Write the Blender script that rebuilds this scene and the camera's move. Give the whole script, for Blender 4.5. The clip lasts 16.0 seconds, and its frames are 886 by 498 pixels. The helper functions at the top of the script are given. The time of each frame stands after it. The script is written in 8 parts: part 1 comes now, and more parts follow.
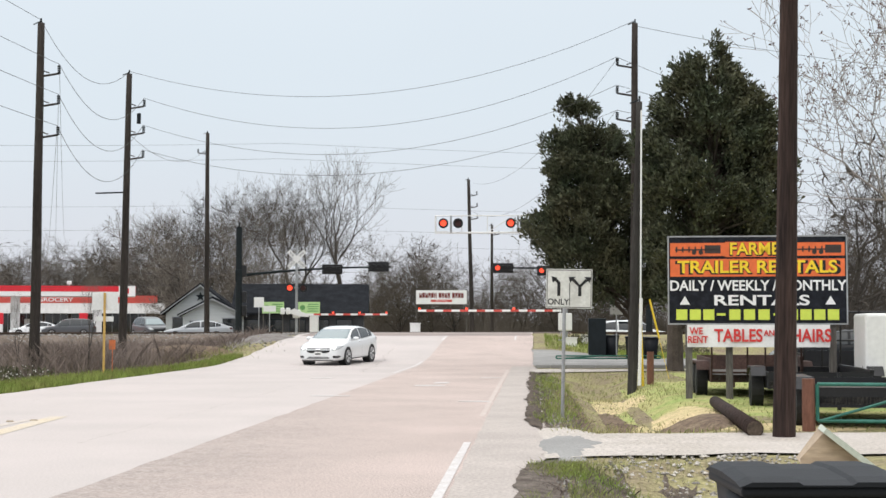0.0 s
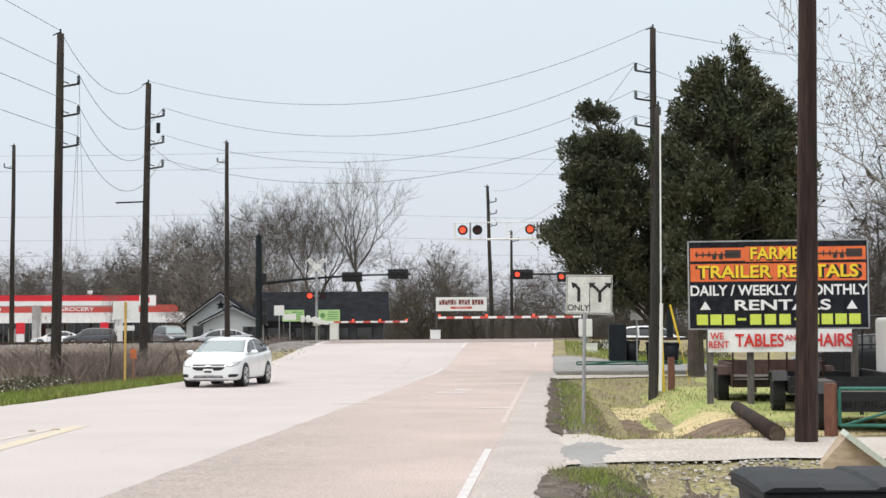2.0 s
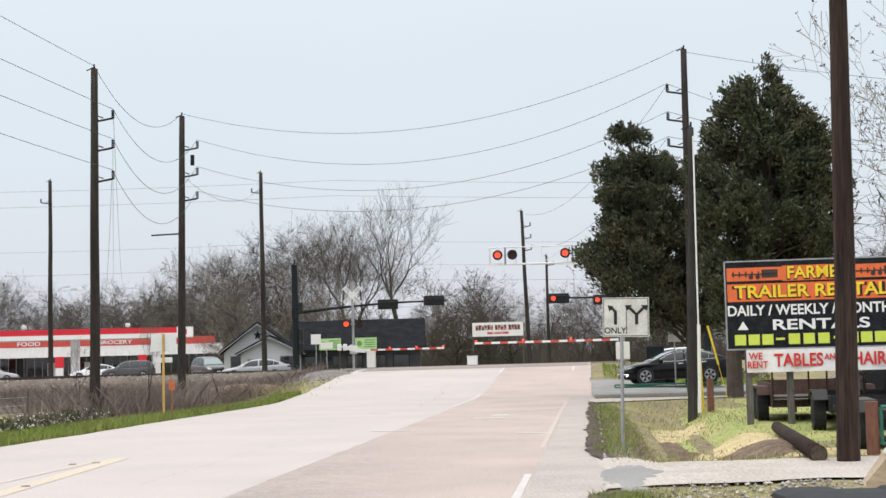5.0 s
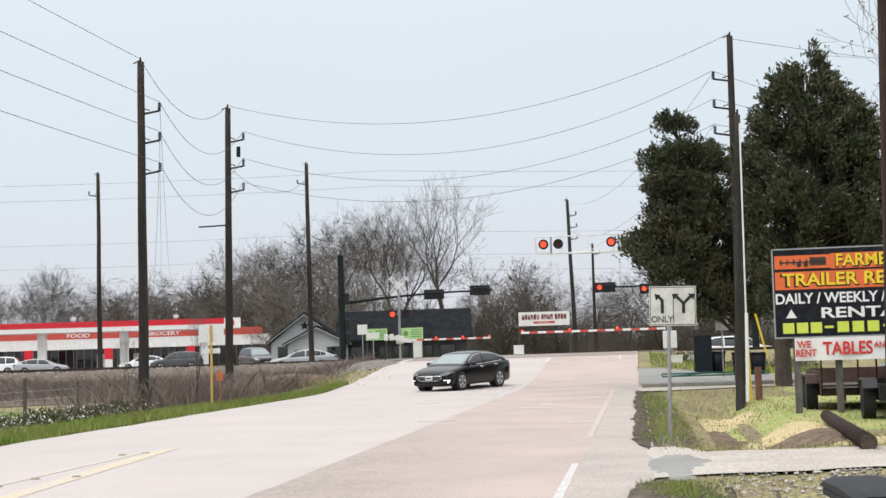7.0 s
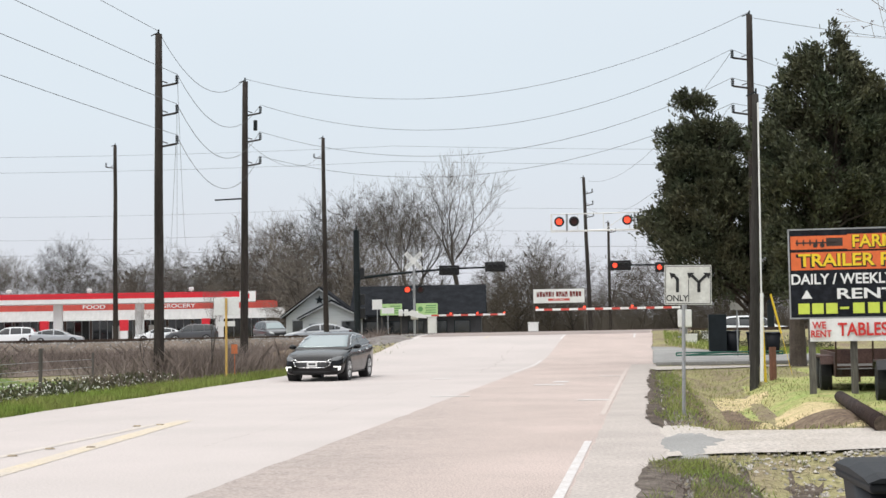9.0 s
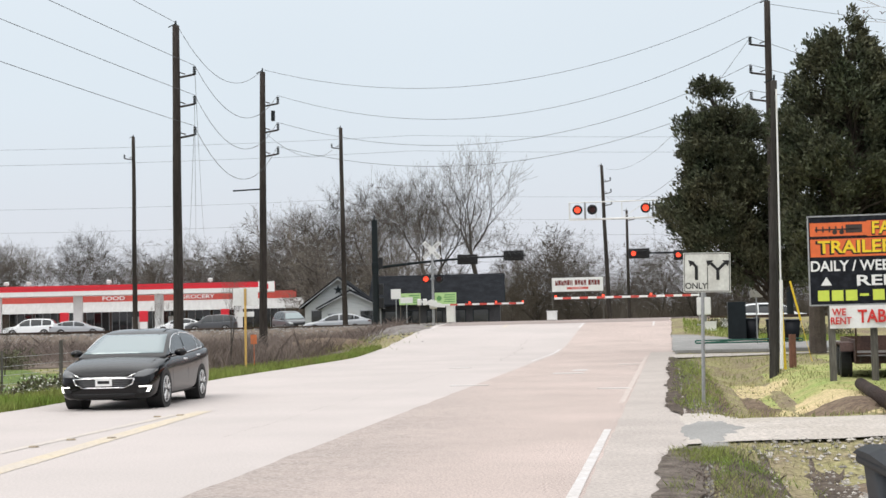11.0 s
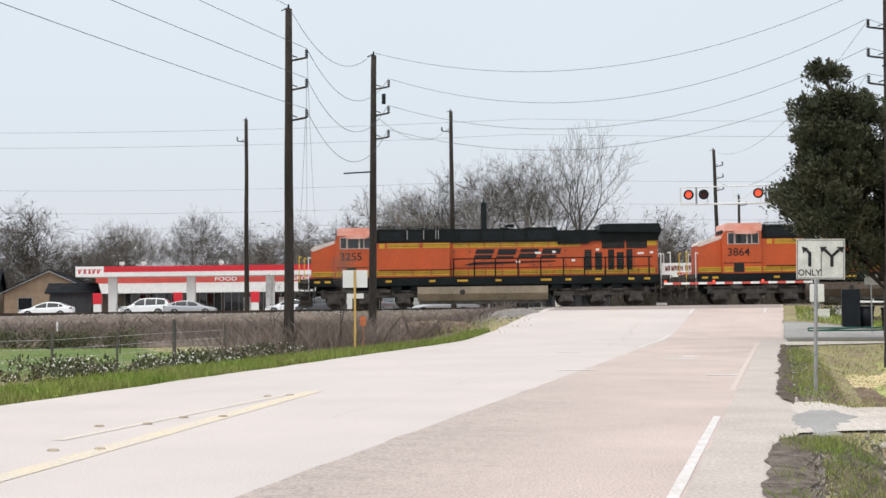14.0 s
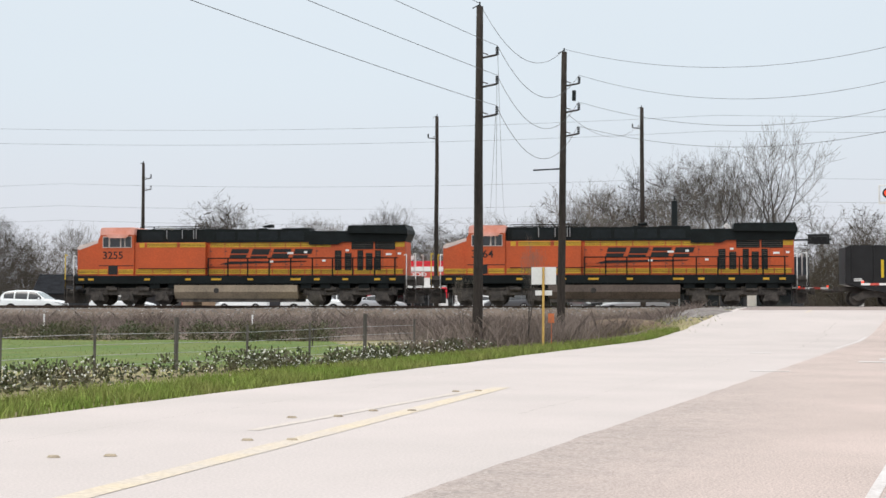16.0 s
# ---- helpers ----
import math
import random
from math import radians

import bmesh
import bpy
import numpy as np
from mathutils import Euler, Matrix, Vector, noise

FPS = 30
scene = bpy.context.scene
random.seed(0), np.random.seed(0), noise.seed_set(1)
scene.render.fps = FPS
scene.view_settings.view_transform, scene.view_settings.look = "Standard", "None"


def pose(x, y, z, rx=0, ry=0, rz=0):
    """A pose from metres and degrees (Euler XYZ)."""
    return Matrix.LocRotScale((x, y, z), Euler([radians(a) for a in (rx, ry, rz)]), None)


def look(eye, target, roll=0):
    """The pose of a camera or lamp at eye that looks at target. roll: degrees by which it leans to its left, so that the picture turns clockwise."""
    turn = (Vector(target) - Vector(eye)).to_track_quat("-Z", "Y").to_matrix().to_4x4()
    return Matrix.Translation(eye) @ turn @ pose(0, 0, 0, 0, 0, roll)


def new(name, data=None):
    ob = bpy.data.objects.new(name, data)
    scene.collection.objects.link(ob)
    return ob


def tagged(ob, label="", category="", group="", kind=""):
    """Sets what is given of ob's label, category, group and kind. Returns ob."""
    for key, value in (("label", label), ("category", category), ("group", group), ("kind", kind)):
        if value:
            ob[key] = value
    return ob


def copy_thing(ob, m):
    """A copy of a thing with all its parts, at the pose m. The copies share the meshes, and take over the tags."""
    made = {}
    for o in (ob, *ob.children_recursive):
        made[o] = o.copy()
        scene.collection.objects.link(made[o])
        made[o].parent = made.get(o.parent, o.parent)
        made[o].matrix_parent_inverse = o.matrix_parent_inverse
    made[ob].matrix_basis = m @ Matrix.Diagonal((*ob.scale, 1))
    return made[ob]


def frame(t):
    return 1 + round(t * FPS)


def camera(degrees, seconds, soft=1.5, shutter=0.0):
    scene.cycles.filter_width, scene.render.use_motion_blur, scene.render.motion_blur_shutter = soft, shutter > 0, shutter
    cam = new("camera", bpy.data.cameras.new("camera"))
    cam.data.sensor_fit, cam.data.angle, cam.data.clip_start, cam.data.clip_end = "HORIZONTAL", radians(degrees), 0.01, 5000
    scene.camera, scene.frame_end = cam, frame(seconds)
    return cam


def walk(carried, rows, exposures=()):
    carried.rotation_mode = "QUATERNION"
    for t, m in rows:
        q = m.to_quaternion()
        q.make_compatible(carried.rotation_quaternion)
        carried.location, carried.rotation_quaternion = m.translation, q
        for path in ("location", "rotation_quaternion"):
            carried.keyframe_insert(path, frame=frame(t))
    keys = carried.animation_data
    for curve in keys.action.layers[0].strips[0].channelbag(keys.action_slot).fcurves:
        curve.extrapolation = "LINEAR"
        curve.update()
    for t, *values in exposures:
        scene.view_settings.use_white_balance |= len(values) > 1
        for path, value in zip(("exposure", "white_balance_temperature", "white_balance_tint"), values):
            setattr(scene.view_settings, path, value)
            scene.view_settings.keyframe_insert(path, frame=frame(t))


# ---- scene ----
from mathutils.bvhtree import BVHTree

cam = camera(32.72, 16.0)
EYE = 1.6
ROWS = [  # seconds, yaw to the left of the road's heading, pitch, roll
    (0.0, 3.400, 2.870, 0.000), (0.5, 3.523, 2.789, 0.091), (1.0, 3.746, 2.814, 0.284), (1.5, 3.984, 2.936, 0.424),
    (2.0, 4.140, 3.134, 0.395), (2.5, 4.188, 3.364, 0.382), (3.0, 4.166, 3.651, 0.558), (3.5, 4.261, 3.918, 0.839),
    (4.0, 4.592, 4.071, 1.060), (6.5, 6.821, 4.124, 1.916), (7.0, 7.202, 3.803, 1.790), (7.5, 7.506, 3.353, 1.475),
    (8.0, 7.655, 3.062, 1.123), (8.5, 7.740, 2.963, 0.989), (9.0, 7.816, 2.904, 1.038), (11.5, 9.071, 2.444, 1.565),
    (12.0, 10.145, 2.392, 1.470), (12.5, 11.109, 2.316, 1.327), (13.0, 11.792, 2.194, 1.264), (13.5, 12.261, 2.059, 1.092),
    (14.0, 12.668, 1.957, 0.700), (14.5, 13.387, 1.873, 0.175), (15.0, 14.795, 1.763, -0.125), (15.5, 16.911, 1.731, -0.122),
    (16.0, 19.835, 1.880, -0.025),
]
walk(cam, [(t, pose(0, 0, EYE, 90 + pitch, 0, yaw) @ pose(0, 0, 0, 0, 0, -roll)) for t, yaw, pitch, roll in ROWS])

# ---- world and light: a bright overcast day ----
world = bpy.data.worlds.new("overcast_sky")
scene.world = world
world.use_nodes = True
wn, wl = world.node_tree.nodes, world.node_tree.links
wn.clear()
sky = wn.new("ShaderNodeTexSky")
sky.sky_type, sky.sun_disc = "NISHITA", False
sky.sun_elevation, sky.sun_rotation = radians(52), radians(215)
sky.dust_density, sky.air_density = 3.0, 1.0
coord = wn.new("ShaderNodeTexCoord")
sep = wn.new("ShaderNodeSeparateXYZ")
ramp = wn.new("ShaderNodeValToRGB")
ramp.color_ramp.interpolation = "EASE"
ramp.color_ramp.elements[0].position, ramp.color_ramp.elements[0].color = 0.0, (0.70, 0.715, 0.775, 1)
ramp.color_ramp.elements[1].position, ramp.color_ramp.elements[1].color = 0.85, (1.78, 1.78, 1.78, 1)
el = ramp.color_ramp.elements.new(0.16)
el.color = (0.72, 0.795, 0.86, 1)
cloud = wn.new("ShaderNodeTexNoise")
cloud.inputs["Scale"].default_value, cloud.inputs["Detail"].default_value = 2.2, 4.0
cloudr = wn.new("ShaderNodeMapRange")
cloudr.inputs["To Min"].default_value, cloudr.inputs["To Max"].default_value = 0.96, 1.04
mulc = wn.new("ShaderNodeMixRGB")
mulc.blend_type, mulc.inputs["Fac"].default_value = "MULTIPLY", 1.0
bg_cloud, bg_sky, add = wn.new("ShaderNodeBackground"), wn.new("ShaderNodeBackground"), wn.new("ShaderNodeAddShader")
bg_cloud.inputs["Strength"].default_value = 1.0
bg_sky.inputs["Strength"].default_value = 0.008
wout = wn.new("ShaderNodeOutputWorld")
wl.new(coord.outputs["Generated"], sep.inputs[0])
wl.new(coord.outputs["Generated"], cloud.inputs["Vector"])
wl.new(sep.outputs["Z"], ramp.inputs["Fac"])
wl.new(cloud.outputs["Fac"], cloudr.inputs["Value"])
wl.new(ramp.outputs["Color"], mulc.inputs["Color1"])
wl.new(cloudr.outputs["Result"], mulc.inputs["Color2"])
wl.new(mulc.outputs["Color"], bg_cloud.inputs["Color"])
wl.new(sky.outputs["Color"], bg_sky.inputs["Color"])
wl.new(bg_cloud.outputs[0], add.inputs[0])
wl.new(bg_sky.outputs[0], add.inputs[1])
wl.new(add.outputs[0], wout.inputs["Surface"])
sun = new("sun", bpy.data.lights.new("sun", "SUN"))
sun.data.energy, sun.data.angle, sun.data.color = 1.0, radians(25), (1.0, 0.96, 0.90)
sun.matrix_basis = look((-30, -40, 64), (0, 0, 0))
scene.view_settings.exposure = 0.0


# ---- materials ----
def material(name, color, rough=0.7, vary=0.25, scale=3.0, fine=40.0, bump=0.15, metal=0.0, tint=None, stretch=(1, 1, 1), spec=0.4, random_by=None, coat=0.0):
    """A surface with variation at two scales: stains (scale) and grain (fine), both per metre."""
    m = bpy.data.materials.new(name)
    m.use_nodes = True
    n, l = m.node_tree.nodes, m.node_tree.links
    b = n["Principled BSDF"]
    b.inputs["Roughness"].default_value, b.inputs["Metallic"].default_value = rough, metal
    b.inputs["Specular IOR Level"].default_value, b.inputs["Coat Weight"].default_value = spec, coat
    tc, mp = n.new("ShaderNodeTexCoord"), n.new("ShaderNodeMapping")
    mp.inputs["Scale"].default_value = stretch
    l.new(tc.outputs["Object"], mp.inputs["Vector"])
    big, small = n.new("ShaderNodeTexNoise"), n.new("ShaderNodeTexNoise")
    big.inputs["Scale"].default_value, big.inputs["Detail"].default_value = scale, 4
    small.inputs["Scale"].default_value, small.inputs["Detail"].default_value = fine, 3
    l.new(mp.outputs[0], big.inputs["Vector"])
    l.new(mp.outputs[0], small.inputs["Vector"])
    c = Vector(color)
    other = Vector(tint) if tint else c * (1 - vary * 1.6)
    r = n.new("ShaderNodeValToRGB")
    r.color_ramp.elements[0].position, r.color_ramp.elements[1].position = 0.32, 0.68
    r.color_ramp.elements[0].color, r.color_ramp.elements[1].color = (*other, 1), (*c, 1)
    l.new(big.outputs["Fac"], r.inputs["Fac"])
    grain = n.new("ShaderNodeMapRange")
    grain.inputs["From Min"].default_value, grain.inputs["From Max"].default_value = 0.28, 0.72
    grain.inputs["To Min"].default_value, grain.inputs["To Max"].default_value = 1 - vary, 1 + vary
    l.new(small.outputs["Fac"], grain.inputs["Value"])
    mix = n.new("ShaderNodeMixRGB")
    mix.blend_type, mix.inputs["Fac"].default_value = "MULTIPLY", 1.0
    l.new(r.outputs["Color"], mix.inputs["Color1"])
    l.new(grain.outputs["Result"], mix.inputs["Color2"])
    out = mix.outputs["Color"]
    if random_by:
        src = n.new("ShaderNodeObjectInfo") if random_by == "object" else n.new("ShaderNodeNewGeometry")
        rr = n.new("ShaderNodeMapRange")
        rr.inputs["To Min"].default_value, rr.inputs["To Max"].default_value = 0.55, 1.4
        l.new(src.outputs["Random" if random_by == "object" else "Random Per Island"], rr.inputs["Value"])
        m2 = n.new("ShaderNodeMixRGB")
        m2.blend_type, m2.inputs["Fac"].default_value = "MULTIPLY", 1.0
        l.new(out, m2.inputs["Color1"])
        l.new(rr.outputs["Result"], m2.inputs["Color2"])
        out = m2.outputs["Color"]
    l.new(out, b.inputs["Base Color"])
    if bump:
        bp = n.new("ShaderNodeBump")
        bp.inputs["Strength"].default_value, bp.inputs["Distance"].default_value = bump, 0.02
        l.new(small.outputs["Fac"], bp.inputs["Height"])
        l.new(bp.outputs[0], b.inputs["Normal"])
    return m


def glow(name, color, strength):
    m = bpy.data.materials.new(name)
    m.use_nodes = True
    b = m.node_tree.nodes["Principled BSDF"]
    b.inputs["Base Color"].default_value = (*color, 1)
    b.inputs["Emission Color"].default_value, b.inputs["Emission Strength"].default_value = (*color, 1), strength
    return m


def pane(name, color, rough=0.05):
    m = bpy.data.materials.new(name)
    m.use_nodes = True
    b = m.node_tree.nodes["Principled BSDF"]
    b.inputs["Base Color"].default_value, b.inputs["Roughness"].default_value = (*color, 1), rough
    b.inputs["Specular IOR Level"].default_value = 0.8
    return m


M = {}
M["concrete_road"] = material("pale_worn_pavement", (0.505, 0.455, 0.437), 0.85, 0.12, 0.35, 34, 0.2, tint=(0.455, 0.415, 0.397), spec=0.2)
M["asphalt_lane"] = material("pinkish_chip_seal", (0.50, 0.415, 0.382), 0.9, 0.38, 0.4, 42, 0.7, tint=(0.425, 0.355, 0.325), spec=0.2)
M["approach"] = material("brownish_patched_asphalt", (0.315, 0.262, 0.242), 0.9, 0.2, 0.7, 20, 0.4, tint=(0.25, 0.215, 0.20), spec=0.2)
M["side_road"] = material("grey_side_road", (0.30, 0.295, 0.285), 0.9, 0.18, 0.5, 30, 0.3)
M["gravel"] = material("pale_gravel", (0.50, 0.46, 0.425), 0.95, 0.32, 0.8, 22, 0.8, tint=(0.42, 0.38, 0.34), spec=0.1)
M["grey_gravel"] = material("grey_gravel", (0.43, 0.40, 0.38), 0.95, 0.5, 2.5, 20, 0.9, tint=(0.30, 0.28, 0.265), spec=0.1)
M["land"] = material("rough_turf", (0.29, 0.275, 0.13), 0.95, 0.45, 1.2, 16, 0.8, tint=(0.21, 0.165, 0.12), spec=0.1)
M["field"] = material("short_green_pasture", (0.095, 0.15, 0.045), 0.95, 0.3, 0.4, 9, 0.6, tint=(0.14, 0.165, 0.06), spec=0.1)
M["straw"] = material("dry_straw_ground", (0.60, 0.475, 0.29), 0.95, 0.4, 1.6, 22, 0.8, tint=(0.42, 0.37, 0.19), spec=0.1)
M["earth"] = material("brown_bare_earth", (0.12, 0.085, 0.065), 0.95, 0.45, 2.5, 18, 0.9, tint=(0.22, 0.17, 0.12), spec=0.1)
M["ballast"] = material("grey_track_ballast", (0.22, 0.205, 0.195), 0.95, 0.45, 2.0, 14, 1.0, tint=(0.14, 0.12, 0.11))
M["line_white"] = material("worn_white_paint", (0.575, 0.555, 0.55), 0.7, 0.15, 2.5, 20, 0.2, tint=(0.50, 0.465, 0.445))
M["line_faint"] = material("almost_worn_off_white_paint", (0.525, 0.465, 0.43), 0.8, 0.2, 1.2, 20, 0.2, tint=(0.46, 0.39, 0.355), spec=0.2)
M["button"] = material("dirty_yellow_ceramic", (0.40, 0.33, 0.24), 0.6, 0.25, 6, 40, 0.1)
M["line_pale_yellow"] = material("almost_worn_off_yellow_paint", (0.53, 0.475, 0.42), 0.8, 0.15, 1.2, 16, 0.2, tint=(0.50, 0.455, 0.43), spec=0.2)
M["line_yellow"] = material("worn_yellow_paint", (0.565, 0.485, 0.365), 0.8, 0.15, 1.3, 16, 0.2, tint=(0.52, 0.465, 0.405), spec=0.2)
M["pole_wood"] = material("weathered_dark_pole", (0.052, 0.044, 0.039), 0.9, 0.35, 2.0, 30, 0.8, stretch=(1, 1, 0.12), tint=(0.028, 0.023, 0.021), spec=0.2)
M["pole_near"] = material("creosoted_brown_pole", (0.055, 0.035, 0.029), 0.85, 0.5, 6.0, 40, 1.0, stretch=(1, 1, 0.06), tint=(0.018, 0.012, 0.011), spec=0.2)
M["post_grey"] = material("grey_weathered_post", (0.13, 0.12, 0.108), 0.9, 0.3, 2.0, 30, 0.6, stretch=(1, 1, 0.15))
M["wire"] = material("dark_cable", (0.05, 0.05, 0.055), 0.6, 0.1, 1, 4, 0)
M["steel"] = material("galvanised_steel", (0.42, 0.43, 0.44), 0.45, 0.15, 4, 40, 0.1, metal=0.7)
M["dark_steel"] = material("dark_painted_steel", (0.012, 0.017, 0.020), 0.6, 0.2, 3, 30, 0.1, spec=0.2)
M["rail"] = material("rusty_rail", (0.09, 0.06, 0.045), 0.6, 0.3, 3, 30, 0.2, metal=0.4)
M["sleeper"] = material("old_timber_sleeper", (0.09, 0.075, 0.06), 0.95, 0.3, 3, 25, 0.6, random_by="object")
M["panel"] = material("brown_crossing_panel", (0.26, 0.215, 0.20), 0.9, 0.2, 1.5, 22, 0.4)
M["orange"] = material("faded_orange_paint", (0.57, 0.098, 0.026), 0.45, 0.12, 0.7, 12, 0.04, tint=(0.46, 0.085, 0.026))
M["pink"] = material("sun_bleached_pink_paint", (0.80, 0.44, 0.38), 0.5, 0.08, 1.5, 12, 0.03, tint=(0.66, 0.28, 0.20))
M["nose_white"] = material("bleached_nose_paint", (0.70, 0.60, 0.56), 0.5, 0.12, 2.0, 12, 0.03)
M["loco_black"] = material("dark_green_black_paint", (0.008, 0.012, 0.013), 0.55, 0.3, 1.5, 12, 0.05, spec=0.18)
M["loco_yellow"] = material("yellow_stripe_paint", (0.62, 0.36, 0.03), 0.45, 0.14, 1.5, 12, 0.03)
M["underframe"] = material("oily_dark_running_gear", (0.035, 0.031, 0.029), 0.75, 0.4, 3, 20, 0.3, tint=(0.095, 0.082, 0.072))
M["tank"] = material("dusty_beige_fuel_tank", (0.33, 0.27, 0.20), 0.65, 0.2, 1.0, 12, 0.1, tint=(0.20, 0.165, 0.125))
M["tank_dark"] = material("sooty_brown_fuel_tank", (0.13, 0.10, 0.085), 0.65, 0.25, 1.0, 12, 0.1)
M["white_paint"] = material("white_paint", (0.78, 0.78, 0.77), 0.45, 0.05, 2, 20, 0.03)
M["white_metal"] = material("white_sheet_metal", (0.74, 0.74, 0.73), 0.4, 0.06, 0.7, 10, 0.02)
M["red_paint"] = material("red_fascia_paint", (0.62, 0.02, 0.035), 0.4, 0.06, 1, 10, 0.02)
M["red_faded"] = material("faded_red_band", (0.60, 0.09, 0.07), 0.6, 0.1, 1, 10, 0.02)
M["black_paint"] = material("black_paint", (0.015, 0.015, 0.017), 0.4, 0.2, 2, 20, 0.03)
M["yellow_paint"] = material("yellow_paint", (0.72, 0.50, 0.03), 0.5, 0.1, 2, 20, 0.03)
M["lettering_black"] = material("black_lettering", (0.012, 0.012, 0.013), 0.5, 0.1, 2, 20, 0)
M["lettering_white"] = material("white_lettering", (0.80, 0.80, 0.80), 0.5, 0.04, 2, 20, 0)
M["car_white"] = material("white_car_paint", (0.76, 0.78, 0.79), 0.25, 0.02, 1, 8, 0, coat=0.6)
M["car_black"] = material("black_car_paint", (0.004, 0.004, 0.005), 0.12, 0.1, 1, 8, 0, coat=0.10, spec=0.3)
M["car_silver"] = material("silver_car_paint", (0.40, 0.41, 0.43), 0.3, 0.04, 1, 8, 0, metal=0.5, coat=0.5)
M["car_grey"] = material("dark_grey_car_paint", (0.07, 0.072, 0.078), 0.28, 0.05, 1, 8, 0, metal=0.3, coat=0.6)
M["tyre"] = material("black_rubber", (0.018, 0.018, 0.018), 0.85, 0.2, 5, 40, 0.2)
M["alloy"] = material("silver_alloy", (0.55, 0.56, 0.57), 0.3, 0.08, 5, 40, 0, metal=0.8)
M["trim"] = material("matt_black_trim", (0.014, 0.014, 0.015), 0.6, 0.1, 4, 30, 0.05)
M["chrome"] = material("chrome", (0.75, 0.75, 0.76), 0.12, 0.03, 4, 30, 0, metal=1.0)
M["glass"] = pane("dark_tinted_glass", (0.016, 0.019, 0.021))
# the pale grey-blue base and part metal put the sky's reflection into the colour
M["screen_glass"] = pane("windscreen_painted_sky_sheen", (0.26, 0.31, 0.32), 0.06)
M["screen_glass"].node_tree.nodes["Principled BSDF"].inputs["Metallic"].default_value = 0.4
M["headlamp"] = pane("clear_headlamp", (0.40, 0.42, 0.43), 0.08)
M["headlamp_dark"] = pane("smoked_headlamp", (0.10, 0.105, 0.11), 0.08)
M["lamp_on"] = glow("lit_headlamp", (1.0, 0.98, 0.92), 1.6)
M["red_lit"] = glow("lit_red_lens", (1.0, 0.07, 0.03), 1.6)
M["red_off"] = material("unlit_red_lens", (0.06, 0.012, 0.010), 0.3, 0.1, 4, 30, 0)
M["amber_lit"] = glow("lit_amber_lens", (1.0, 0.42, 0.02), 1.6)


def bare_aggregate(m, x0, x1, y0, y1, color):
    """Where the top coat has worn off beside a joint: dark stones showing, dense at x0 and thinning out towards x1."""
    n, l = m.node_tree.nodes, m.node_tree.links
    b = n["Principled BSDF"]
    old = b.inputs["Base Color"].links[0].from_socket
    tc, sp = n.new("ShaderNodeTexCoord"), n.new("ShaderNodeSeparateXYZ")
    l.new(tc.outputs["Object"], sp.inputs[0])
    fx, fy = n.new("ShaderNodeMapRange"), n.new("ShaderNodeMapRange")
    for f_, a, z in ((fx, x0, x1), (fy, y0, y1)):
        f_.interpolation_type = "SMOOTHSTEP"
        f_.inputs["From Min"].default_value, f_.inputs["From Max"].default_value = a, z
        f_.inputs["To Min"].default_value, f_.inputs["To Max"].default_value = 1.0, 0.0
    l.new(sp.outputs["X"], fx.inputs["Value"])
    l.new(sp.outputs["Y"], fy.inputs["Value"])
    big, grit = n.new("ShaderNodeTexNoise"), n.new("ShaderNodeTexVoronoi")
    big.inputs["Scale"].default_value, big.inputs["Detail"].default_value = 2.6, 6
    grit.inputs["Scale"].default_value = 30
    l.new(tc.outputs["Object"], big.inputs["Vector"])
    l.new(tc.outputs["Object"], grit.inputs["Vector"])
    m1, m2, rg = n.new("ShaderNodeMath"), n.new("ShaderNodeMath"), n.new("ShaderNodeMapRange")
    m1.operation = m2.operation = "MULTIPLY"
    l.new(fx.outputs[0], m1.inputs[0])
    l.new(fy.outputs[0], m1.inputs[1])
    rg.inputs["From Min"].default_value, rg.inputs["From Max"].default_value = 0.25, 0.70
    rg.inputs["To Min"].default_value = 0.35
    l.new(big.outputs["Fac"], rg.inputs["Value"])
    l.new(m1.outputs[0], m2.inputs[0])
    l.new(rg.outputs[0], m2.inputs[1])
    spk = n.new("ShaderNodeMapRange")
    spk.inputs["To Min"].default_value, spk.inputs["To Max"].default_value = 0.55, 1.25
    l.new(grit.outputs["Color"], spk.inputs["Value"])
    dk, mx = n.new("ShaderNodeMixRGB"), n.new("ShaderNodeMixRGB")
    dk.blend_type, dk.inputs["Fac"].default_value, dk.inputs["Color1"].default_value = "MULTIPLY", 1.0, (*color, 1)
    l.new(spk.outputs[0], dk.inputs["Color2"])
    l.new(m2.outputs[0], mx.inputs["Fac"])
    l.new(old, mx.inputs["Color1"])
    l.new(dk.outputs[0], mx.inputs["Color2"])
    l.new(mx.outputs[0], b.inputs["Base Color"])


bare_aggregate(M["asphalt_lane"], -4.6, -1.0, 12.0, 48.0, (0.37, 0.325, 0.30))


# ---- building helpers ----
def thing(name, m=None, label="", category="", group="", kind=""):
    e = new(name)
    e.empty_display_size = 0.2
    if m is not None:
        e.matrix_basis = m
    return tagged(e, label, category, group, kind)


def part(name, bm, mat, parent=None, label="", smooth=False, normals=True):
    me = bpy.data.meshes.new(name)
    if normals:
        bmesh.ops.recalc_face_normals(bm, faces=bm.faces)
    bm.to_mesh(me)
    bm.free()
    for mt in mat if isinstance(mat, (list, tuple)) else [mat]:
        me.materials.append(mt)
    if smooth:
        me.shade_auto_smooth(angle=radians(40)) if hasattr(me, "shade_auto_smooth") else me.polygons.foreach_set("use_smooth", [True] * len(me.polygons))
    ob = new(name, me)
    if parent is not None:
        ob.parent = parent
    if label:
        ob["label"] = label
    return ob


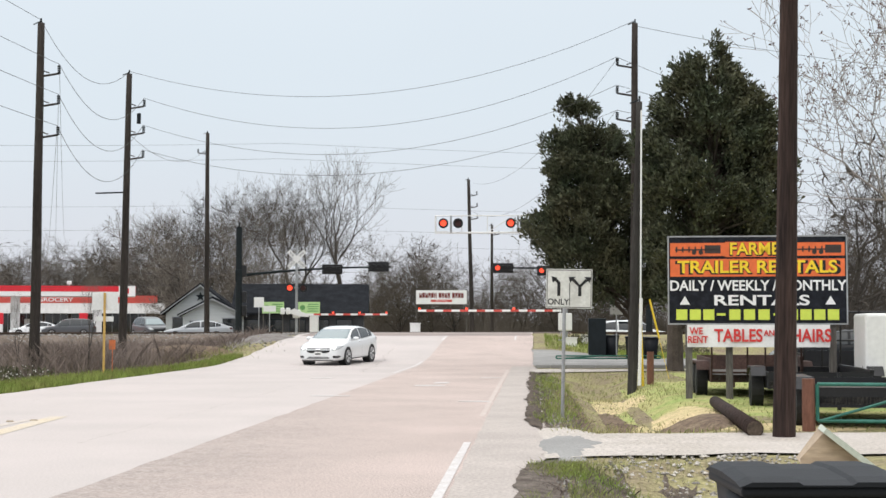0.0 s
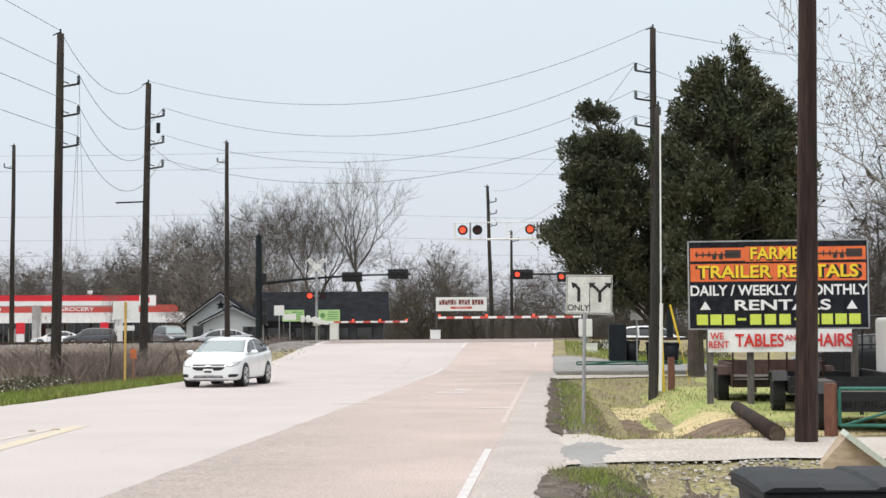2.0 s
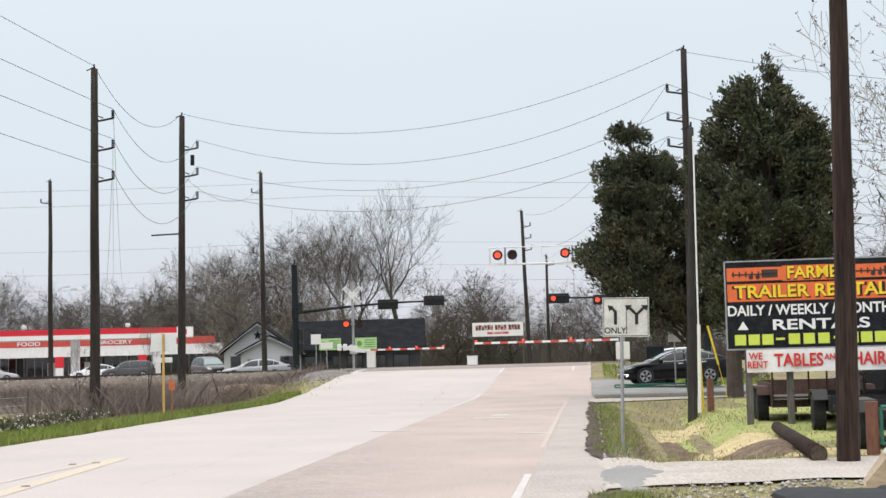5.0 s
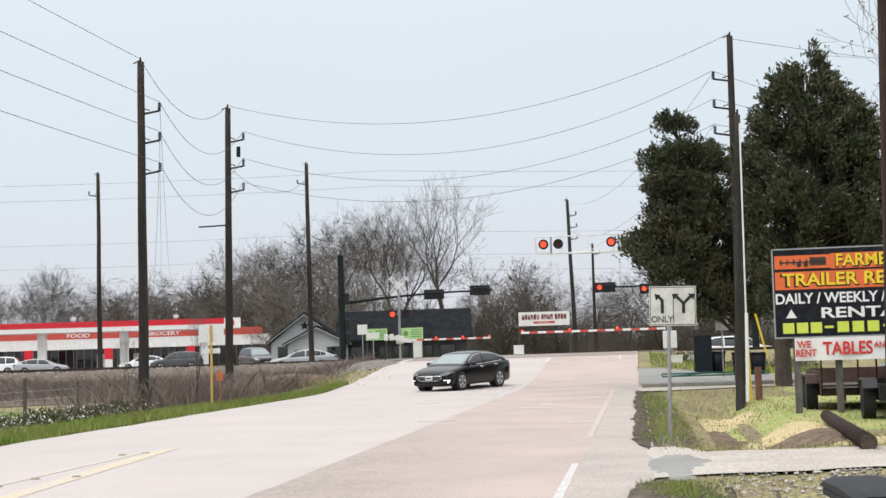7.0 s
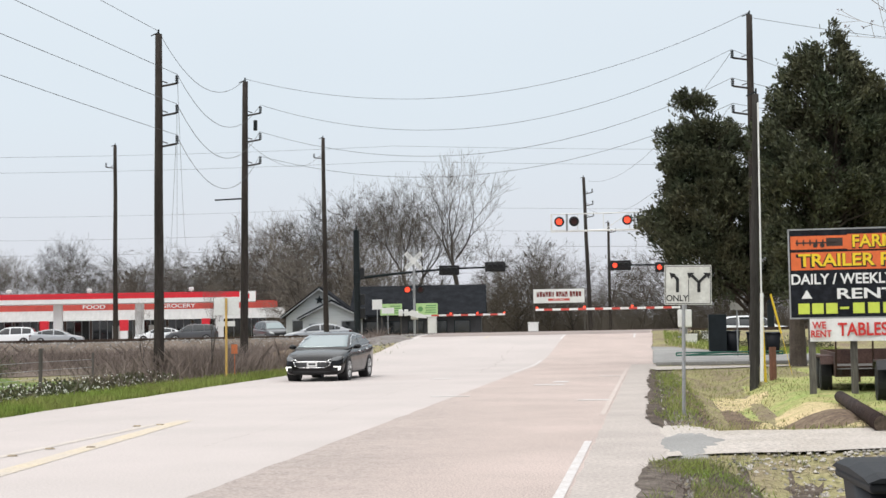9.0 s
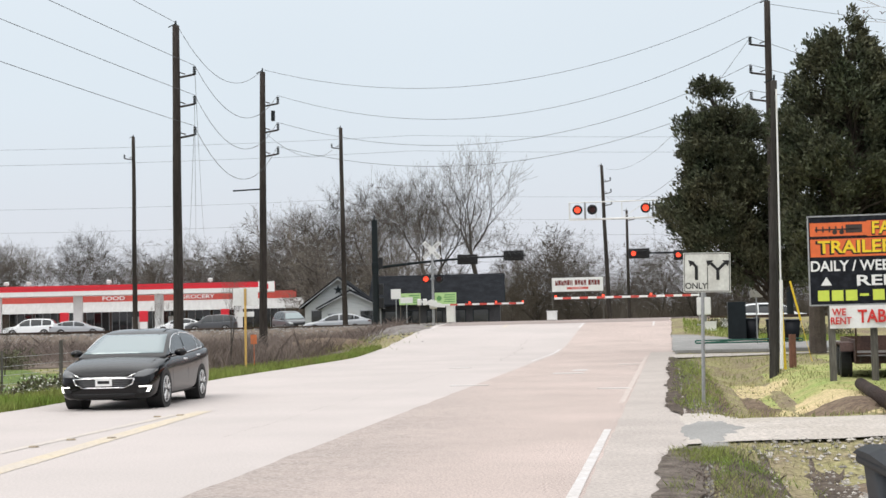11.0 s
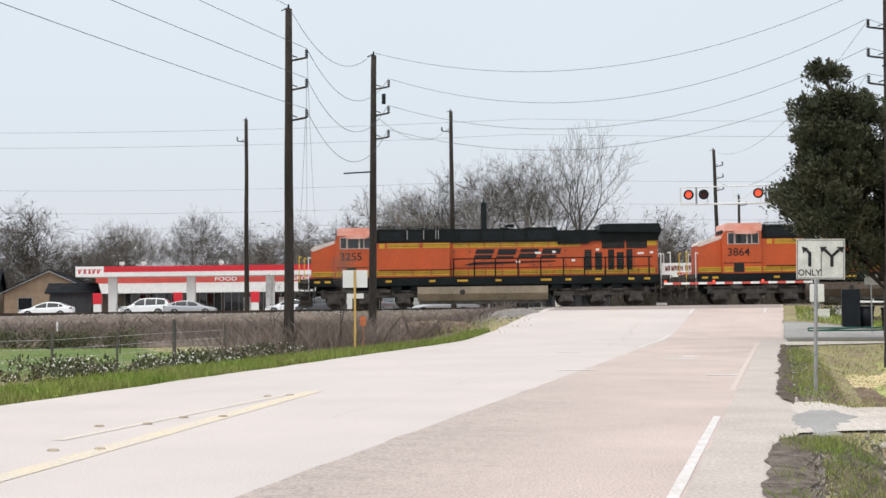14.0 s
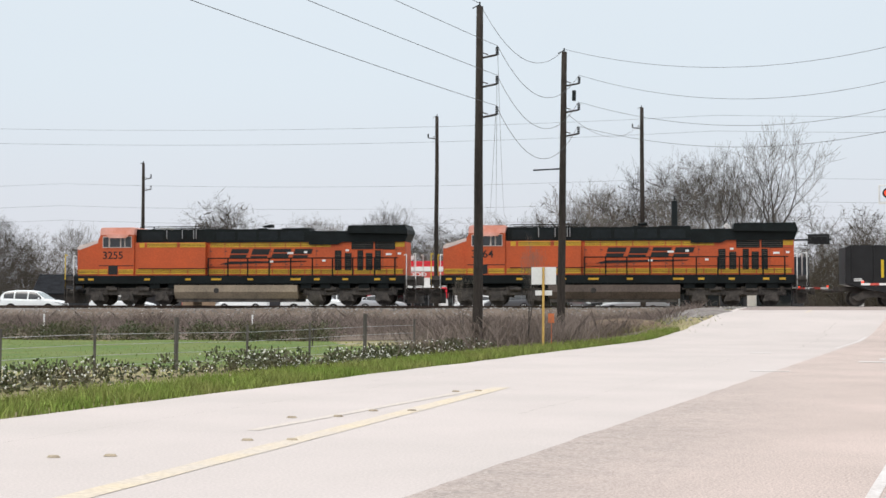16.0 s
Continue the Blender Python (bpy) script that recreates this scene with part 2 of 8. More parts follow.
def box(bm, x0, y0, z0, x1, y1, z1, m=None, bevel=0.0):
    vs = bmesh.ops.create_cube(bm, size=1.0)["verts"]
    t = Matrix.Translation(((x0 + x1) / 2, (y0 + y1) / 2, (z0 + z1) / 2)) @ Matrix.Diagonal((abs(x1 - x0), abs(y1 - y0), abs(z1 - z0), 1))
    bmesh.ops.transform(bm, matrix=(m @ t) if m is not None else t, verts=vs)
    if bevel:
        es = list({e for v in vs for e in v.link_edges})
        bmesh.ops.bevel(bm, geom=es, offset=bevel, segments=2, affect="EDGES", profile=0.5)
    return bm


def rod(bm, a, b, r0, r1=None, seg=10):
    a, b = Vector(a), Vector(b)
    r1 = r0 if r1 is None else r1
    d = b - a
    vs = bmesh.ops.create_cone(bm, cap_ends=True, segments=seg, radius1=r0, radius2=r1, depth=d.length)["verts"]
    bmesh.ops.transform(bm, matrix=Matrix.Translation((a + b) / 2) @ d.to_track_quat("Z", "Y").to_matrix().to_4x4(), verts=vs)
    return bm


def prism(bm, pts, y0, y1, m=None):
    """A side outline (x, z) drawn out from y0 to y1."""
    fr = [bm.verts.new((x, y0, z)) for x, z in pts]
    bk = [bm.verts.new((x, y1, z)) for x, z in pts]
    bm.faces.new(fr)
    bm.faces.new(bk[::-1])
    for i in range(len(pts)):
        j = (i + 1) % len(pts)
        bm.faces.new((fr[j], fr[i], bk[i], bk[j]))
    if m is not None:
        bmesh.ops.transform(bm, matrix=m, verts=fr + bk)
    return bm


def words(name, text, size, mat, parent, m, stretch=1.0, depth=0.002, shear=0.0, bold=0.0):
    """Raised lettering in the built-in font, as a mesh, centred at m with its face towards -y of m."""
    cu = bpy.data.curves.new(name, "FONT")
    cu.body, cu.size, cu.extrude, cu.align_x, cu.align_y, cu.shear = text, size, depth, "CENTER", "CENTER", shear
    cu.offset = bold * size
    tmp = bpy.data.objects.new(name, cu)
    scene.collection.objects.link(tmp)
    dg = bpy.context.evaluated_depsgraph_get()
    me = bpy.data.meshes.new_from_object(tmp.evaluated_get(dg))
    bpy.data.objects.remove(tmp)
    me.transform(m @ Matrix.Rotation(radians(90), 4, "X") @ Matrix.Diagonal((stretch, 1, 1, 1)))
    me.materials.clear()
    me.materials.append(mat)
    ob = new(name, me)
    ob.parent = parent
    return ob


def B():
    return bmesh.new()


def at(az, dist, z=0.0, rz=0.0):
    """A pose at a bearing (degrees right of the road's heading) and distance from where the camera stands."""
    a = radians(az)
    return pose(dist * math.sin(a), dist * math.cos(a), z, 0, 0, rz)


# ---- the lie of the land ----
TRACK_TURN = 11.9
NX, NY = -math.sin(radians(TRACK_TURN)), math.cos(radians(TRACK_TURN))
TX, TY = NY, -NX
TRACK_D = 88.0
RAIL_Z = 1.17
ROAD_L, ROAD_R, SEAM = -12.3, 0.0, -4.45


def sstep(a, b, v):
    u = min(1.0, max(0.0, (v - a) / (b - a)))
    return u * u * (3 - 2 * u)


def before_track(x, y):
    return TRACK_D - (NX * x + NY * y)


def track_pose(s, d=0.0, z=0.0):
    """s metres along the rails to the right, d metres nearer than their middle."""
    return pose(NX * (TRACK_D - d) + TX * s, NY * (TRACK_D - d) + TY * s, z, 0, 0, TRACK_TURN)


def road_z(x, y):
    d = before_track(x, y)
    return 1.15 * (1 - sstep(4.0, 31.0, d)) if d > 0 else 0.45 + 0.70 * (1 - sstep(4.0, 26.0, -d))


def land_z(x, y):
    d = before_track(x, y)
    base = 0.0 if d > 0 else 0.4 * sstep(4, 9, -d)
    bank = 0.98 * (1 - sstep(2.6, 6.8, abs(d)))
    z = max(base, bank)
    z += 0.10 * noise.noise((x * 0.15, y * 0.15, 0)) * sstep(0, 4, max(ROAD_L - x, x - ROAD_R, 0))
    ditch = sstep(0.35, 1.3, x) * (1 - sstep(1.9, 3.3, x)) * sstep(22.6, 24.5, y) * (1 - sstep(46, 51, y))
    near = sstep(0.4, 1.2, x) * (1 - sstep(2.2, 3.6, x)) * sstep(8, 10, y) * (1 - sstep(16.5, 18.4, y))
    left = (1 - sstep(-15.0, -13.0, x)) * (1 - sstep(6, 14, -d)) * 0.22 * sstep(4, 20, d)
    return z - 0.42 * ditch - 0.28 * near - left


def ground_z(x, y):
    out = max(ROAD_L - x, x - ROAD_R, 0.0)
    w = sstep(0.2, 5.5, out) if before_track(x, y) < 30 else sstep(0.0, 1.5, out)
    return (1 - w) * (road_z(x, y) - 0.05) + w * land_z(x, y)


def axis(parts):
    vals = []
    for a, b, step in parts:
        vals += list(np.arange(a, b, step))
    return vals + [parts[-1][1]]


def sheet(name, xs, ys, zf, mat, parent=None, lift=0.0, edge=None):
    """A sheet over the plan that follows the height zf; edge(x, y) may shift its points sideways."""
    verts, faces = [], []
    for y in ys:
        for x in xs:
            xx = x if edge is None else edge(x, y)
            verts.append((xx, y, zf(xx, y) + lift))
    n = len(xs)
    for j in range(len(ys) - 1):
        for i in range(n - 1):
            a = j * n + i
            faces.append((a, a + 1, a + n + 1, a + n))
    me = bpy.data.meshes.new(name)
    me.from_pydata(verts, [], faces)
    me.materials.append(mat)
    me.polygons.foreach_set("use_smooth", [True] * len(me.polygons))
    ob = new(name, me)
    ob.parent = parent
    return ob


ground = sheet("ground", axis([(-2500, -300, 220), (-300, -60, 12), (-60, -18, 1.5), (-18, 10, 0.5), (10, 40, 1.5), (40, 300, 13), (300, 2500, 220)]),
               axis([(-1500, -60, 160), (-60, 0, 6), (0, 60, 0.6), (60, 105, 0.75), (105, 300, 6), (300, 3000, 270)]), ground_z, M["land"])
tagged(ground, "rough turf and bare soil beside the road", "ground", kind="structure")

# the road: pale pavement on the far side, chip seal on the near lane
YS = axis([(-40, 8, 4), (8, 60, 0.5), (60, 104, 0.5), (104, 112, 2)])
road_pale = sheet("road_pale_lanes", axis([(ROAD_L, SEAM, 0.785)]), YS, road_z, M["concrete_road"],
                  edge=lambda x, y: x + (0.22 * noise.noise((y * 0.35, 3, 0)) if x < ROAD_L + 0.1 else 0) + (0.05 * noise.noise((y * 0.9, 7, 0)) if x > SEAM - 0.1 else 0))
tagged(road_pale, "pale worn pavement of the oncoming and turning lanes", "road", kind="structure")
road_near = sheet("road_near_lane", axis([(SEAM, ROAD_R, 0.445)]), YS, road_z, M["asphalt_lane"],
                  edge=lambda x, y: x + (0.12 * noise.noise((y * 0.35, 11, 0)) + 0.07 * noise.noise((y * 1.7, 4, 0)) if x > -0.1 else 0) + (0.05 * noise.noise((y * 0.9, 7, 0)) if x < SEAM + 0.1 else 0))
tagged(road_near, "pinkish chip-seal near lane with a ragged edge", "road", kind="structure")
def stripe(name, x0, y0, x1, y1, w, mat, label):
    n = max(2, int(abs(y1 - y0) / 1.0))
    verts, faces = [], []
    for i in range(n + 1):
        u = i / n
        x, y = x0 + (x1 - x0) * u, y0 + (y1 - y0) * u
        wj = w * (1 + 0.2 * noise.noise((y * 1.3, x, 2)))
        for s in (-0.5, 0.5):
            verts.append((x + s * wj, y, road_z(x, y) + 0.005))
    for i in range(n):
        faces.append((2 * i, 2 * i + 1, 2 * i + 3, 2 * i + 2))
    me = bpy.data.meshes.new(name)
    me.from_pydata(verts, [], faces)
    me.materials.append(mat)
    return tagged(new(name, me), label, "road marking", kind="structure")


for y0, y1, mt in ((3, 20.6, "line_white"), (26.5, 54, "line_faint"), (76, 80, "line_white")):
    stripe("road_edge_line", -0.89, y0, -0.89, y1, 0.10, M[mt], "worn white edge line painted on the pavement")
stripe("road_centre_line", -8.40, 16.5, -8.45, 25, 0.16, M["line_pale_yellow"], "worn yellow centre line painted on the pavement")
stripe("road_taper_line", -6.75, 8.5, -8.25, 26, 0.30, M["line_yellow"], "worn yellow taper line painted on the pavement")
stripe("road_crest_line", -8.4, 76, -8.4, 81, 0.13, M["line_yellow"], "yellow line where the road meets the rails")
stripe("road_crest_line", -4.5, 75, -4.5, 81, 0.13, M["line_white"], "white lane line where the road meets the rails")
stripe("road_crest_line", -12.0, 75, -12.0, 81, 0.12, M["line_white"], "white edge line where the road meets the rails")
stripe("road_lane_line", -4.62, 50, -4.55, 62, 0.10, M["line_white"], "faded white lane line on the pavement")


def bar(x0, x1, y, w):
    me_bm = B()
    box(me_bm, x0, y - w / 2, road_z(x0, y) + 0.004, x1, y + w / 2, road_z(x0, y) + 0.010)
    return tagged(part("road_bar", me_bm, M["line_white"]), "short worn white bar painted across the lane", "road marking", kind="structure")


for x0, x1, y, w in ((-4.95, -4.1, 33.8, 0.3), (-1.55, -0.9, 31.5, 0.28), (-3.1, -2.3, 39.6, 0.5), (-2.7, -2.3, 41.5, 0.8), (-6.6, -6.0, 45, 0.5), (-1.6, -0.95, 45.5, 0.3)):
    bar(x0, x1, y, w)

approach = sheet("road_crossing_approach", axis([(ROAD_L + 0.3, ROAD_R - 0.1, 0.75)]), axis([(74.0, 88.5, 0.5)]), road_z, M["approach"], lift=0.006)
for v in approach.data.vertices:
    far_d = 2.7 + (v.co.y - 74.0) / 14.5 * 7.0
    v.co.y = (TRACK_D - far_d - NX * v.co.x) / NY
    v.co.z = road_z(v.co.x, v.co.y) + 0.006
tagged(approach, "brownish patched asphalt where the road meets the rails", "road", kind="structure")

# cracks and raised markers in the pavement
def crack(x0, y0, x1, y1, w, seed):
    n = max(6, int(math.hypot(x1 - x0, y1 - y0) / 0.25))
    verts, faces = [], []
    dx, dy = (y1 - y0), -(x1 - x0)
    q = math.hypot(dx, dy)
    dx, dy = dx / q, dy / q
    for i in range(n + 1):
        u = i / n
        o = 0.16 * noise.noise((u * n * 0.11, seed, 1)) + 0.07 * noise.noise((u * n * 0.6, seed, 5))
        ww = w * (0.35 + abs(noise.noise((u * n * 0.5, seed, 9))) * 1.8)
        x, y = x0 + (x1 - x0) * u + dx * o, y0 + (y1 - y0) * u + dy * o
        for s in (-0.5, 0.5):
            verts.append((x + dx * s * ww, y + dy * s * ww, road_z(x, y) + 0.0065))
    for i in range(n):
        faces.append((2 * i, 2 * i + 1, 2 * i + 3, 2 * i + 2))
    me = bpy.data.meshes.new("road_crack")
    me.from_pydata(verts, [], faces)
    me.materials.append(M["crack"])
    return tagged(new("road_crack", me), "thin dark crack wandering across the pavement", "crack", kind="structure")


M["crack"] = material("dirt_filled_crack", (0.33, 0.295, 0.27), 0.95, 0.3, 3, 25, 0.2, spec=0.1)
for k, (x0, y0, x1, y1, w) in enumerate(((-10.2, 12, -10.6, 34, 0.007), (-6.1, 20, -6.3, 46, 0.007),
                                          (-2.5, 17, -0.6, 18, 0.007), (-4.2, 21.5, -2.5, 22.2, 0.007), (-11.2, 27, -11.0, 50, 0.009), (-9.8, 38, -6.2, 40, 0.010), (-3.4, 26, -1.0, 27, 0.008), (-5.8, 50, -6.5, 70, 0.022))):
    crack(x0, y0, x1, y1, w, k)
for x, y in ((-8.85, 13.0), (-8.38, 13.3), (-7.86, 15.3), (-7.40, 15.5), (-8.79, 18.4), (-8.29, 18.8), (-8.23, 19.9), (-7.72, 20.1), (-8.6, 24.5), (-8.3, 24.8)):
    bm_ = bmesh.new()
    vs_ = bmesh.ops.create_cone(bm_, cap_ends=True, segments=14, radius1=0.065, radius2=0.045, depth=0.022)["verts"]
    bmesh.ops.transform(bm_, matrix=Matrix.Translation((x, y, road_z(x, y) + 0.014)) @ Matrix.Diagonal((1.2, 0.8, 1, 1)), verts=vs_)
    me_ = bpy.data.meshes.new("road_button")
    bm_.to_mesh(me_)
    bm_.free()
    me_.materials.append(M["button"])
    tagged(new("road_button", me_), "dirty yellow raised pavement marker", "pavement marker", "raised pavement markers")

# ---- the railway ----
bm = B()
for s0 in range(-150, 220, 10):
    for d in (-0.76, 0.76):
        m = track_pose(s0 + 5, d, 0)
        box(bm, -5, -0.075, RAIL_Z - 0.17, 5, 0.075, RAIL_Z - 0.155, m)
        box(bm, -5, -0.012, RAIL_Z - 0.155, 5, 0.012, RAIL_Z - 0.04, m)
        box(bm, -5, -0.036, RAIL_Z - 0.04, 5, 0.036, RAIL_Z, m)
tagged(part("rails", bm, M["rail"]), "pair of rusty steel rails on timber sleepers", "railway", kind="structure")
bm = B()
for i in range(-250, 320):
    s = i * 0.55
    c = track_pose(s).translation
    if ROAD_L - 0.3 < c.x < ROAD_R + 0.6:
        continue
    box(bm, -0.115, -1.3, RAIL_Z - 0.33, 0.115, 1.3, RAIL_Z - 0.17, track_pose(s))
tagged(part("sleepers", bm, M["sleeper"]), "old timber sleepers half sunk in ballast", "railway", kind="stuff")
bm = B()
for s0, s1 in ((-150, 5.2), (20.4, 220)):
    n = int((s1 - s0) / 1.0)
    prof = [(-5.6, 0.15), (-3.6, 0.62), (-2.4, 0.97), (-1.2, 1.0), (1.2, 1.0), (2.4, 0.97), (3.6, 0.62), (5.4, 0.15), (6.2, -0.25)]
    rows_ = []
    for i in range(n + 1):
        s = s0 + (s1 - s0) * i / n
        taper = min(1, sstep(-2, 3, min(s - s0, s1 - s)) + 0.5)
        rows_.append([bm.verts.new(track_pose(s + 0.3 * noise.noise((s, d, 1)), d) @ Vector((0, 0, z * taper + 0.09 * noise.noise((s * 0.8, d * 0.9, 4))))) for d, z in prof])
    for i in range(n):
        for j in range(len(prof) - 1):
            bm.faces.new((rows_[i][j], rows_[i][j + 1], rows_[i + 1][j + 1], rows_[i + 1][j]))
tagged(part("ballast_bank", bm, M["ballast"], smooth=True), "grey stone ballast bank under the rails", "railway", kind="structure")
for d0, d1 in ((-2.4, -0.86), (-0.66, 0.66), (0.86, 2.6)):
    for k in range(6):
        s0 = 5.6 + k * 2.45
        bm = B()
        box(bm, s0, -d1, RAIL_Z - 0.2, s0 + 2.42, -d0, RAIL_Z - 0.008, track_pose(0), 0.012)
        tagged(part("crossing_panel", bm, M["panel"]), "brown concrete panel between the rails at the crossing", "crossing panel", "crossing panels", "structure")


# ---- diesel locomotives ----
def locomotive(number, tank, m):
    loco = thing("diesel_locomotive", m, "orange and black diesel locomotive with yellow stripes, bleached cab roof", "locomotive", "locomotives of the train")
    P = lambda name, bm, mat, label="", par=None: part(name, bm, mat, par or loco, label)
    # underframe and running gear
    bm = B()
    box(bm, -0.05, -1.5, 1.30, 20.0, 1.5, 1.78, bevel=0.02)
    box(bm, 0.2, -0.7, 0.75, 19.8, 0.7, 1.30)
    for u in np.arange(4.6, 19.0, 1.15):
        box(bm, u, -1.40, 1.02, u + 0.62, -0.9, 1.30)
    P("frame", bm, M["loco_black"], "dark sill with yellow marker plates")
    for u in (0.2, 0.8, 4.3, 6.8, 8.4, 10.6, 13.2, 14.6, 16.3, 18.2, 19.1):
        w = 0.34 if int(u * 10) % 3 else 0.6
        bm = B()
        box(bm, u, -1.512, 1.50, u + w, -1.496, 1.62)
        P("marker_plate", bm, M["loco_yellow"])
    bm = B()
    sec = [(-1.48, 1.22), (-1.48, 0.82), (-1.25, 0.42), (1.25, 0.42), (1.48, 0.82), (1.48, 1.22)]
    a = [bm.verts.new((6.12, y, z)) for y, z in sec]
    b = [bm.verts.new((13.6, y, z)) for y, z in sec]
    bm.faces.new(a), bm.faces.new(b[::-1])
    for i in range(6):
        bm.faces.new((a[i], a[(i + 1) % 6], b[(i + 1) % 6], b[i]))
    tk = P("fuel_tank", bm, tank, "dusty fuel tank slung under the frame")
    bm = B()
    box(bm, 6.2, -1.2, 0.22, 13.5, 1.2, 0.42)
    rod(bm, (8.7, -1.5, 0.9), (8.7, -1.44, 0.9), 0.16, seg=12)
    P("tank_bottom", bm, M["underframe"], par=tk)
    for u0 in (0.55, 13.9):
        truck_bm = B()
        box(truck_bm, u0, -1.22, 0.62, u0 + 5.6, -0.98, 0.92, bevel=0.04)
        box(truck_bm, u0, 0.98, 0.62, u0 + 5.6, 1.22, 0.92, bevel=0.04)
        box(truck_bm, u0 + 2.2, -1.0, 0.5, u0 + 3.4, 1.0, 0.8)
        for k, c in enumerate((0.75, 2.6, 4.75)):
            prism(truck_bm, [(u0 + c - 0.45, 0.30), (u0 + c + 0.45, 0.30), (u0 + c + 0.28, 0.80), (u0 + c - 0.28, 0.80)], -1.30, -1.08)
            rod(truck_bm, (u0 + c, -1.38, 0.52), (u0 + c, -1.28, 0.52), 0.17, seg=12)
            for s in (-0.62, 0.62):
                rod(truck_bm, (u0 + c + s, -1.16, 0.72), (u0 + c + s, -1.16, 1.12), 0.12, seg=8)
        for c in (1.7, 3.7):
            rod(truck_bm, (u0 + c - 0.3, -1.27, 0.98), (u0 + c + 0.3, -1.27, 0.98), 0.13, seg=10)
            box(truck_bm, u0 + c - 0.4, -1.3, 0.86, u0 + c + 0.1, -1.1, 1.16)
        box(truck_bm, u0 - 0.2, -1.25, 0.95, u0 + 5.9, -1.12, 1.05)
        tr = P("truck_frame", truck_bm, M["underframe"], "oily three-axle truck frame")
        for c in (0.75, 2.6, 4.75):
            bm = B()
            for y in (-0.86, 0.72):
                rod(bm, (0, y, 0), (0, y + 0.14, 0), 0.53, seg=20)
            rod(bm, (0, -0.8, 0), (0, 0.8, 0), 0.09, seg=8)
            for y in (-0.875,):
                for k in range(4):
                    an = k * math.pi / 2
                    rod(bm, (0.27 * math.cos(an), y, 0.27 * math.sin(an)), (0.27 * math.cos(an), y + 0.02, 0.27 * math.sin(an)), 0.07, seg=6)
            ws = P("wheelset", bm, M["underframe"])
            ws.location = (u0 + c, 0, 0.53)
            WHEELSETS.append((ws, u0 + c))
    # nose and cab
    bm = B()
    prism(bm, [(0, 1.79), (0, 3.42), (0.12, 3.56), (1.44, 3.92), (1.44, 1.79)], -1.2, 1.2)
    bmesh.ops.bevel(bm, geom=bm.edges[:], offset=0.04, segments=2, affect="EDGES")
    P("nose", bm, M["orange"], "short orange nose")
    bm = B()
    prism(bm, [(-0.02, 3.40), (0.02, 3.50), (0.12, 3.60), (1.42, 3.96), (1.42, 3.80), (0.6, 3.50), (0.14, 3.34)], -1.215, 1.215)
    P("nose_hood", bm, M["nose_white"], "bleached pale top of the nose")
    bm = B()
    prism(bm, [(1.40, 1.79), (1.40, 3.92), (1.62, 4.30), (3.64, 4.30), (3.64, 1.79)], -1.48, 1.48)
    cab = P("cab", bm, M["orange"], "orange crew cab with the road number")
    bm = B()
    prism(bm, [(1.50, 4.18), (1.56, 4.60), (1.66, 4.66), (3.66, 4.66), (3.70, 4.60), (3.64, 4.18)], -1.50, 1.50)
    bmesh.ops.bevel(bm, geom=bm.edges[:], offset=0.03, segments=2, affect="EDGES")
    P("cab_roof", bm, M["pink"], "sun-bleached pink cab roof", cab)
    bm = B()
    prism(bm, [(1.95, 4.22), (3.40, 4.22), (3.25, 4.02), (2.15, 4.02)], -1.74, -1.70)
    prism(bm, [(1.95, 4.24), (3.40, 4.24), (3.40, 4.21), (1.95, 4.21)], -1.74, -1.50)
    P("sun_visor", bm, M["pink"], "bleached sun visor over the side windows", cab)
    for u0, u1 in ((1.72, 2.06), (2.14, 2.78), (2.84, 3.05), (3.10, 3.46)):
        bm = B()
        box(bm, u0 - 0.03, -1.502, 3.45, u1 + 0.03, -1.482, 4.12)
        fr = P("window_frame", bm, M["nose_white"], "", cab)
        bm = B()
        box(bm, u0 + 0.01, -1.512, 3.49, u1 - 0.01, -1.500, 4.08)
        P("window_pane", bm, M["glass"], "", cab)
    bm = B()
    box(bm, 1.46, -1.0, 4.0, 1.58, 1.0, 4.28, Matrix.Identity(4))
    P("windscreen", bm, M["glass"], "", cab)
    words("road_number", number, 0.62, M["lettering_black"], cab, pose(2.32, -1.486, 2.98), 1.05, bold=0.012)
    # black line and plate on the wall; the step recess's dark is colour, not a hollow
    bm = B()
    box(bm, 1.45, -1.494, 2.36, 3.62, -1.476, 2.40)
    box(bm, 2.05, -1.498, 1.85, 2.62, -1.478, 2.40)
    P("cab_step_recess", bm, M["lettering_black"], "", cab)
    # hoods
    bm = B()
    box(bm, 3.64, -1.40, 1.79, 8.0, 1.40, 3.75, bevel=0.02)
    P("inverter_cabinet", bm, M["orange"], "plain orange side of the inverter cabinet")
    bm = B()
    box(bm, 8.0, -1.05, 1.79, 19.95, 1.05, 3.78, bevel=0.02)
    hood = P("long_hood", bm, M["orange"], "long orange engine hood with doors")
    bm = B()
    prism(bm, [(3.66, 3.75), (3.66, 4.56), (14.2, 4.52), (14.2, 3.75)], -1.12, 1.12)
    prism(bm, [(14.2, 3.60), (14.2, 4.40), (20.0, 4.40), (20.12, 4.2), (19.95, 3.75), (16.2, 3.75), (15.9, 3.60)], -1.16, 1.16)
    P("hood_roof", bm, M["loco_black"], "black hood roof")
    bm = B()
    prism(bm, [(16.55, 4.28), (16.62, 4.70), (19.98, 4.70), (20.12, 4.45), (20.12, 4.2)], -1.46, 1.46)
    rad = P("radiator_housing", bm, M["loco_black"], "wide black radiator housing overhanging the hood")
    bm = B()
    for u in np.arange(16.8, 19.9, 0.22):
        box(bm, u, -1.40, 4.70, u + 0.14, 1.40, 4.73)
    P("radiator_grille", bm, M["dark_steel"], "", rad)
    for u in (5.55, 6.5, 7.2, 7.35):
        bm = B()
        rod(bm, (u, -1.16, 3.98), (u, -1.16, 4.5), 0.025, seg=6)
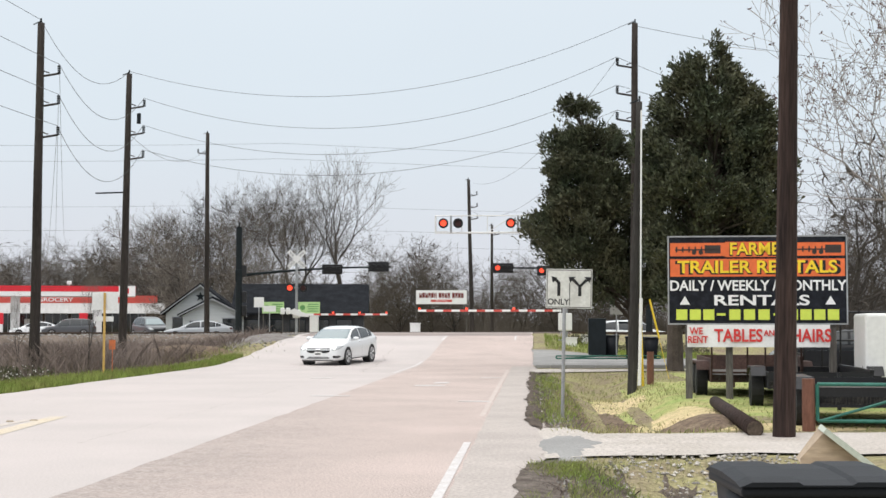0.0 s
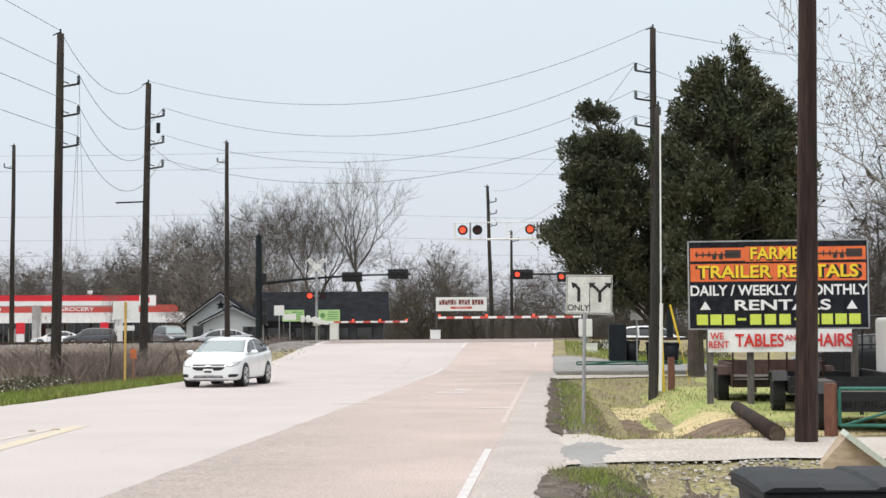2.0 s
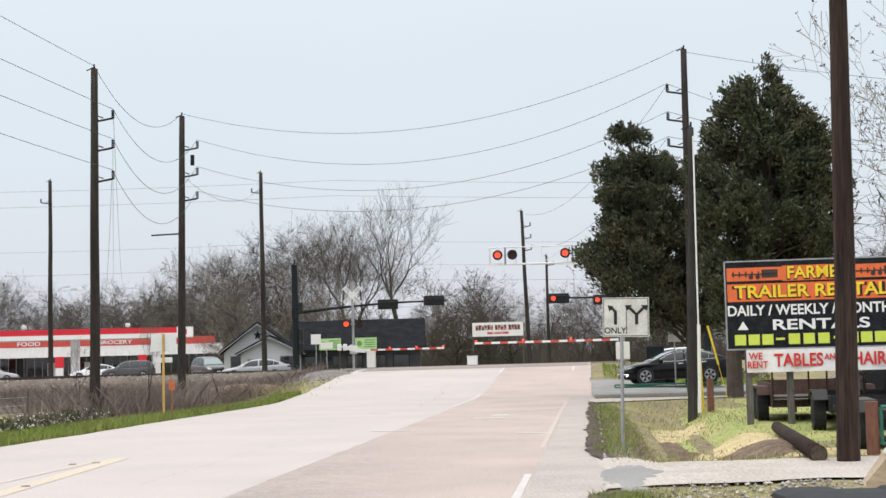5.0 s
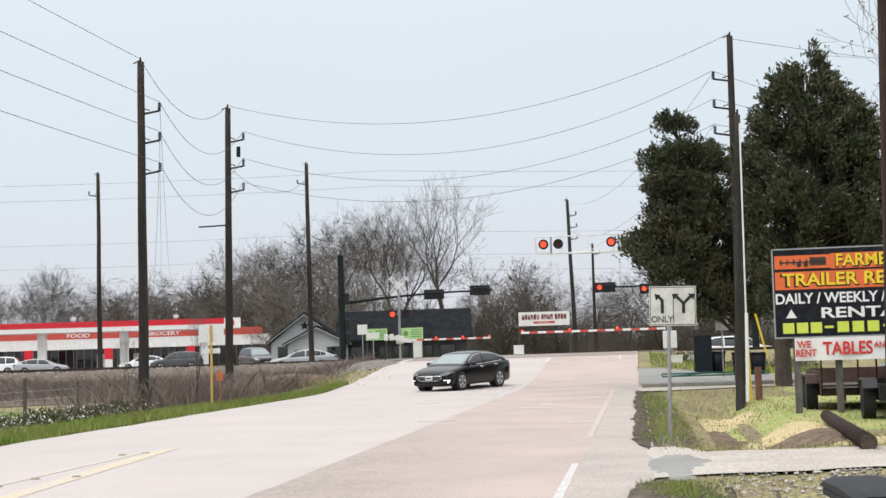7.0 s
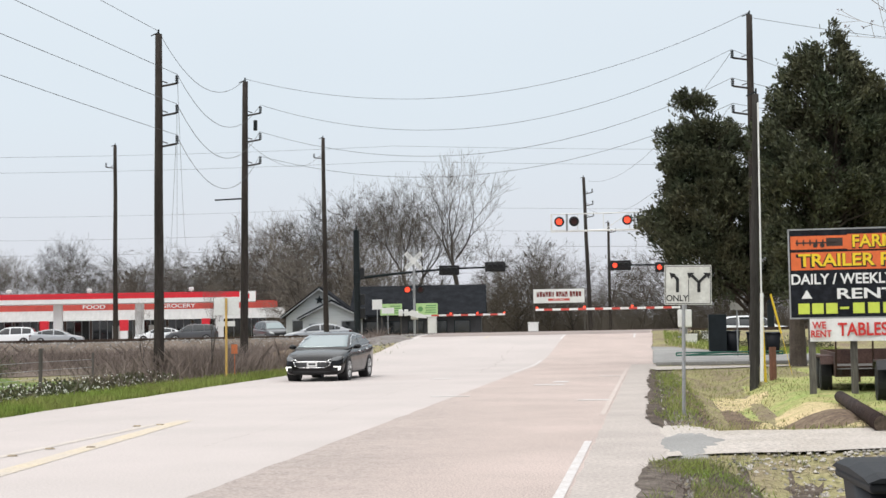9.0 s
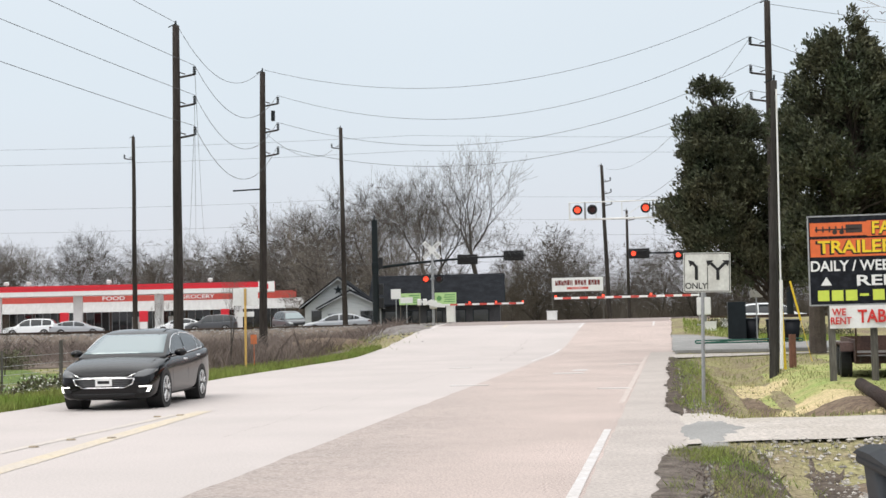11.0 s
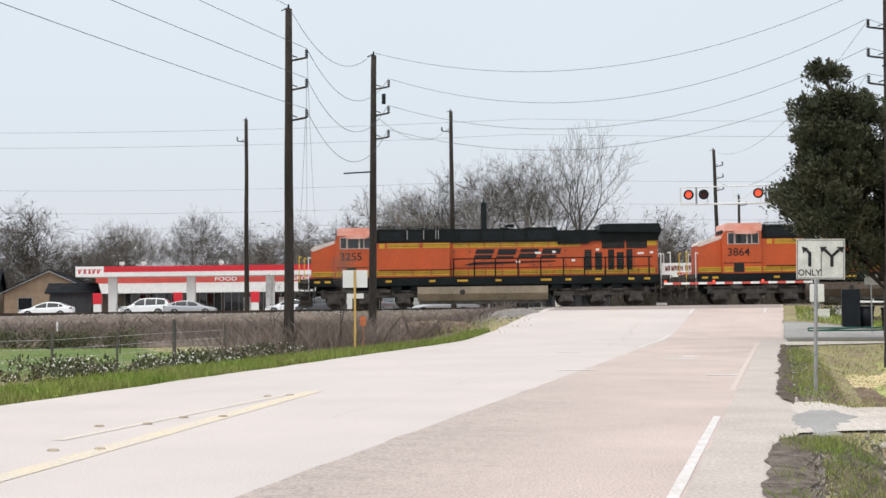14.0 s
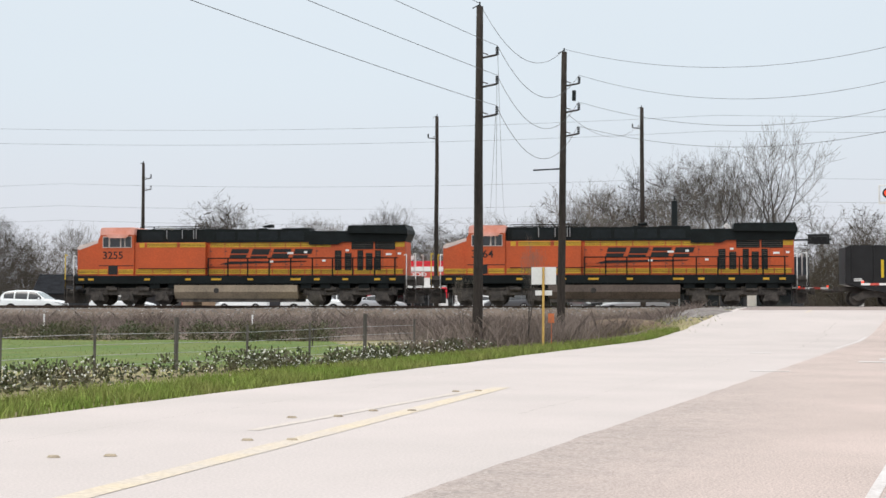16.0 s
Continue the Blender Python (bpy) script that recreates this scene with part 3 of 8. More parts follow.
        P("roof_rail", bm, M["steel"])
    for y in (-1.10, 1.10):
        bm = B()
        for u in np.arange(3.9, 8.3, 0.85):
            rod(bm, (u, y, 4.54), (u, y, 4.70), 0.02, seg=5)
        rod(bm, (3.9, y, 4.70), (8.2, y, 4.70), 0.022, seg=6)
        P("roof_handrail", bm, M["loco_black"])
    for u0, u1 in ((4.0, 5.3), (5.6, 6.4), (8.6, 9.7), (9.9, 11.0), (11.2, 12.3), (12.5, 13.9)):
        bm = B()
        box(bm, u0, -1.135, 3.88, u1, -1.115, 4.38, bevel=0.006)
        P("roof_panel", bm, M["dark_steel"])
    bm = B()
    for u0, u1 in ((10.9, 11.4), (12.4, 14.2)):
        box(bm, u0, -0.5, 4.5, u1, 0.5, 4.62, bevel=0.03)
    for y in (-0.25, 0.0, 0.25):
        rod(bm, (11.2, y, 4.72), (11.75, y, 4.76), 0.05, 0.10, seg=8)
    rod(bm, (11.3, 0, 4.55), (11.3, 0, 4.75), 0.03, seg=6)
    P("horn_and_exhaust", bm, M["loco_black"])
    # stripes
    upper = [(3.95, 4.25, -1.412), (4.4, 6.25, -1.412), (6.45, 8.0, -1.412), *((u, u + 0.86, -1.068) for u in np.arange(8.2, 15.3, 0.92)), (19.3, 19.9, -1.068)]
    for u0, u1, y in upper:
        bm = B()
        box(bm, u0, y, 3.46, u1, y + 0.03, 3.73)
        P("upper_stripe", bm, M["loco_yellow"])
    lower = [(0.06, 1.36, -1.215), (1.46, 2.0, -1.495), (2.68, 3.6, -1.495), *((u, u + 1.02, -1.412) for u in np.arange(3.72, 7.8, 1.08)), *((u, u + 0.92, -1.068) for u in np.arange(8.1, 19.6, 0.98))]
    for u0, u1, y in lower:
        bm = B()
        box(bm, u0, y, 1.88, u1, y + 0.03, 2.16)
        low = P("lower_stripe", bm, M["loco_yellow"])
    bm = B()
    for u0, u1, y in ((0.06, 1.36, -1.22), (1.46, 3.6, -1.5), (3.72, 8.0, -1.417), (8.1, 19.9, -1.073)):
        for z in (1.975, 2.06):
            box(bm, u0, y, z, u1, y + 0.008, z + 0.020)
    for u0, u1, y in ((4.4, 8.0, -1.417), (8.2, 15.4, -1.073)):
        for z in (3.55, 3.64):
            box(bm, u0, y, z, u1, y + 0.008, z + 0.020)
    P("stripe_line", bm, M["lettering_black"])
    # mark on the hood: four slanting dark blocks over a swoosh, as plain shapes
    bm = B()
    for k in range(4):
        u, sh = 9.35 + k * 1.28, 0.32
        slit = (3.06, 2.98, 3.12, 3.02)[k]
        for z0, z1, w in ((2.80, slit - 0.035, 1.02 - 0.12 * (k == 3)), (slit + 0.035, 3.36, 1.06)):
            prism(bm, [(u + sh * (z0 - 2.8), z0), (u + w + sh * (z0 - 2.8), z0), (u + w + sh * (z1 - 2.8), z1), (u + sh * (z1 - 2.8), z1)], -1.072, -1.045)
    prism(bm, [(8.75, 2.44), (14.0, 2.60), (14.1, 2.66), (9.4, 2.62)], -1.072, -1.045)
    P("hood_mark", bm, M["lettering_black"], "dark slanting mark over a swoosh", hood)
    # doors and grilles
    for u0, u1, z0, z1 in ((15.75, 16.15, 2.1, 3.25), (16.35, 16.75, 2.1, 3.1), (17.1, 17.45, 2.1, 3.25), (17.6, 18.0, 2.1, 3.1), (18.15, 18.5, 2.1, 3.25), (16.75, 18.05, 3.32, 3.82), (18.15, 19.35, 3.32, 3.82)):
        bm = B()
        box(bm, u0, -1.075, z0, u1, -1.04, z1)
        gr = P("grille", bm, M["loco_black"], "", hood)
        bm = B()
        for z in np.arange(z0 + 0.05, z1 - 0.03, 0.11):
            box(bm, u0 + 0.03, -1.085, z, u1 - 0.03, -1.073, z + 0.035)
        P("louvre", bm, M["underframe"], "", gr)
    for u in np.arange(8.2, 15.5, 0.92):
        bm = B()
        box(bm, u - 0.022, -1.062, 2.18, u - 0.006, -1.046, 3.44)
        for z in (2.4, 3.2):
            box(bm, u - 0.01, -1.070, z, u + 0.10, -1.05, z + 0.05)
        P("door_seam", bm, M["underframe"], "", hood)
    for u0, u1 in ((18.6, 19.35), (19.4, 19.85)):
        bm = B()
        box(bm, u0, -1.062, 2.2, u0 + 0.02, -1.046, 3.3)
        box(bm, u0, -1.062, 3.3, u1, -1.046, 3.32)
        P("door_seam", bm, M["underframe"], "", hood)
    for u, z, w in ((12.9, 3.05, 0.35), (13.9, 3.1, 0.2), (16.4, 3.2, 0.2), (18.8, 2.96, 0.35), (11.8, 2.55, 0.25), (15.0, 2.6, 0.2), (19.5, 3.0, 0.2)):
        bm = B()
        box(bm, u, -1.078, z, u + w, -1.05, z + 0.12)
        P("stencil_label", bm, M["lettering_white"], "", hood)
    # walkway handrails
    rail_u = [8.2, 9.4, 10.6, 11.9, 13.2, 14.5, 15.7, 16.9, 18.2, 19.4]
    for u in rail_u:
        bm = B()
        rod(bm, (u, -1.47, 1.78), (u, -1.47, 2.82), 0.045, seg=6)
        P("stanchion", bm, M["loco_black"])
    bm = B()
    rod(bm, (8.2, -1.47, 2.80), (19.6, -1.47, 2.80), 0.034, seg=6)
    rod(bm, (8.2, -1.47, 2.28), (19.6, -1.47, 2.28), 0.022, seg=6)
    rod(bm, (3.9, -1.47, 2.20), (8.2, -1.47, 2.20), 0.024, seg=6)
    P("handrail", bm, M["loco_black"])
    for u in (-0.05, 20.0):
        sgn = -1 if u < 1 else 1
        for y in (-1.42, 1.42):
            bm = B()
            for k in range(4):
                box(bm, u, y - 0.12, 0.42 + k * 0.36, u + sgn * 0.62, y + 0.12, 0.45 + k * 0.36)
            box(bm, u + sgn * 0.02, y - 0.14, 0.35, u + sgn * 0.05, y + 0.14, 1.8)
            box(bm, u + sgn * 0.60, y - 0.14, 0.35, u + sgn * 0.63, y + 0.14, 1.55)
            P("end_steps", bm, M["underframe"], "open steps at the end of the walkway")
            for du, zt in ((0.08, 3.0), (0.62, 3.05)):
                bm = B()
                rod(bm, (u + sgn * du, y, 1.0), (u + sgn * du, y, zt), 0.028, seg=6)
                rod(bm, (u + sgn * du, y, zt), (u + sgn * (du - 0.15), y, zt - 0.05), 0.028, seg=6)
                P("grab_rail", bm, M["white_paint"] if du < 0.3 else M["yellow_paint"] if u < 1 else M["white_paint"], "pale grab rail")
        bm = B()
        box(bm, u, -1.35, 1.2, u + sgn * 0.7, 1.35, 1.75)
        rod(bm, (u, 0, 0.85), (u + sgn * 1.1, 0, 0.85), 0.12, seg=8)
        box(bm, u + sgn * 0.9, -0.2, 0.65, u + sgn * 1.18, 0.2, 1.05, bevel=0.05)
        prism(bm, [(u + sgn * 0.1, 0.15), (u + sgn * 0.75, 0.15), (u + sgn * 0.6, 0.75), (u + sgn * 0.1, 0.75)], -1.2, 1.2)
        for y in (-0.5, 0.45):
            rod(bm, (u, y, 1.0), (u + sgn * 0.9, y, 0.6), 0.04, seg=6)
        P("coupler_and_pilot", bm, M["underframe"], "dark coupler with air hoses over the pilot")
    return loco


def freight_car(m):
    c = thing("hopper_car", m, "black steel freight car with white stencilled marks", "freight car", "freight cars of the train")
    bm = B()
    prism(bm, [(0, 1.25), (0, 3.30), (0.25, 3.42), (15.0, 3.42), (15.25, 3.30), (15.25, 1.25), (13.0, 0.75), (2.2, 0.75)], -1.45, 1.45)
    part("body", bm, M["black_paint"], c, "black steel body")
    for k in range(13):
        bm = B()
        box(bm, 0.35 + k * 1.2, -1.53, 1.2, 0.45 + k * 1.2, -1.45, 3.36)
        part("side_post", bm, M["black_paint"], c)
    bm = B()
    for z, u0, w, h in ((2.9, 3.6, 0.9, 0.2), (2.3, 3.6, 1.1, 0.2), (1.85, 3.4, 0.9, 0.16), (1.5, 0.4, 0.5, 0.06), (1.4, 0.4, 0.6, 0.06)):
        box(bm, u0, -1.458, z, u0 + w, -1.447, z + h)
    part("stencil_bars", bm, M["lettering_white"], c)
    bm = B()
    box(bm, 1.95, -1.46, 1.6, 2.1, -1.447, 2.6)
    part("reflector", bm, M["yellow_paint"], c)
    bm = B()
    box(bm, -0.5, -0.3, 0.85, 15.75, 0.3, 1.1)
    rod(bm, (-1.1, 0, 0.88), (0, 0, 0.88), 0.1, seg=8)
    rod(bm, (15.2, 0, 0.88), (16.3, 0, 0.88), 0.1, seg=8)
    part("draft_gear", bm, M["underframe"], c)
    for u0 in (1.6, 13.6):
        bm = B()
        prism(bm, [(u0 - 1.2, 0.5), (u0 - 0.6, 0.85), (u0 + 0.6, 0.85), (u0 + 1.2, 0.5), (u0 + 0.9, 0.3), (u0 + 0.3, 0.5), (u0 - 0.3, 0.5), (u0 - 0.9, 0.3)], -1.15, -1.0)
        part("truck_frame", bm, M["underframe"], c)
        for du in (-0.88, 0.88):
            bm = B()
            for y in (-0.86, 0.72):
                rod(bm, (0, y, 0), (0, y + 0.14, 0), 0.44, seg=18)
            rod(bm, (0, -0.8, 0), (0, 0.8, 0), 0.08, seg=8)
            ws = part("wheelset", bm, M["underframe"], c)
            ws.location = (u0 + du, 0, 0.44)
            WHEELSETS.append((ws, u0 + du))
    return c


WHEELSETS = []
TRAIN_SPEED = 12.76


def nose_at(t):
    return 16.75 - TRAIN_SPEED * (t - 12.0)


train = [(locomotive("3255", M["tank"], track_pose(nose_at(0), 0, RAIL_Z)), 0.0),
         (locomotive("3864", M["tank_dark"], track_pose(nose_at(0) + 22.2, 0, RAIL_Z)), 22.2),
         (freight_car(track_pose(nose_at(0) + 44.9, 0, RAIL_Z)), 44.9),
         (freight_car(track_pose(nose_at(0) + 62.4, 0, RAIL_Z)), 62.4)]


# ---- road vehicles ----
def loft(bm, stations):
    """Skin over cross-sections: each is x and its half outline (y, z) from the bottom middle to the top middle."""
    rings = []
    for x, half in stations:
        ring = [bm.verts.new((x, y, z)) for y, z in half] + [bm.verts.new((x, -y, z)) for y, z in half[::-1] if y > 1e-6]
        rings.append(ring)
    n = len(rings[0])
    for a, b in zip(rings, rings[1:]):
        for i in range(n):
            j = (i + 1) % n
            bm.faces.new((a[i], a[j], b[j], b[i]))
    bm.faces.new(rings[0][::-1])
    bm.faces.new(rings[-1])
    return bm


def skin(stations):
    """Smooth skin over cross-sections, as vertex and face lists, with a tree for finding places on it."""
    bm = loft(B(), stations)
    bmesh.ops.recalc_face_normals(bm, faces=bm.faces)
    me = bpy.data.meshes.new("skin")
    bm.to_mesh(me)
    bm.free()
    tmp = bpy.data.objects.new("skin", me)
    scene.collection.objects.link(tmp)
    sd = tmp.modifiers.new("smooth", "SUBSURF")
    sd.levels = sd.render_levels = 2
    bpy.context.view_layer.update()
    out = bpy.data.meshes.new_from_object(tmp.evaluated_get(bpy.context.evaluated_depsgraph_get()))
    bpy.data.objects.remove(tmp)
    out.polygons.foreach_set("use_smooth", [True] * len(out.polygons))
    tree = BVHTree.FromPolygons([v.co for v in out.vertices], [tuple(p.vertices) for p in out.polygons])
    return out, tree


def hug(name, tree, outline, view, mat, parent, lift=0.006, label="", steps=5):
    """A thin panel lying on a skin: outline rows (z, a, b) seen from the front (a, b across) or from a side (a, b along)."""
    rows = []
    for (z0, a0, b0), (z1, a1, b1) in zip(outline, outline[1:]):
        for k in range(steps):
            u = k / steps
            rows.append((z0 + (z1 - z0) * u, a0 + (a1 - a0) * u, b0 + (b1 - b0) * u))
    rows.append(outline[-1])
    m = 9
    grid = []
    for z, a, b in rows:
        line = []
        for k in range(m):
            q = a + (b - a) * k / (m - 1)
            o, d = {"front": (Vector((9, q, z)), Vector((-1, 0, 0))), "rear": (Vector((-9, q, z)), Vector((1, 0, 0))),
                    "left": (Vector((q, 9, z)), Vector((0, -1, 0))), "right": (Vector((q, -9, z)), Vector((0, 1, 0)))}[view]
            hit, nrm, _, _ = tree.ray_cast(o, d)
            if hit is None:
                hit, nrm, _, _ = tree.find_nearest(Vector((q, 0, z)) if view in ("left", "right") else Vector((0, q, z)))
            if nrm.dot(d) > 0:
                nrm = -nrm
            line.append((hit + nrm * lift, hit - nrm * 0.004))
        grid.append(line)
    bm = B()
    top = [[bm.verts.new(p[0]) for p in line] for line in grid]
    n = len(grid)
    for i in range(n - 1):
        for j in range(m - 1):
            bm.faces.new((top[i][j], top[i][j + 1], top[i + 1][j + 1], top[i + 1][j]))
    rim = [(0, j) for j in range(m)] + [(i, m - 1) for i in range(1, n)] + [(n - 1, j) for j in range(m - 2, -1, -1)] + [(i, 0) for i in range(n - 2, 0, -1)]
    low = [bm.verts.new(grid[i][j][1]) for i, j in rim]
    for k in range(len(rim)):
        q = (k + 1) % len(rim)
        bm.faces.new((top[rim[k][0]][rim[k][1]], low[k], low[q], top[rim[q][0]][rim[q][1]]))
    ob = part(name, bm, mat, parent, label)
    ob.data.polygons.foreach_set("use_smooth", [True] * len(ob.data.polygons))
    return ob


SEDAN_TOP = ((1.00, 0.93), (1.12, 0.985), (1.45, 1.15), (1.90, 1.375), (2.20, 1.445), (2.65, 1.476), (3.05, 1.462), (3.45, 1.405), (3.80, 1.29), (4.10, 1.155), (4.28, 1.06))
SUV_TOP = ((0.98, 0.86), (1.10, 0.915), (1.40, 1.10), (1.78, 1.36), (2.05, 1.435), (2.60, 1.476), (3.30, 1.470), (3.90, 1.440), (4.25, 1.36), (4.42, 1.12), (4.50, 0.95))
SEDAN_BELT = ((0, 0.60), (0.10, 0.70), (0.35, 0.79), (0.80, 0.88), (1.15, 0.93), (2.5, 0.965), (3.6, 1.03), (4.0, 1.055), (4.40, 1.05), (4.54, 0.99), (4.6, 0.88))
SUV_BELT = ((0, 0.62), (0.10, 0.72), (0.35, 0.80), (0.80, 0.85), (1.15, 0.88), (2.5, 0.90), (3.6, 0.93), (4.2, 0.95), (4.48, 0.93), (4.55, 0.88), (4.6, 0.78))


def vehicle(name, label, category, L, W, H, wb, paint, m, shape="sedan", lit=False, chrome=False, group=""):
    car = thing(name, m, label, category, group)
    f, h = L / 2, W / 2
    kx, kz = L / 4.6, H / 1.476
    tops, belts = (SEDAN_TOP, SEDAN_BELT) if shape == "sedan" else (SUV_TOP, SUV_BELT)
    curve = lambda tab, d: float(np.interp(d, [q[0] for q in tab], [q[1] for q in tab]))
    belt = lambda d: curve(belts, d) * kz
    roof = lambda d: curve(tops, d) * kz
    plan = lambda d: curve(((0, 0.70), (0.05, 0.84), (0.16, 0.925), (0.40, 0.975), (0.9, 1.0), (3.7, 1.0), (4.2, 0.97), (4.45, 0.91), (4.55, 0.83), (4.6, 0.70)), d) * h
    X = lambda d: f - d * kx
    zb = 0.17
    # body: hood, sides and deck
    st = []
    for d in (0, 0.05, 0.16, 0.40, 0.65, 0.9, 1.15, 1.5, 2.0, 2.6, 3.2, 3.7, 4.0, 4.2, 4.40, 4.54, 4.6):
        w, zs = plan(d), belt(d)
        lo = zb + (0.10 if d == 0 else 0.03 if d < 0.1 else 0.0) + (0.16 if d == 4.6 else 0.07 if d > 4.5 else 0.0)
        up = 0.045 if 0.1 < d < 1.3 else 0.02
        st.append((X(d), [(0, lo), (w * 0.80, lo), (w * 0.945, lo + 0.045), (w * 0.985, lo + 0.16), (w, lo + (zs - lo) * 0.55), (w * 0.985, zs - 0.11), (w * 0.955, zs - 0.025), (w * 0.87, zs + up * 0.35), (w * 0.5, zs + up * 0.85), (0, zs + up)]))
    body_me, bt = skin(st)
    body_me.materials.clear()
    body_me.materials.append(paint)
    body = new("body", body_me)
    body.parent = car
    # cabin: pillars and roof
    st = []
    for d, _ in tops:
        zt, b0, yb = roof(d), belt(d) - 0.03, plan(d) * 0.925
        hgt = max(0.012, zt - b0)
        ye = yb - 0.34 * hgt
        sec = [(0, b0 - 0.10), (yb * 0.97, b0 - 0.10), (yb, b0), ((yb + ye) / 2 + 0.012, b0 + hgt * 0.5), (ye + 0.012, zt - hgt * 0.13), (ye * 0.90, zt - 0.012), (ye * 0.55, zt + 0.004), (0, zt + 0.010)]
        st.append((X(d), sec))
    cab_me, ct = skin(st)
    cab_me.materials.clear()
    cab_me.materials.append(paint)
    cab = new("cabin", cab_me)
    cab.parent = car
    lean = lambda d, z: plan(d) * 0.925 - 0.34 * (z - belt(d))
    # glass
    dt, db_ = tops[3][0] - 0.02, tops[1][0] + 0.06
    rows = []
    for k in range(6):
        d = db_ + (dt - db_) * k / 5
        z = roof(d) - 0.004
        rows.append((z, -(lean(d, z) - 0.055 - 0.02 * k / 5), lean(d, z) - 0.055 - 0.02 * k / 5))
    hug("windscreen", ct, rows, "front", M["screen_glass"], car, 0.008, steps=2)
    da, de = (3.62, 4.18) if shape == "sedan" else (4.20, 4.44)
    rows = []
    for k in range(6):
        d = de + (da - de) * k / 5
        z = roof(d)
        rows.append((z, -(lean(d, z) - 0.09), lean(d, z) - 0.09))
    hug("rear_window", ct, rows, "rear", M["glass"], car, 0.008, steps=2)

    def lights_from(d0, d1, side):
        """A side window between two places along the car, its top under the roof edge."""
        n = 10
        bm = B()
        s = 1 if side == "left" else -1
        colm = []
        for k in range(n + 1):
            d = d0 + (d1 - d0) * k / n
            lo, hi = belt(d) + 0.012, max(belt(d) + 0.020, roof(d) - 0.085 - 0.02 * max(0, (d - 3.4)))
            col = []
            for q in range(5):
                z = lo + (hi - lo) * q / 4
                hit, nrm, _, _ = ct.ray_cast(Vector((X(d), 9 * s, z)), Vector((0, -s, 0)))
                y = hit.y if hit is not None else s * lean(d, z)
                col.append((X(d), y, z))
            colm.append(col)
        out = [[bm.verts.new((x, y + s * 0.008, z)) for x, y, z in c] for c in colm]
        inn = [[bm.verts.new((x, y - s * 0.010, z)) for x, y, z in c] for c in colm]
        for g in (out, inn):
            for i in range(n):
                for j in range(4):
                    bm.faces.new((g[i][j], g[i + 1][j], g[i + 1][j + 1], g[i][j + 1]))
        for i in range(n):
            for j in (0, 4):
                bm.faces.new((out[i][j], out[i + 1][j], inn[i + 1][j], inn[i][j]))
        for i in (0, n):
            for j in range(4):
                bm.faces.new((out[i][j], out[i][j + 1], inn[i][j + 1], inn[i][j]))
        ob = part("side_window", bm, M["glass"], car)
        if chrome or lit:
            bm = B()
            for a, b in zip(colm, colm[1:]):
                for j in (0, 4):
                    rod(bm, (a[j][0], a[j][1] + s * 0.010, a[j][2]), (b[j][0], b[j][1] + s * 0.010, b[j][2]), 0.010, seg=5)
            for c in (colm[0], colm[-1]):
                rod(bm, (c[0][0], c[0][1] + s * 0.008, c[0][2]), (c[4][0], c[4][1] + s * 0.008, c[4][2]), 0.008, seg=5)
            part("window_trim", bm, M["chrome"] if chrome else M["trim"], ob)

    spans = ((1.50, 2.44), (2.53, 3.44), (3.49, 3.80)) if shape == "sedan" else ((1.42, 2.35), (2.44, 3.34), (3.42, 4.16))
    for side in ("left", "right"):
        for d0, d1 in spans:
            lights_from(d0, d1, side)
        s = 1 if side == "left" else -1
        bm = B()
        mx, mz = X(1.52), belt(1.5) + 0.07
        vs = bmesh.ops.create_uvsphere(bm, u_segments=12, v_segments=8, radius=1.0)["verts"]
        bmesh.ops.transform(bm, matrix=Matrix.Translation((mx, s * (h + 0.10), mz)) @ Matrix.Diagonal((0.085, 0.125, 0.075, 1)), verts=vs)
        for v in vs:
            v.co.x = max(v.co.x, mx - 0.045)
        box(bm, mx - 0.035, s * (h - 0.10), mz - 0.05, mx + 0.035, s * (h + 0.06), mz - 0.02)
        part("door_mirror", bm, paint, car, smooth=True)
        if group:
            continue
        for d in (2.30, 3.28):
            z = belt(d) - 0.10
            hug("door_handle", bt, ((z - 0.016, X(d) - 0.10, X(d) + 0.10), (z + 0.016, X(d) - 0.10, X(d) + 0.10)), side, M["chrome"] if chrome else paint, car, 0.026, steps=2)
        for d in (1.36, 2.49, 3.46):
            lean_d = 0.10 if d > 3 else 0.0
            hug("door_seam", bt, ((0.30, X(d) - 0.003, X(d) + 0.003), (belt(d) - 0.05, X(d + lean_d) - 0.003, X(d + lean_d) + 0.003)), side, M["trim"], car, 0.0015, steps=6)
        hug("sill_strip", bt, ((0.215, X(3.15), X(1.45)), (0.245, X(3.15), X(1.45))), side, M["trim"], car, 0.004, steps=2)
    # front
    hh = h
    trim_ = M["trim"]
    if chrome:
        up_g = hug("upper_grille", bt, ((0.600 * kz, -0.45 * hh, 0.45 * hh), (0.655 * kz, -0.62 * hh, 0.62 * hh), (0.675 * kz, -0.60 * hh, 0.60 * hh)), "front", trim_, car, 0.006)
        lo_g = hug("lower_grille", bt, ((0.415 * kz, -0.40 * hh, 0.40 * hh), (0.475 * kz, -0.56 * hh, 0.56 * hh), (0.565 * kz, -0.60 * hh, 0.60 * hh)), "front", trim_, car, 0.006)
        for g, z, a in ((up_g, 0.592, 0.47), (lo_g, 0.575, 0.61), (lo_g, 0.408, 0.42)):
            hug("chrome_bar", bt, (((z - 0.009) * kz, -a * hh, a * hh), ((z + 0.009) * kz, -a * hh, a * hh)), "front", M["chrome"], g, 0.016, steps=2)
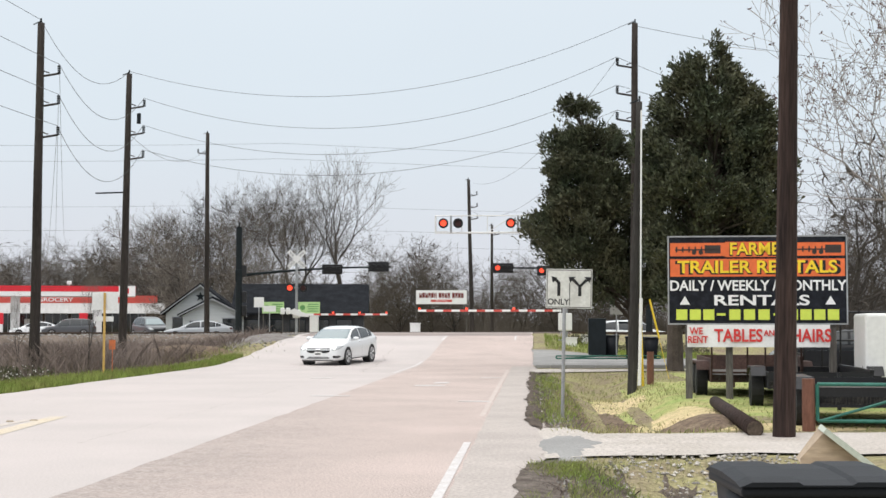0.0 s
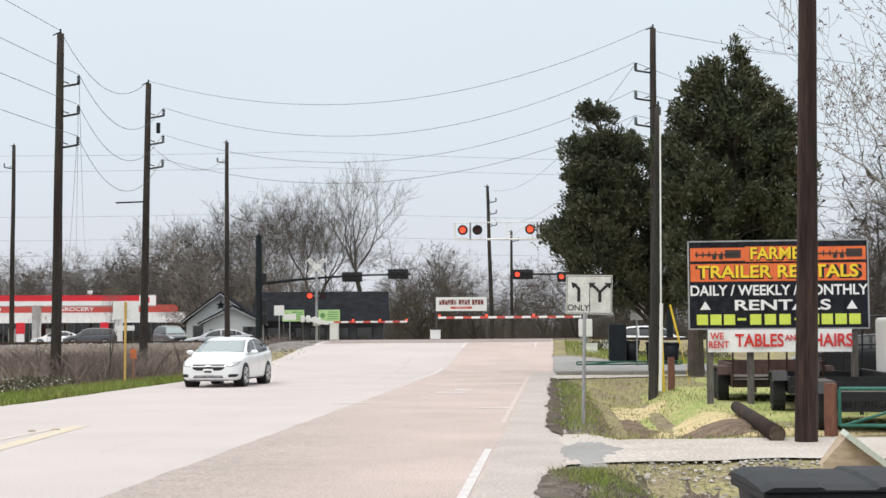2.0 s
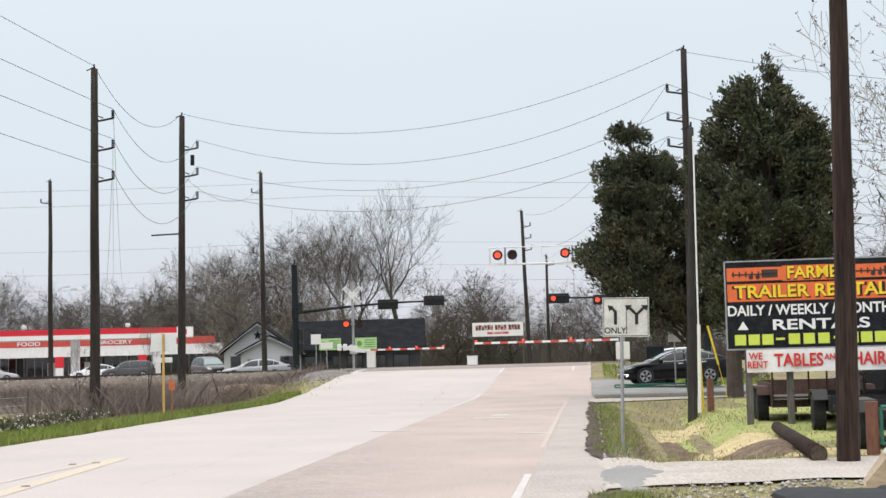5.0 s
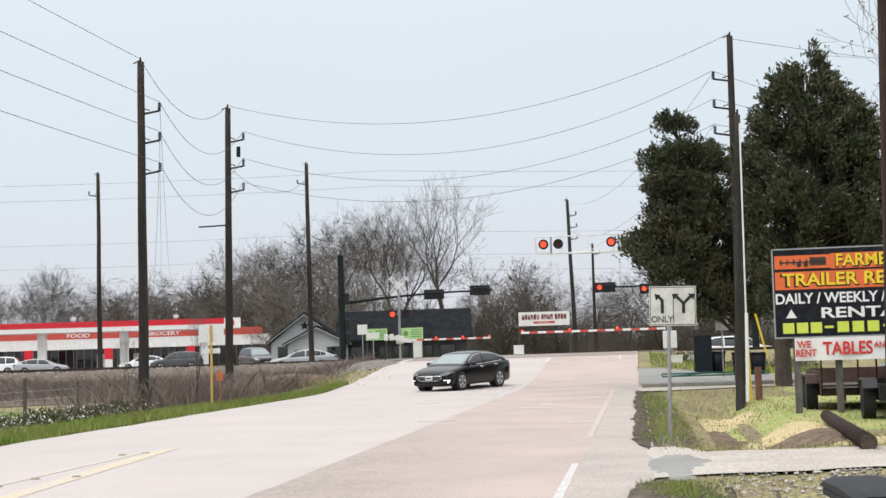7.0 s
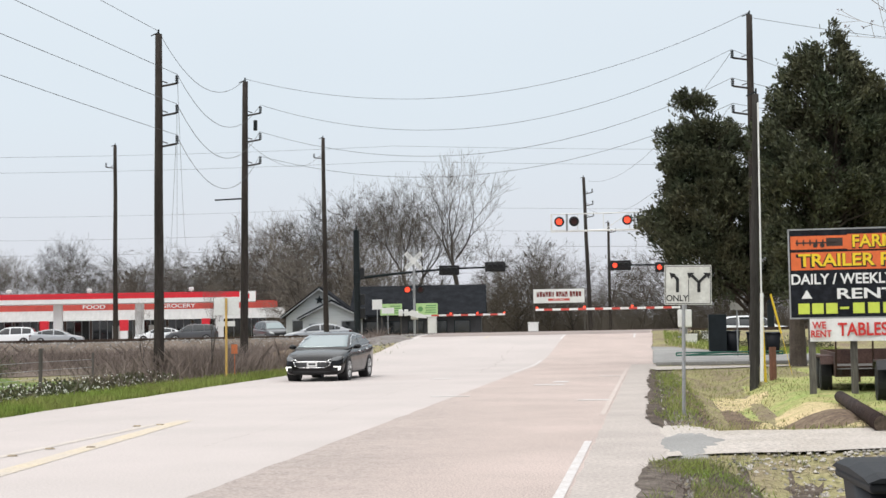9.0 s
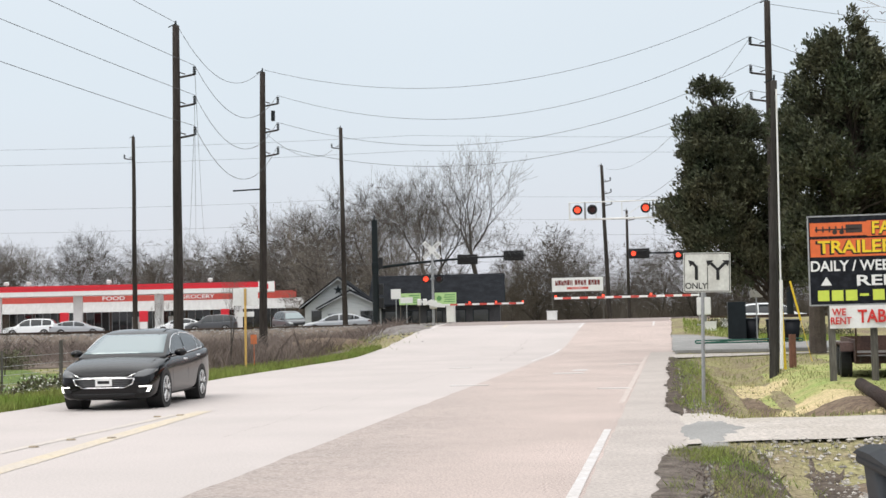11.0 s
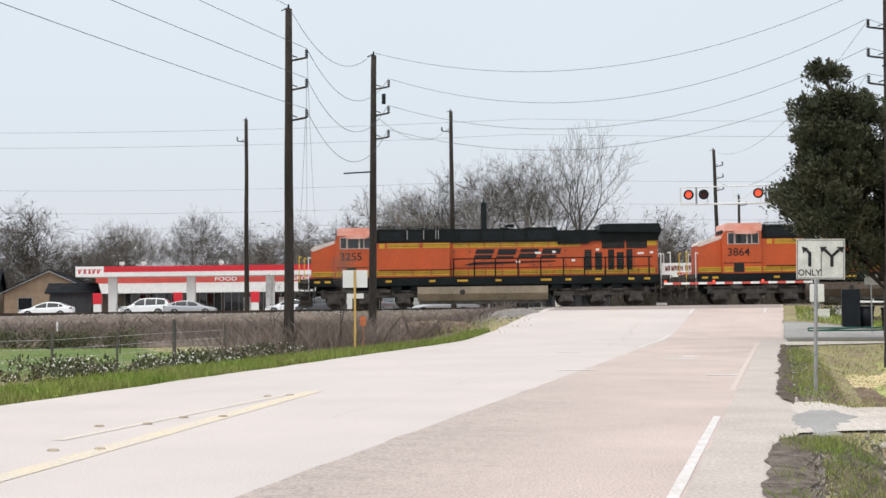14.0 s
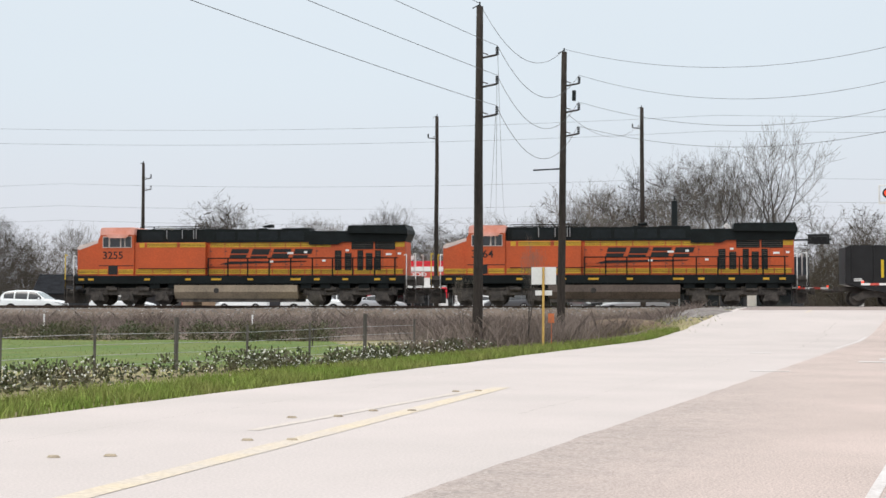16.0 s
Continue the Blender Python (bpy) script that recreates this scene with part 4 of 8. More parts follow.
        for s in (-1, 1):
            for g, z0, a0, z1, a1 in ((lo_g, 0.408, 0.42, 0.478, 0.575), (lo_g, 0.478, 0.575, 0.575, 0.61), (up_g, 0.592, 0.47, 0.665, 0.64)):
                hug("chrome_bar", bt, ((z0 * kz, *sorted((s * (a0 - 0.012) * hh, s * (a0 + 0.012) * hh))), (z1 * kz, *sorted((s * (a1 - 0.012) * hh, s * (a1 + 0.012) * hh)))), "front", M["chrome"], g, 0.016, steps=3)
        for z in (0.45, 0.487, 0.524):
            hug("grille_slat", bt, ((z * kz, -0.50 * hh, 0.50 * hh), ((z + 0.010) * kz, -0.50 * hh, 0.50 * hh)), "front", M["headlamp_dark"], lo_g, 0.012, steps=2)
        hug("badge", bt, ((0.572 * kz, -0.07, 0.07), (0.600 * kz, -0.07, 0.07)), "front", M["chrome"], car, 0.026, steps=2)
        hug("lower_intake", bt, ((0.235 * kz, -0.60 * hh, 0.60 * hh), (0.30 * kz, -0.66 * hh, 0.66 * hh)), "front", trim_, car, 0.005)
        plate_z = 0.44
    else:
        up_g = hug("upper_grille", bt, ((0.490 * kz, -0.38 * hh, 0.38 * hh), (0.530 * kz, -0.50 * hh, 0.50 * hh), (0.595 * kz, -0.55 * hh, 0.55 * hh)), "front", trim_, car, 0.006)
        hug("grille_slot", bt, ((0.632 * kz, -0.52 * hh, 0.52 * hh), (0.668 * kz, -0.54 * hh, 0.54 * hh)), "front", trim_, car, 0.006)
        if not group:
            hug("badge", bt, ((0.600 * kz, -0.085, 0.085), (0.640 * kz, -0.085, 0.085)), "front", M["chrome"], car, 0.020, steps=2)
        li = hug("lower_intake", bt, ((0.275 * kz, -0.52 * hh, 0.52 * hh), (0.345 * kz, -0.46 * hh, 0.46 * hh)), "front", trim_, car, 0.006)
        if not group:
            hug("intake_bar", bt, ((0.305 * kz, -0.46 * hh, 0.46 * hh), (0.317 * kz, -0.46 * hh, 0.46 * hh)), "front", paint, li, 0.012, steps=2)
            hug("chin_strip", bt, ((0.205 * kz, -0.85 * hh, 0.85 * hh), (0.222 * kz, -0.85 * hh, 0.85 * hh)), "front", trim_, car, 0.006, steps=2)
        plate_z = 0.385
    bm = B()
    px = bt.ray_cast(Vector((9, 0, (plate_z + 0.06) * kz)), Vector((-1, 0, 0)))[0].x
    box(bm, px - 0.03, -0.155, plate_z * kz, px + 0.022, 0.155, plate_z * kz + 0.155, bevel=0.005)
    plate = part("registration_plate", bm, M["white_paint"], car)
    bm = B()
    box(bm, px + 0.020, -0.11, plate_z * kz + 0.045, px + 0.026, 0.11, plate_z * kz + 0.10)
    part("plate_bar", bm, M["lettering_black"], plate)
    for s in (-1, 1):
        sp = lambda a, b: (s * a * hh, s * b * hh)
        z = (0.605, 0.640, 0.690, 0.735) if chrome else (0.595, 0.630, 0.690, 0.755)
        a_in = (0.60, 0.63, 0.66, 0.80) if chrome else (0.59, 0.60, 0.64, 0.80)
        a_out = (0.80, 0.90, 0.945, 0.95) if chrome else (0.80, 0.89, 0.94, 0.955)
        hug("headlamp", bt, tuple((zz * kz, *sp(a, b)) for zz, a, b in zip(z, a_in, a_out)), "front", M["headlamp_dark"] if chrome else M["headlamp"], car, 0.007, "smoked headlamp" if chrome else "clear headlamp")
        if lit:
            hug("lamp_beam", bt, ((0.63 * kz, *sp(0.66, 0.76)), (0.70 * kz, *sp(0.68, 0.78))), "front", M["lamp_on"], car, 0.012, "lit lamp behind the lens", 3)
        rec = hug("fog_lamp_recess", bt, ((0.300 * kz, *sp(0.68, 0.88)), (0.345 * kz, *sp(0.66, 0.93)), (0.385 * kz, *sp(0.70, 0.925))), "front", trim_, car, 0.006)
        if chrome:
            hug("running_lamp", bt, ((0.415 * kz, *sp(0.70, 0.90)), (0.437 * kz, *sp(0.70, 0.91))), "front", M["lamp_on"], rec, 0.014, "lit running lamp", 2)
            hug("running_lamp", bt, ((0.325 * kz, *sp(0.82, 0.87)), (0.415 * kz, *sp(0.865, 0.905))), "front", M["lamp_on"], rec, 0.014, "lit running lamp", 3)
        hug("tail_lamp", bt, (((belts[8][1] - 0.20) * kz, *sp(0.58, 0.90)), ((belts[8][1] - 0.07) * kz, *sp(0.62, 0.90))), "rear", M["red_off"], car, 0.007)
    # wheels
    r = 0.335 if shape == "sedan" else 0.36
    wheels = []
    for wx in (f - 0.92, f - 0.92 - wb):
        for s in (-1, 1):
            # solid black disc stands in for the shaded hollow of the wheel arch
            bm = B()
            rod(bm, (wx, s * (h - 0.30), r), (wx, s * (h + 0.003), r), r + 0.040, seg=32)
            part("wheel_arch", bm, M["trim"], car)
            w = thing("wheel")
            w.parent = car
            w.location = (wx, s * (h - 0.105), r)
            bm = B()
            prof = [(-0.10, 0.80), (-0.10, 0.95), (-0.07, 1.0), (0.07, 1.0), (0.10, 0.96), (0.112, 0.86), (0.108, 0.72), (0.05, 0.66)]
            rings = [[bm.verts.new((r * q * math.cos(a), s * y, r * q * math.sin(a))) for a in np.linspace(0, math.tau, 28, endpoint=False)] for y, q in prof]
            for a, b in zip(rings, rings[1:]):
                for i in range(28):
                    bm.faces.new((a[i], a[(i + 1) % 28], b[(i + 1) % 28], b[i]))
            part("tyre", bm, M["tyre"], w, smooth=True)
            bm = B()
            yo = s * 0.098
            rod(bm, (0, s * 0.02, 0), (0, s * 0.04, 0), r * 0.70, seg=24)
            part("rim_well", bm, M["trim"], w)
            bm = B()
            rod(bm, (0, yo - s * 0.03, 0), (0, yo + s * 0.006, 0), 0.06, 0.05, seg=12)
            for k in range(5):
                for off in (-0.16, 0.16):
                    an = k * math.tau / 5
                    rod(bm, (0.045 * math.cos(an), yo, 0.045 * math.sin(an)), (r * 0.68 * math.cos(an + off), yo, r * 0.68 * math.sin(an + off)), 0.026, 0.030, seg=6)
            for k in range(24):
                a0, a1 = k * math.tau / 24, (k + 1) * math.tau / 24
                rod(bm, (r * 0.70 * math.cos(a0), yo, r * 0.70 * math.sin(a0)), (r * 0.70 * math.cos(a1), yo, r * 0.70 * math.sin(a1)), 0.020, seg=5)
            part("rim", bm, M["alloy"], w)
            wheels.append(w)
    return car, wheels, r


# ---- poles and overhead lines ----
def utility_pole(x, y, top, r=0.15, lean=0.0, arms=(), side=1, label="tall dark wooden utility pole with bracket arms", mat=None, name="utility_pole"):
    z0 = ground_z(x, y) - 0.1
    p = thing(name, pose(x, y, z0, 0, lean, 0), label, "utility pole", "utility poles")
    h = (top - z0)
    bm = B()
    n = 12
    rings = []
    for k in range(n + 1):
        u = k / n
        rr = r * (1.12 - 0.42 * u)
        cx, cy = 0.03 * noise.noise((x, y, u * 3)), 0.03 * noise.noise((y, x, u * 3))
        rings.append([bm.verts.new((cx + rr * math.cos(a), cy + rr * math.sin(a), h * u)) for a in np.linspace(0, math.tau, 10, endpoint=False)])
    for a, b in zip(rings, rings[1:]):
        for i in range(10):
            bm.faces.new((a[i], a[(i + 1) % 10], b[(i + 1) % 10], b[i]))
    bm.faces.new(rings[-1])
    part("shaft", bm, mat or M["pole_wood"], p, smooth=True)
    for za in arms:
        bm = B()
        rod(bm, (0, 0, za - z0 - 0.10), (side * 0.62, 0, za - z0), 0.035, seg=6)
        rod(bm, (0, 0, za - z0 + 0.12), (side * 0.30, 0, za - z0 + 0.02), 0.02, seg=5)
        arm = part("bracket_arm", bm, M["pole_wood"], p)
        bm = B()
        for k in range(4):
            rod(bm, (side * 0.62, 0, za - z0 + 0.07 * k), (side * 0.62, 0, za - z0 + 0.07 * k + 0.05), 0.065, 0.045, seg=8)
        part("insulator", bm, M["dark_steel"], arm)
    bm = B()
    rod(bm, (0, 0, h), (0, 0, h + 0.15), 0.03, seg=6)
    rod(bm, (-0.25, 0, h - 0.05), (0.0, 0, h + 0.06), 0.02, seg=5)
    part("top_pin", bm, M["dark_steel"], p)
    return p


pole_a = utility_pole(-15.85, 47.3, 11.3, 0.165, 0.4, (9.66, 8.69, 7.68))
pole_b = utility_pole(-15.75, 57.2, 11.3, 0.155, 0.9, (10.04, 9.0, 8.06))
bm = B()
rod(bm, (0.45, -0.1, 9.6), (0.45, -0.1, 10.0), 0.08, seg=8)
part("fuse_switch", bm, M["dark_steel"], pole_b)
bm = B()
rod(bm, (-1.2, 0, 6.9), (0, 0, 6.95), 0.03, seg=6)
part("side_arm", bm, M["dark_steel"], pole_b)
pole_d = utility_pole(3.55, 53.5, 12.3, 0.15, 0.5, (10.8, 9.8, 8.87), side=-1)
utility_pole(-21.3, 97.8, 14.2, 0.17, -0.2, (12.9,), side=-1, label="distant wooden utility pole with one short arm")
utility_pole(-34.4, 94.0, 13.7, 0.16, 0.3, (12.3,), side=-1, label="distant wooden utility pole with one short arm")
utility_pole(-4.55, 115.0, 12.7, 0.16, -1.6, (11.5, 10.6, 9.7), label="distant leaning utility pole with three arms")
utility_pole(-3.5, 130.0, 10.2, 0.14, 0, (9.4,), label="distant wooden utility pole with one short arm")
utility_pole(-56.8, 94.2, 11.3, 0.14, 0, (10.2, 9.4), label="distant wooden utility pole with two arms")
utility_pole(2.60, 40.3, 7.55, 0.115, 1.9, (), label="grey weathered service pole with a white conduit", mat=material("dull_grey_timber", (0.062, 0.058, 0.054), 0.95, 0.3, 2, 30, 0.6, stretch=(1, 1, 0.12), spec=0.1))
utility_pole(3.50, 21.4, 10.5, 0.145, 1.2, (), label="dark creosoted pole standing by the gravel drive", mat=M["pole_near"])
utility_pole(-16.6, 1.5, 11.8, 0.16, 0, (9.8, 8.8, 7.8))
bm = B()
rod(bm, (2.84, 40.15, 1.5), (2.90, 40.15, 7.3), 0.022, seg=6)
rod(bm, (2.80, 40.15, 0.0), (2.86, 40.15, 2.3), 0.045, seg=8)
tagged(part("service_conduit", bm, M["white_paint"]), "thin white conduit strapped to the grey service pole", "conduit")
bm = B()
rod(bm, (2.95, 40.9, -0.05), (2.90, 41.0, 2.15), 0.035, seg=8)
tagged(part("guy_guard", bm, M["yellow_paint"]), "yellow plastic guard on a guy wire by the pole", "guy guard")
bm = B()
rod(bm, (3.72, 44.9, 1.2), (3.45, 44.9, 2.35), 0.03, seg=8)
rod(bm, (4.0, 44.9, 0.0), (3.72, 44.9, 1.2), 0.008, seg=5)
tagged(part("guy_guard", bm, M["yellow_paint"]), "leaning yellow guard on a guy wire", "guy guard")


def cable(points, sag, r=0.008, label="dark overhead cable sagging between poles"):
    a, b = Vector(points[0]), Vector(points[1])
    n = 24
    pts = [a.lerp(b, k / n) - Vector((0, 0, sag * 4 * (k / n) * (1 - k / n))) for k in range(n + 1)]
    cu = bpy.data.curves.new("overhead_cable", "CURVE")
    cu.dimensions, cu.bevel_depth, cu.bevel_resolution = "3D", r, 1
    sp = cu.splines.new("POLY")
    sp.points.add(n)
    for q, v in zip(sp.points, pts):
        q.co = (*v, 1)
    tmp = bpy.data.objects.new("overhead_cable", cu)
    scene.collection.objects.link(tmp)
    me = bpy.data.meshes.new_from_object(tmp.evaluated_get(bpy.context.evaluated_depsgraph_get()))
    bpy.data.objects.remove(tmp)
    me.materials.clear()
    me.materials.append(M["wire"])
    return tagged(new("overhead_cable", me), label, "cable", "overhead cables")


A_ARMS = [(-15.77, 47.3, 11.4), (-15.15, 47.3, 9.95), (-15.17, 47.3, 8.98), (-15.2, 47.3, 7.97)]
B_ARMS = [(-15.57, 57.2, 11.4), (-14.97, 57.2, 10.35), (-15.0, 57.2, 9.3), (-15.02, 57.2, 8.35)]
D_ARMS = [(3.65, 53.5, 12.4), (3.0, 53.5, 11.1), (3.0, 53.5, 10.1), (3.0, 53.5, 9.2)]
Z_ARMS = [(-16.6, 1.5, 11.9), (-15.98, 1.5, 10.1), (-15.98, 1.5, 9.1), (-15.98, 1.5, 8.1)]
for k in range(4):
    cable((B_ARMS[k], D_ARMS[k]), (1.75, 1.8, 1.75, 1.6)[k])
    cable((A_ARMS[k], B_ARMS[k]), 1.15 + 0.12 * k, 0.009)
    cable((Z_ARMS[k], A_ARMS[k]), 0.22)
for k in range(1, 4):
    cable((A_ARMS[k], (-44 - k, 143, 10.5 - k * 0.6)), 2.0, 0.007)
    cable((D_ARMS[k], (16 + k, 66, 9.5)), 0.5, 0.008)
cable(((3.6, 53.4, 12.2), (30, 60, 11.0)), 0.8, 0.008)
cable(((3.0, 53.4, 11.0), (-4.5, 115, 12.4)), 1.4, 0.008)
cable(((3.0, 53.4, 9.2), (-4.5, 115, 10.2)), 1.6, 0.008)
cable(((-15.6, 57.2, 9.0), (-21.4, 97.8, 13.2)), 1.0, 0.008)
for z, dd in ((13.3, -9.5), (12.3, -9.5), (11.0, -30), (9.2, -30), (8.0, -30), (5.2, -12), (4.4, -12)):
    p0, p1, p2, p3 = (track_pose(s, dd, z).translation for s in (-110, -48, 4, 70))
    for a, b in ((p0, p1), (p1, p2), (p2, p3)):
        cable((a, b), 0.5, 0.008)


# ---- the level crossing's signals ----
def crossbuck(parent, x, z, y=-0.10, f=1.0):
    for an in (45, -45):
        bm = B()
        box(bm, -0.61, -0.012, -0.115, 0.61, 0.012, 0.115, pose(x, y - 0.01 * (an > 0), z) @ Matrix.Rotation(radians(an), 4, "Y") @ Matrix.Scale(f, 4))
        bl = part("crossbuck_blade", bm, M["white_paint"], parent, "white crossing blade with black letters")
        for txt, dx in (("RAIL", -0.36), ("ROAD", 0.36)) if an > 0 else (("CROS", -0.36), ("SING", 0.36)):
            words("lettering", txt, 0.17, M["lettering_black"], bl, pose(x, y - 0.026 - 0.01 * (an > 0), z) @ Matrix.Rotation(radians(an), 4, "Y") @ Matrix.Scale(f, 4) @ pose(dx, 0, 0), 0.85)


def flasher(parent, x, z, lit, y=-0.22):
    bm = B()
    rod(bm, (x, y, z), (x, y + 0.05, z), 0.26, seg=20)
    rod(bm, (x, y + 0.05, z), (x, y + 0.22, z), 0.16, 0.10, seg=14)
    for k in range(9):
        a0, a1 = math.pi * k / 9, math.pi * (k + 1) / 9
        c0, c1, s0, s1 = 0.17 * math.cos(a0), 0.17 * math.cos(a1), 0.17 * math.sin(a0), 0.17 * math.sin(a1)
        vs = [bm.verts.new(v) for v in ((x + c0, y - 0.26, z + s0), (x + c1, y - 0.26, z + s1), (x + c1, y, z + s1), (x + c0, y, z + s0))]
        bm.faces.new(vs)
    f = part("flasher_hood", bm, M["black_paint"], parent, "round black hooded signal lamp")
    bm = B()
    rod(bm, (x, y - 0.03, z), (x, y - 0.005, z), 0.155, seg=18)
    part("lens", bm, M["red_lit"] if lit else M["red_off"], f, "lit red lens" if lit else "dark lens")


def gate_arm(parent, x0, x1, z, y=-0.3):
    n = int(abs(x1 - x0) / 0.42)
    for k in range(n):
        bm = B()
        a, b = x0 + (x1 - x0) * k / n, x0 + (x1 - x0) * (k + 1) / n
        box(bm, a, y - 0.03, z - 0.055, b, y + 0.03, z + 0.055)
        part("gate_stripe", bm, M["white_paint"] if k % 2 == 0 else M["red_faded"], parent)
    for u in (0.33, 0.66, 0.99):
        bm = B()
        rod(bm, (x0 + (x1 - x0) * u, y, z + 0.055), (x0 + (x1 - x0) * u, y, z + 0.15), 0.055, seg=10)
        part("gate_lamp", bm, M["red_lit"], parent, "small red lamp on the arm")


# far-side crossing post by the oncoming lanes
zg = ground_z(-14.3, 90.9)
xl = thing("crossing_signal", pose(-14.3, 90.9, zg, 0, 0, 6), "crossing signal with white crossbuck, red flashers and lowered gate", "crossing signal", "crossing signals")
bm = B()
rod(bm, (0, 0, 0), (0, 0, 6.4 - zg), 0.075, seg=12)
box(bm, -0.2, -0.2, 0, 0.2, 0.2, 0.12)
part("mast", bm, M["steel"], xl)
crossbuck(xl, 0, 5.57 - zg, -0.10, 1.15)
flasher(xl, -0.4, 3.82 - zg, True), flasher(xl, 0.4, 3.82 - zg, False)
bm = B()
rod(bm, (-0.4, 0, 3.82 - zg), (0.4, 0, 3.82 - zg), 0.03, seg=8)
box(bm, -0.10, -0.02, 4.15 - zg, 0.26, 0.02, 4.35 - zg)
part("crossarm", bm, M["steel"], xl)
bm = B()
prism(bm, [(-0.45, 2.42 - zg), (-0.1, 2.58 - zg), (0.25, 2.40 - zg), (0.75, 2.22 - zg), (0.75, 2.06 - zg), (0.15, 2.10 - zg), (-0.4, 2.28 - zg)], -0.4, -0.28)
box(bm, -0.22, -0.27, 2.0 - zg, 0.22, 0.2, 2.5 - zg, bevel=0.06)
for q in (-0.95, -0.62):
    box(bm, q, -0.42, 2.22 - zg, q + 0.26, -0.24, 2.62 - zg, bevel=0.05)
rod(bm, (-0.8, -0.33, 2.45 - zg), (0.1, -0.33, 2.4 - zg), 0.05, seg=8)
part("gate_mechanism", bm, M["white_metal"], xl, "white gate mechanism and counterweight")
gate_arm(xl, 0.6, 5.5, 2.22 - zg)

# cantilever over the near lane
zg = ground_z(1.7, 78.0)
xr = thing("cantilever_signal", pose(1.66, 78.0, zg, 0, 0, 0), "galvanised cantilever crossing signal with red flashers and lowered gate", "crossing signal", "crossing signals")
bm = B()
rod(bm, (0, 0, 0), (0, 0, 7.3 - zg), 0.14, 0.11, seg=14)
box(bm, -0.35, -0.35, 0, 0.35, 0.35, 0.15)
part("mast", bm, M["steel"], xr)
bm = B()
za, zc = 6.36 - zg, 7.24 - zg
rod(bm, (0, 0, za), (-6.7, 0, za), 0.05, seg=8)
rod(bm, (0, 0, zc), (-6.7, 0, zc), 0.03, seg=8)
for u in np.arange(0, 6.8, 1.33):
    rod(bm, (-u, 0, za), (-u, 0, zc), 0.022, seg=6)
rod(bm, (-6.7, 0, za), (-6.7, 0, zc), 0.03, seg=6)
rod(bm, (-2.66, 0, zc), (-4.0, 0, za), 0.018, seg=6)
box(bm, -6.72, -0.05, za - 0.05, -6.0, 0.05, za + 0.07)
part("cantilever_arm", bm, M["white_metal"], xr)
for u, lit in ((-6.26, True), (-5.5, False), (-2.78, True), (-2.05, False)):
    flasher(xr, u, 6.84 - zg, lit)
for u in (-5.88, -2.4):
    bm = B()
    rod(bm, (u, -0.05, za), (u, -0.05, zc), 0.05, seg=8)
    part("lamp_bracket", bm, M["steel"], xr)
crossbuck(xr, -0.13, 4.77 - zg, -0.2)
flasher(xr, -0.45, 3.6 - zg, True), flasher(xr, 0.3, 3.6 - zg, False)
gate_arm(xr, -0.2, -7.57, 2.32 - zg)
bm = B()
box(bm, -0.35, -0.45, 0.6, 0.35, 0.0, 1.5, bevel=0.05)
part("gate_mechanism", bm, M["white_metal"], xr, "white gate mechanism")
for x, y, w, h in ((3.0, 80.5, 0.9, 0.6), (1.9, 75.0, 0.55, 0.45), (-7.2, 92.5, 0.6, 0.6), (-13.6, 93.5, 0.5, 1.2)):
    bm = B()
    zb = ground_z(x, y)
    box(bm, x - w / 2, y - 0.25, zb - 0.05, x + w / 2, y + 0.25, zb + h, bevel=0.02)
    box(bm, x - w / 2 - 0.03, y - 0.28, zb + h - 0.04, x + w / 2 + 0.03, y + 0.28, zb + h + 0.01)
    tagged(part("signal_box", bm, M["white_metal"]), "small pale equipment box beside the rails", "equipment box", "equipment boxes")


# ---- traffic signals beyond the rails ----
def signal_head(parent, x, z, n, lit, mats, horizontal=True):
    w = 0.36 * n
    bm = B()
    box(bm, x - w / 2 - 0.12, -0.06, z - 0.32, x + w / 2 + 0.12, 0.0, z + 0.32, bevel=0.03)
    box(bm, x - w / 2, -0.20, z - 0.18, x + w / 2, -0.05, z + 0.18, bevel=0.03)
    hd = part("signal_head", bm, M["black_paint"], parent, "black horizontal traffic signal head")
    for k in range(n):
        cx = x - w / 2 + 0.18 + 0.36 * k
        bm = B()
        rod(bm, (cx, -0.23, z), (cx, -0.195, z), 0.15, seg=16)
        part("lens", bm, mats if k == lit else M["black_paint"], hd)
        bm = B()
        for q in range(8):
            a0, a1 = math.pi * q / 8, math.pi * (q + 1) / 8
            vs = [bm.verts.new(v) for v in ((cx + 0.165 * math.cos(a0), -0.42, z + 0.165 * math.sin(a0)), (cx + 0.165 * math.cos(a1), -0.42, z + 0.165 * math.sin(a1)),
                                            (cx + 0.165 * math.cos(a1), -0.2, z + 0.165 * math.sin(a1)), (cx + 0.165 * math.cos(a0), -0.2, z + 0.165 * math.sin(a0)))]
            bm.faces.new(vs)
        part("visor", bm, M["black_paint"], hd)


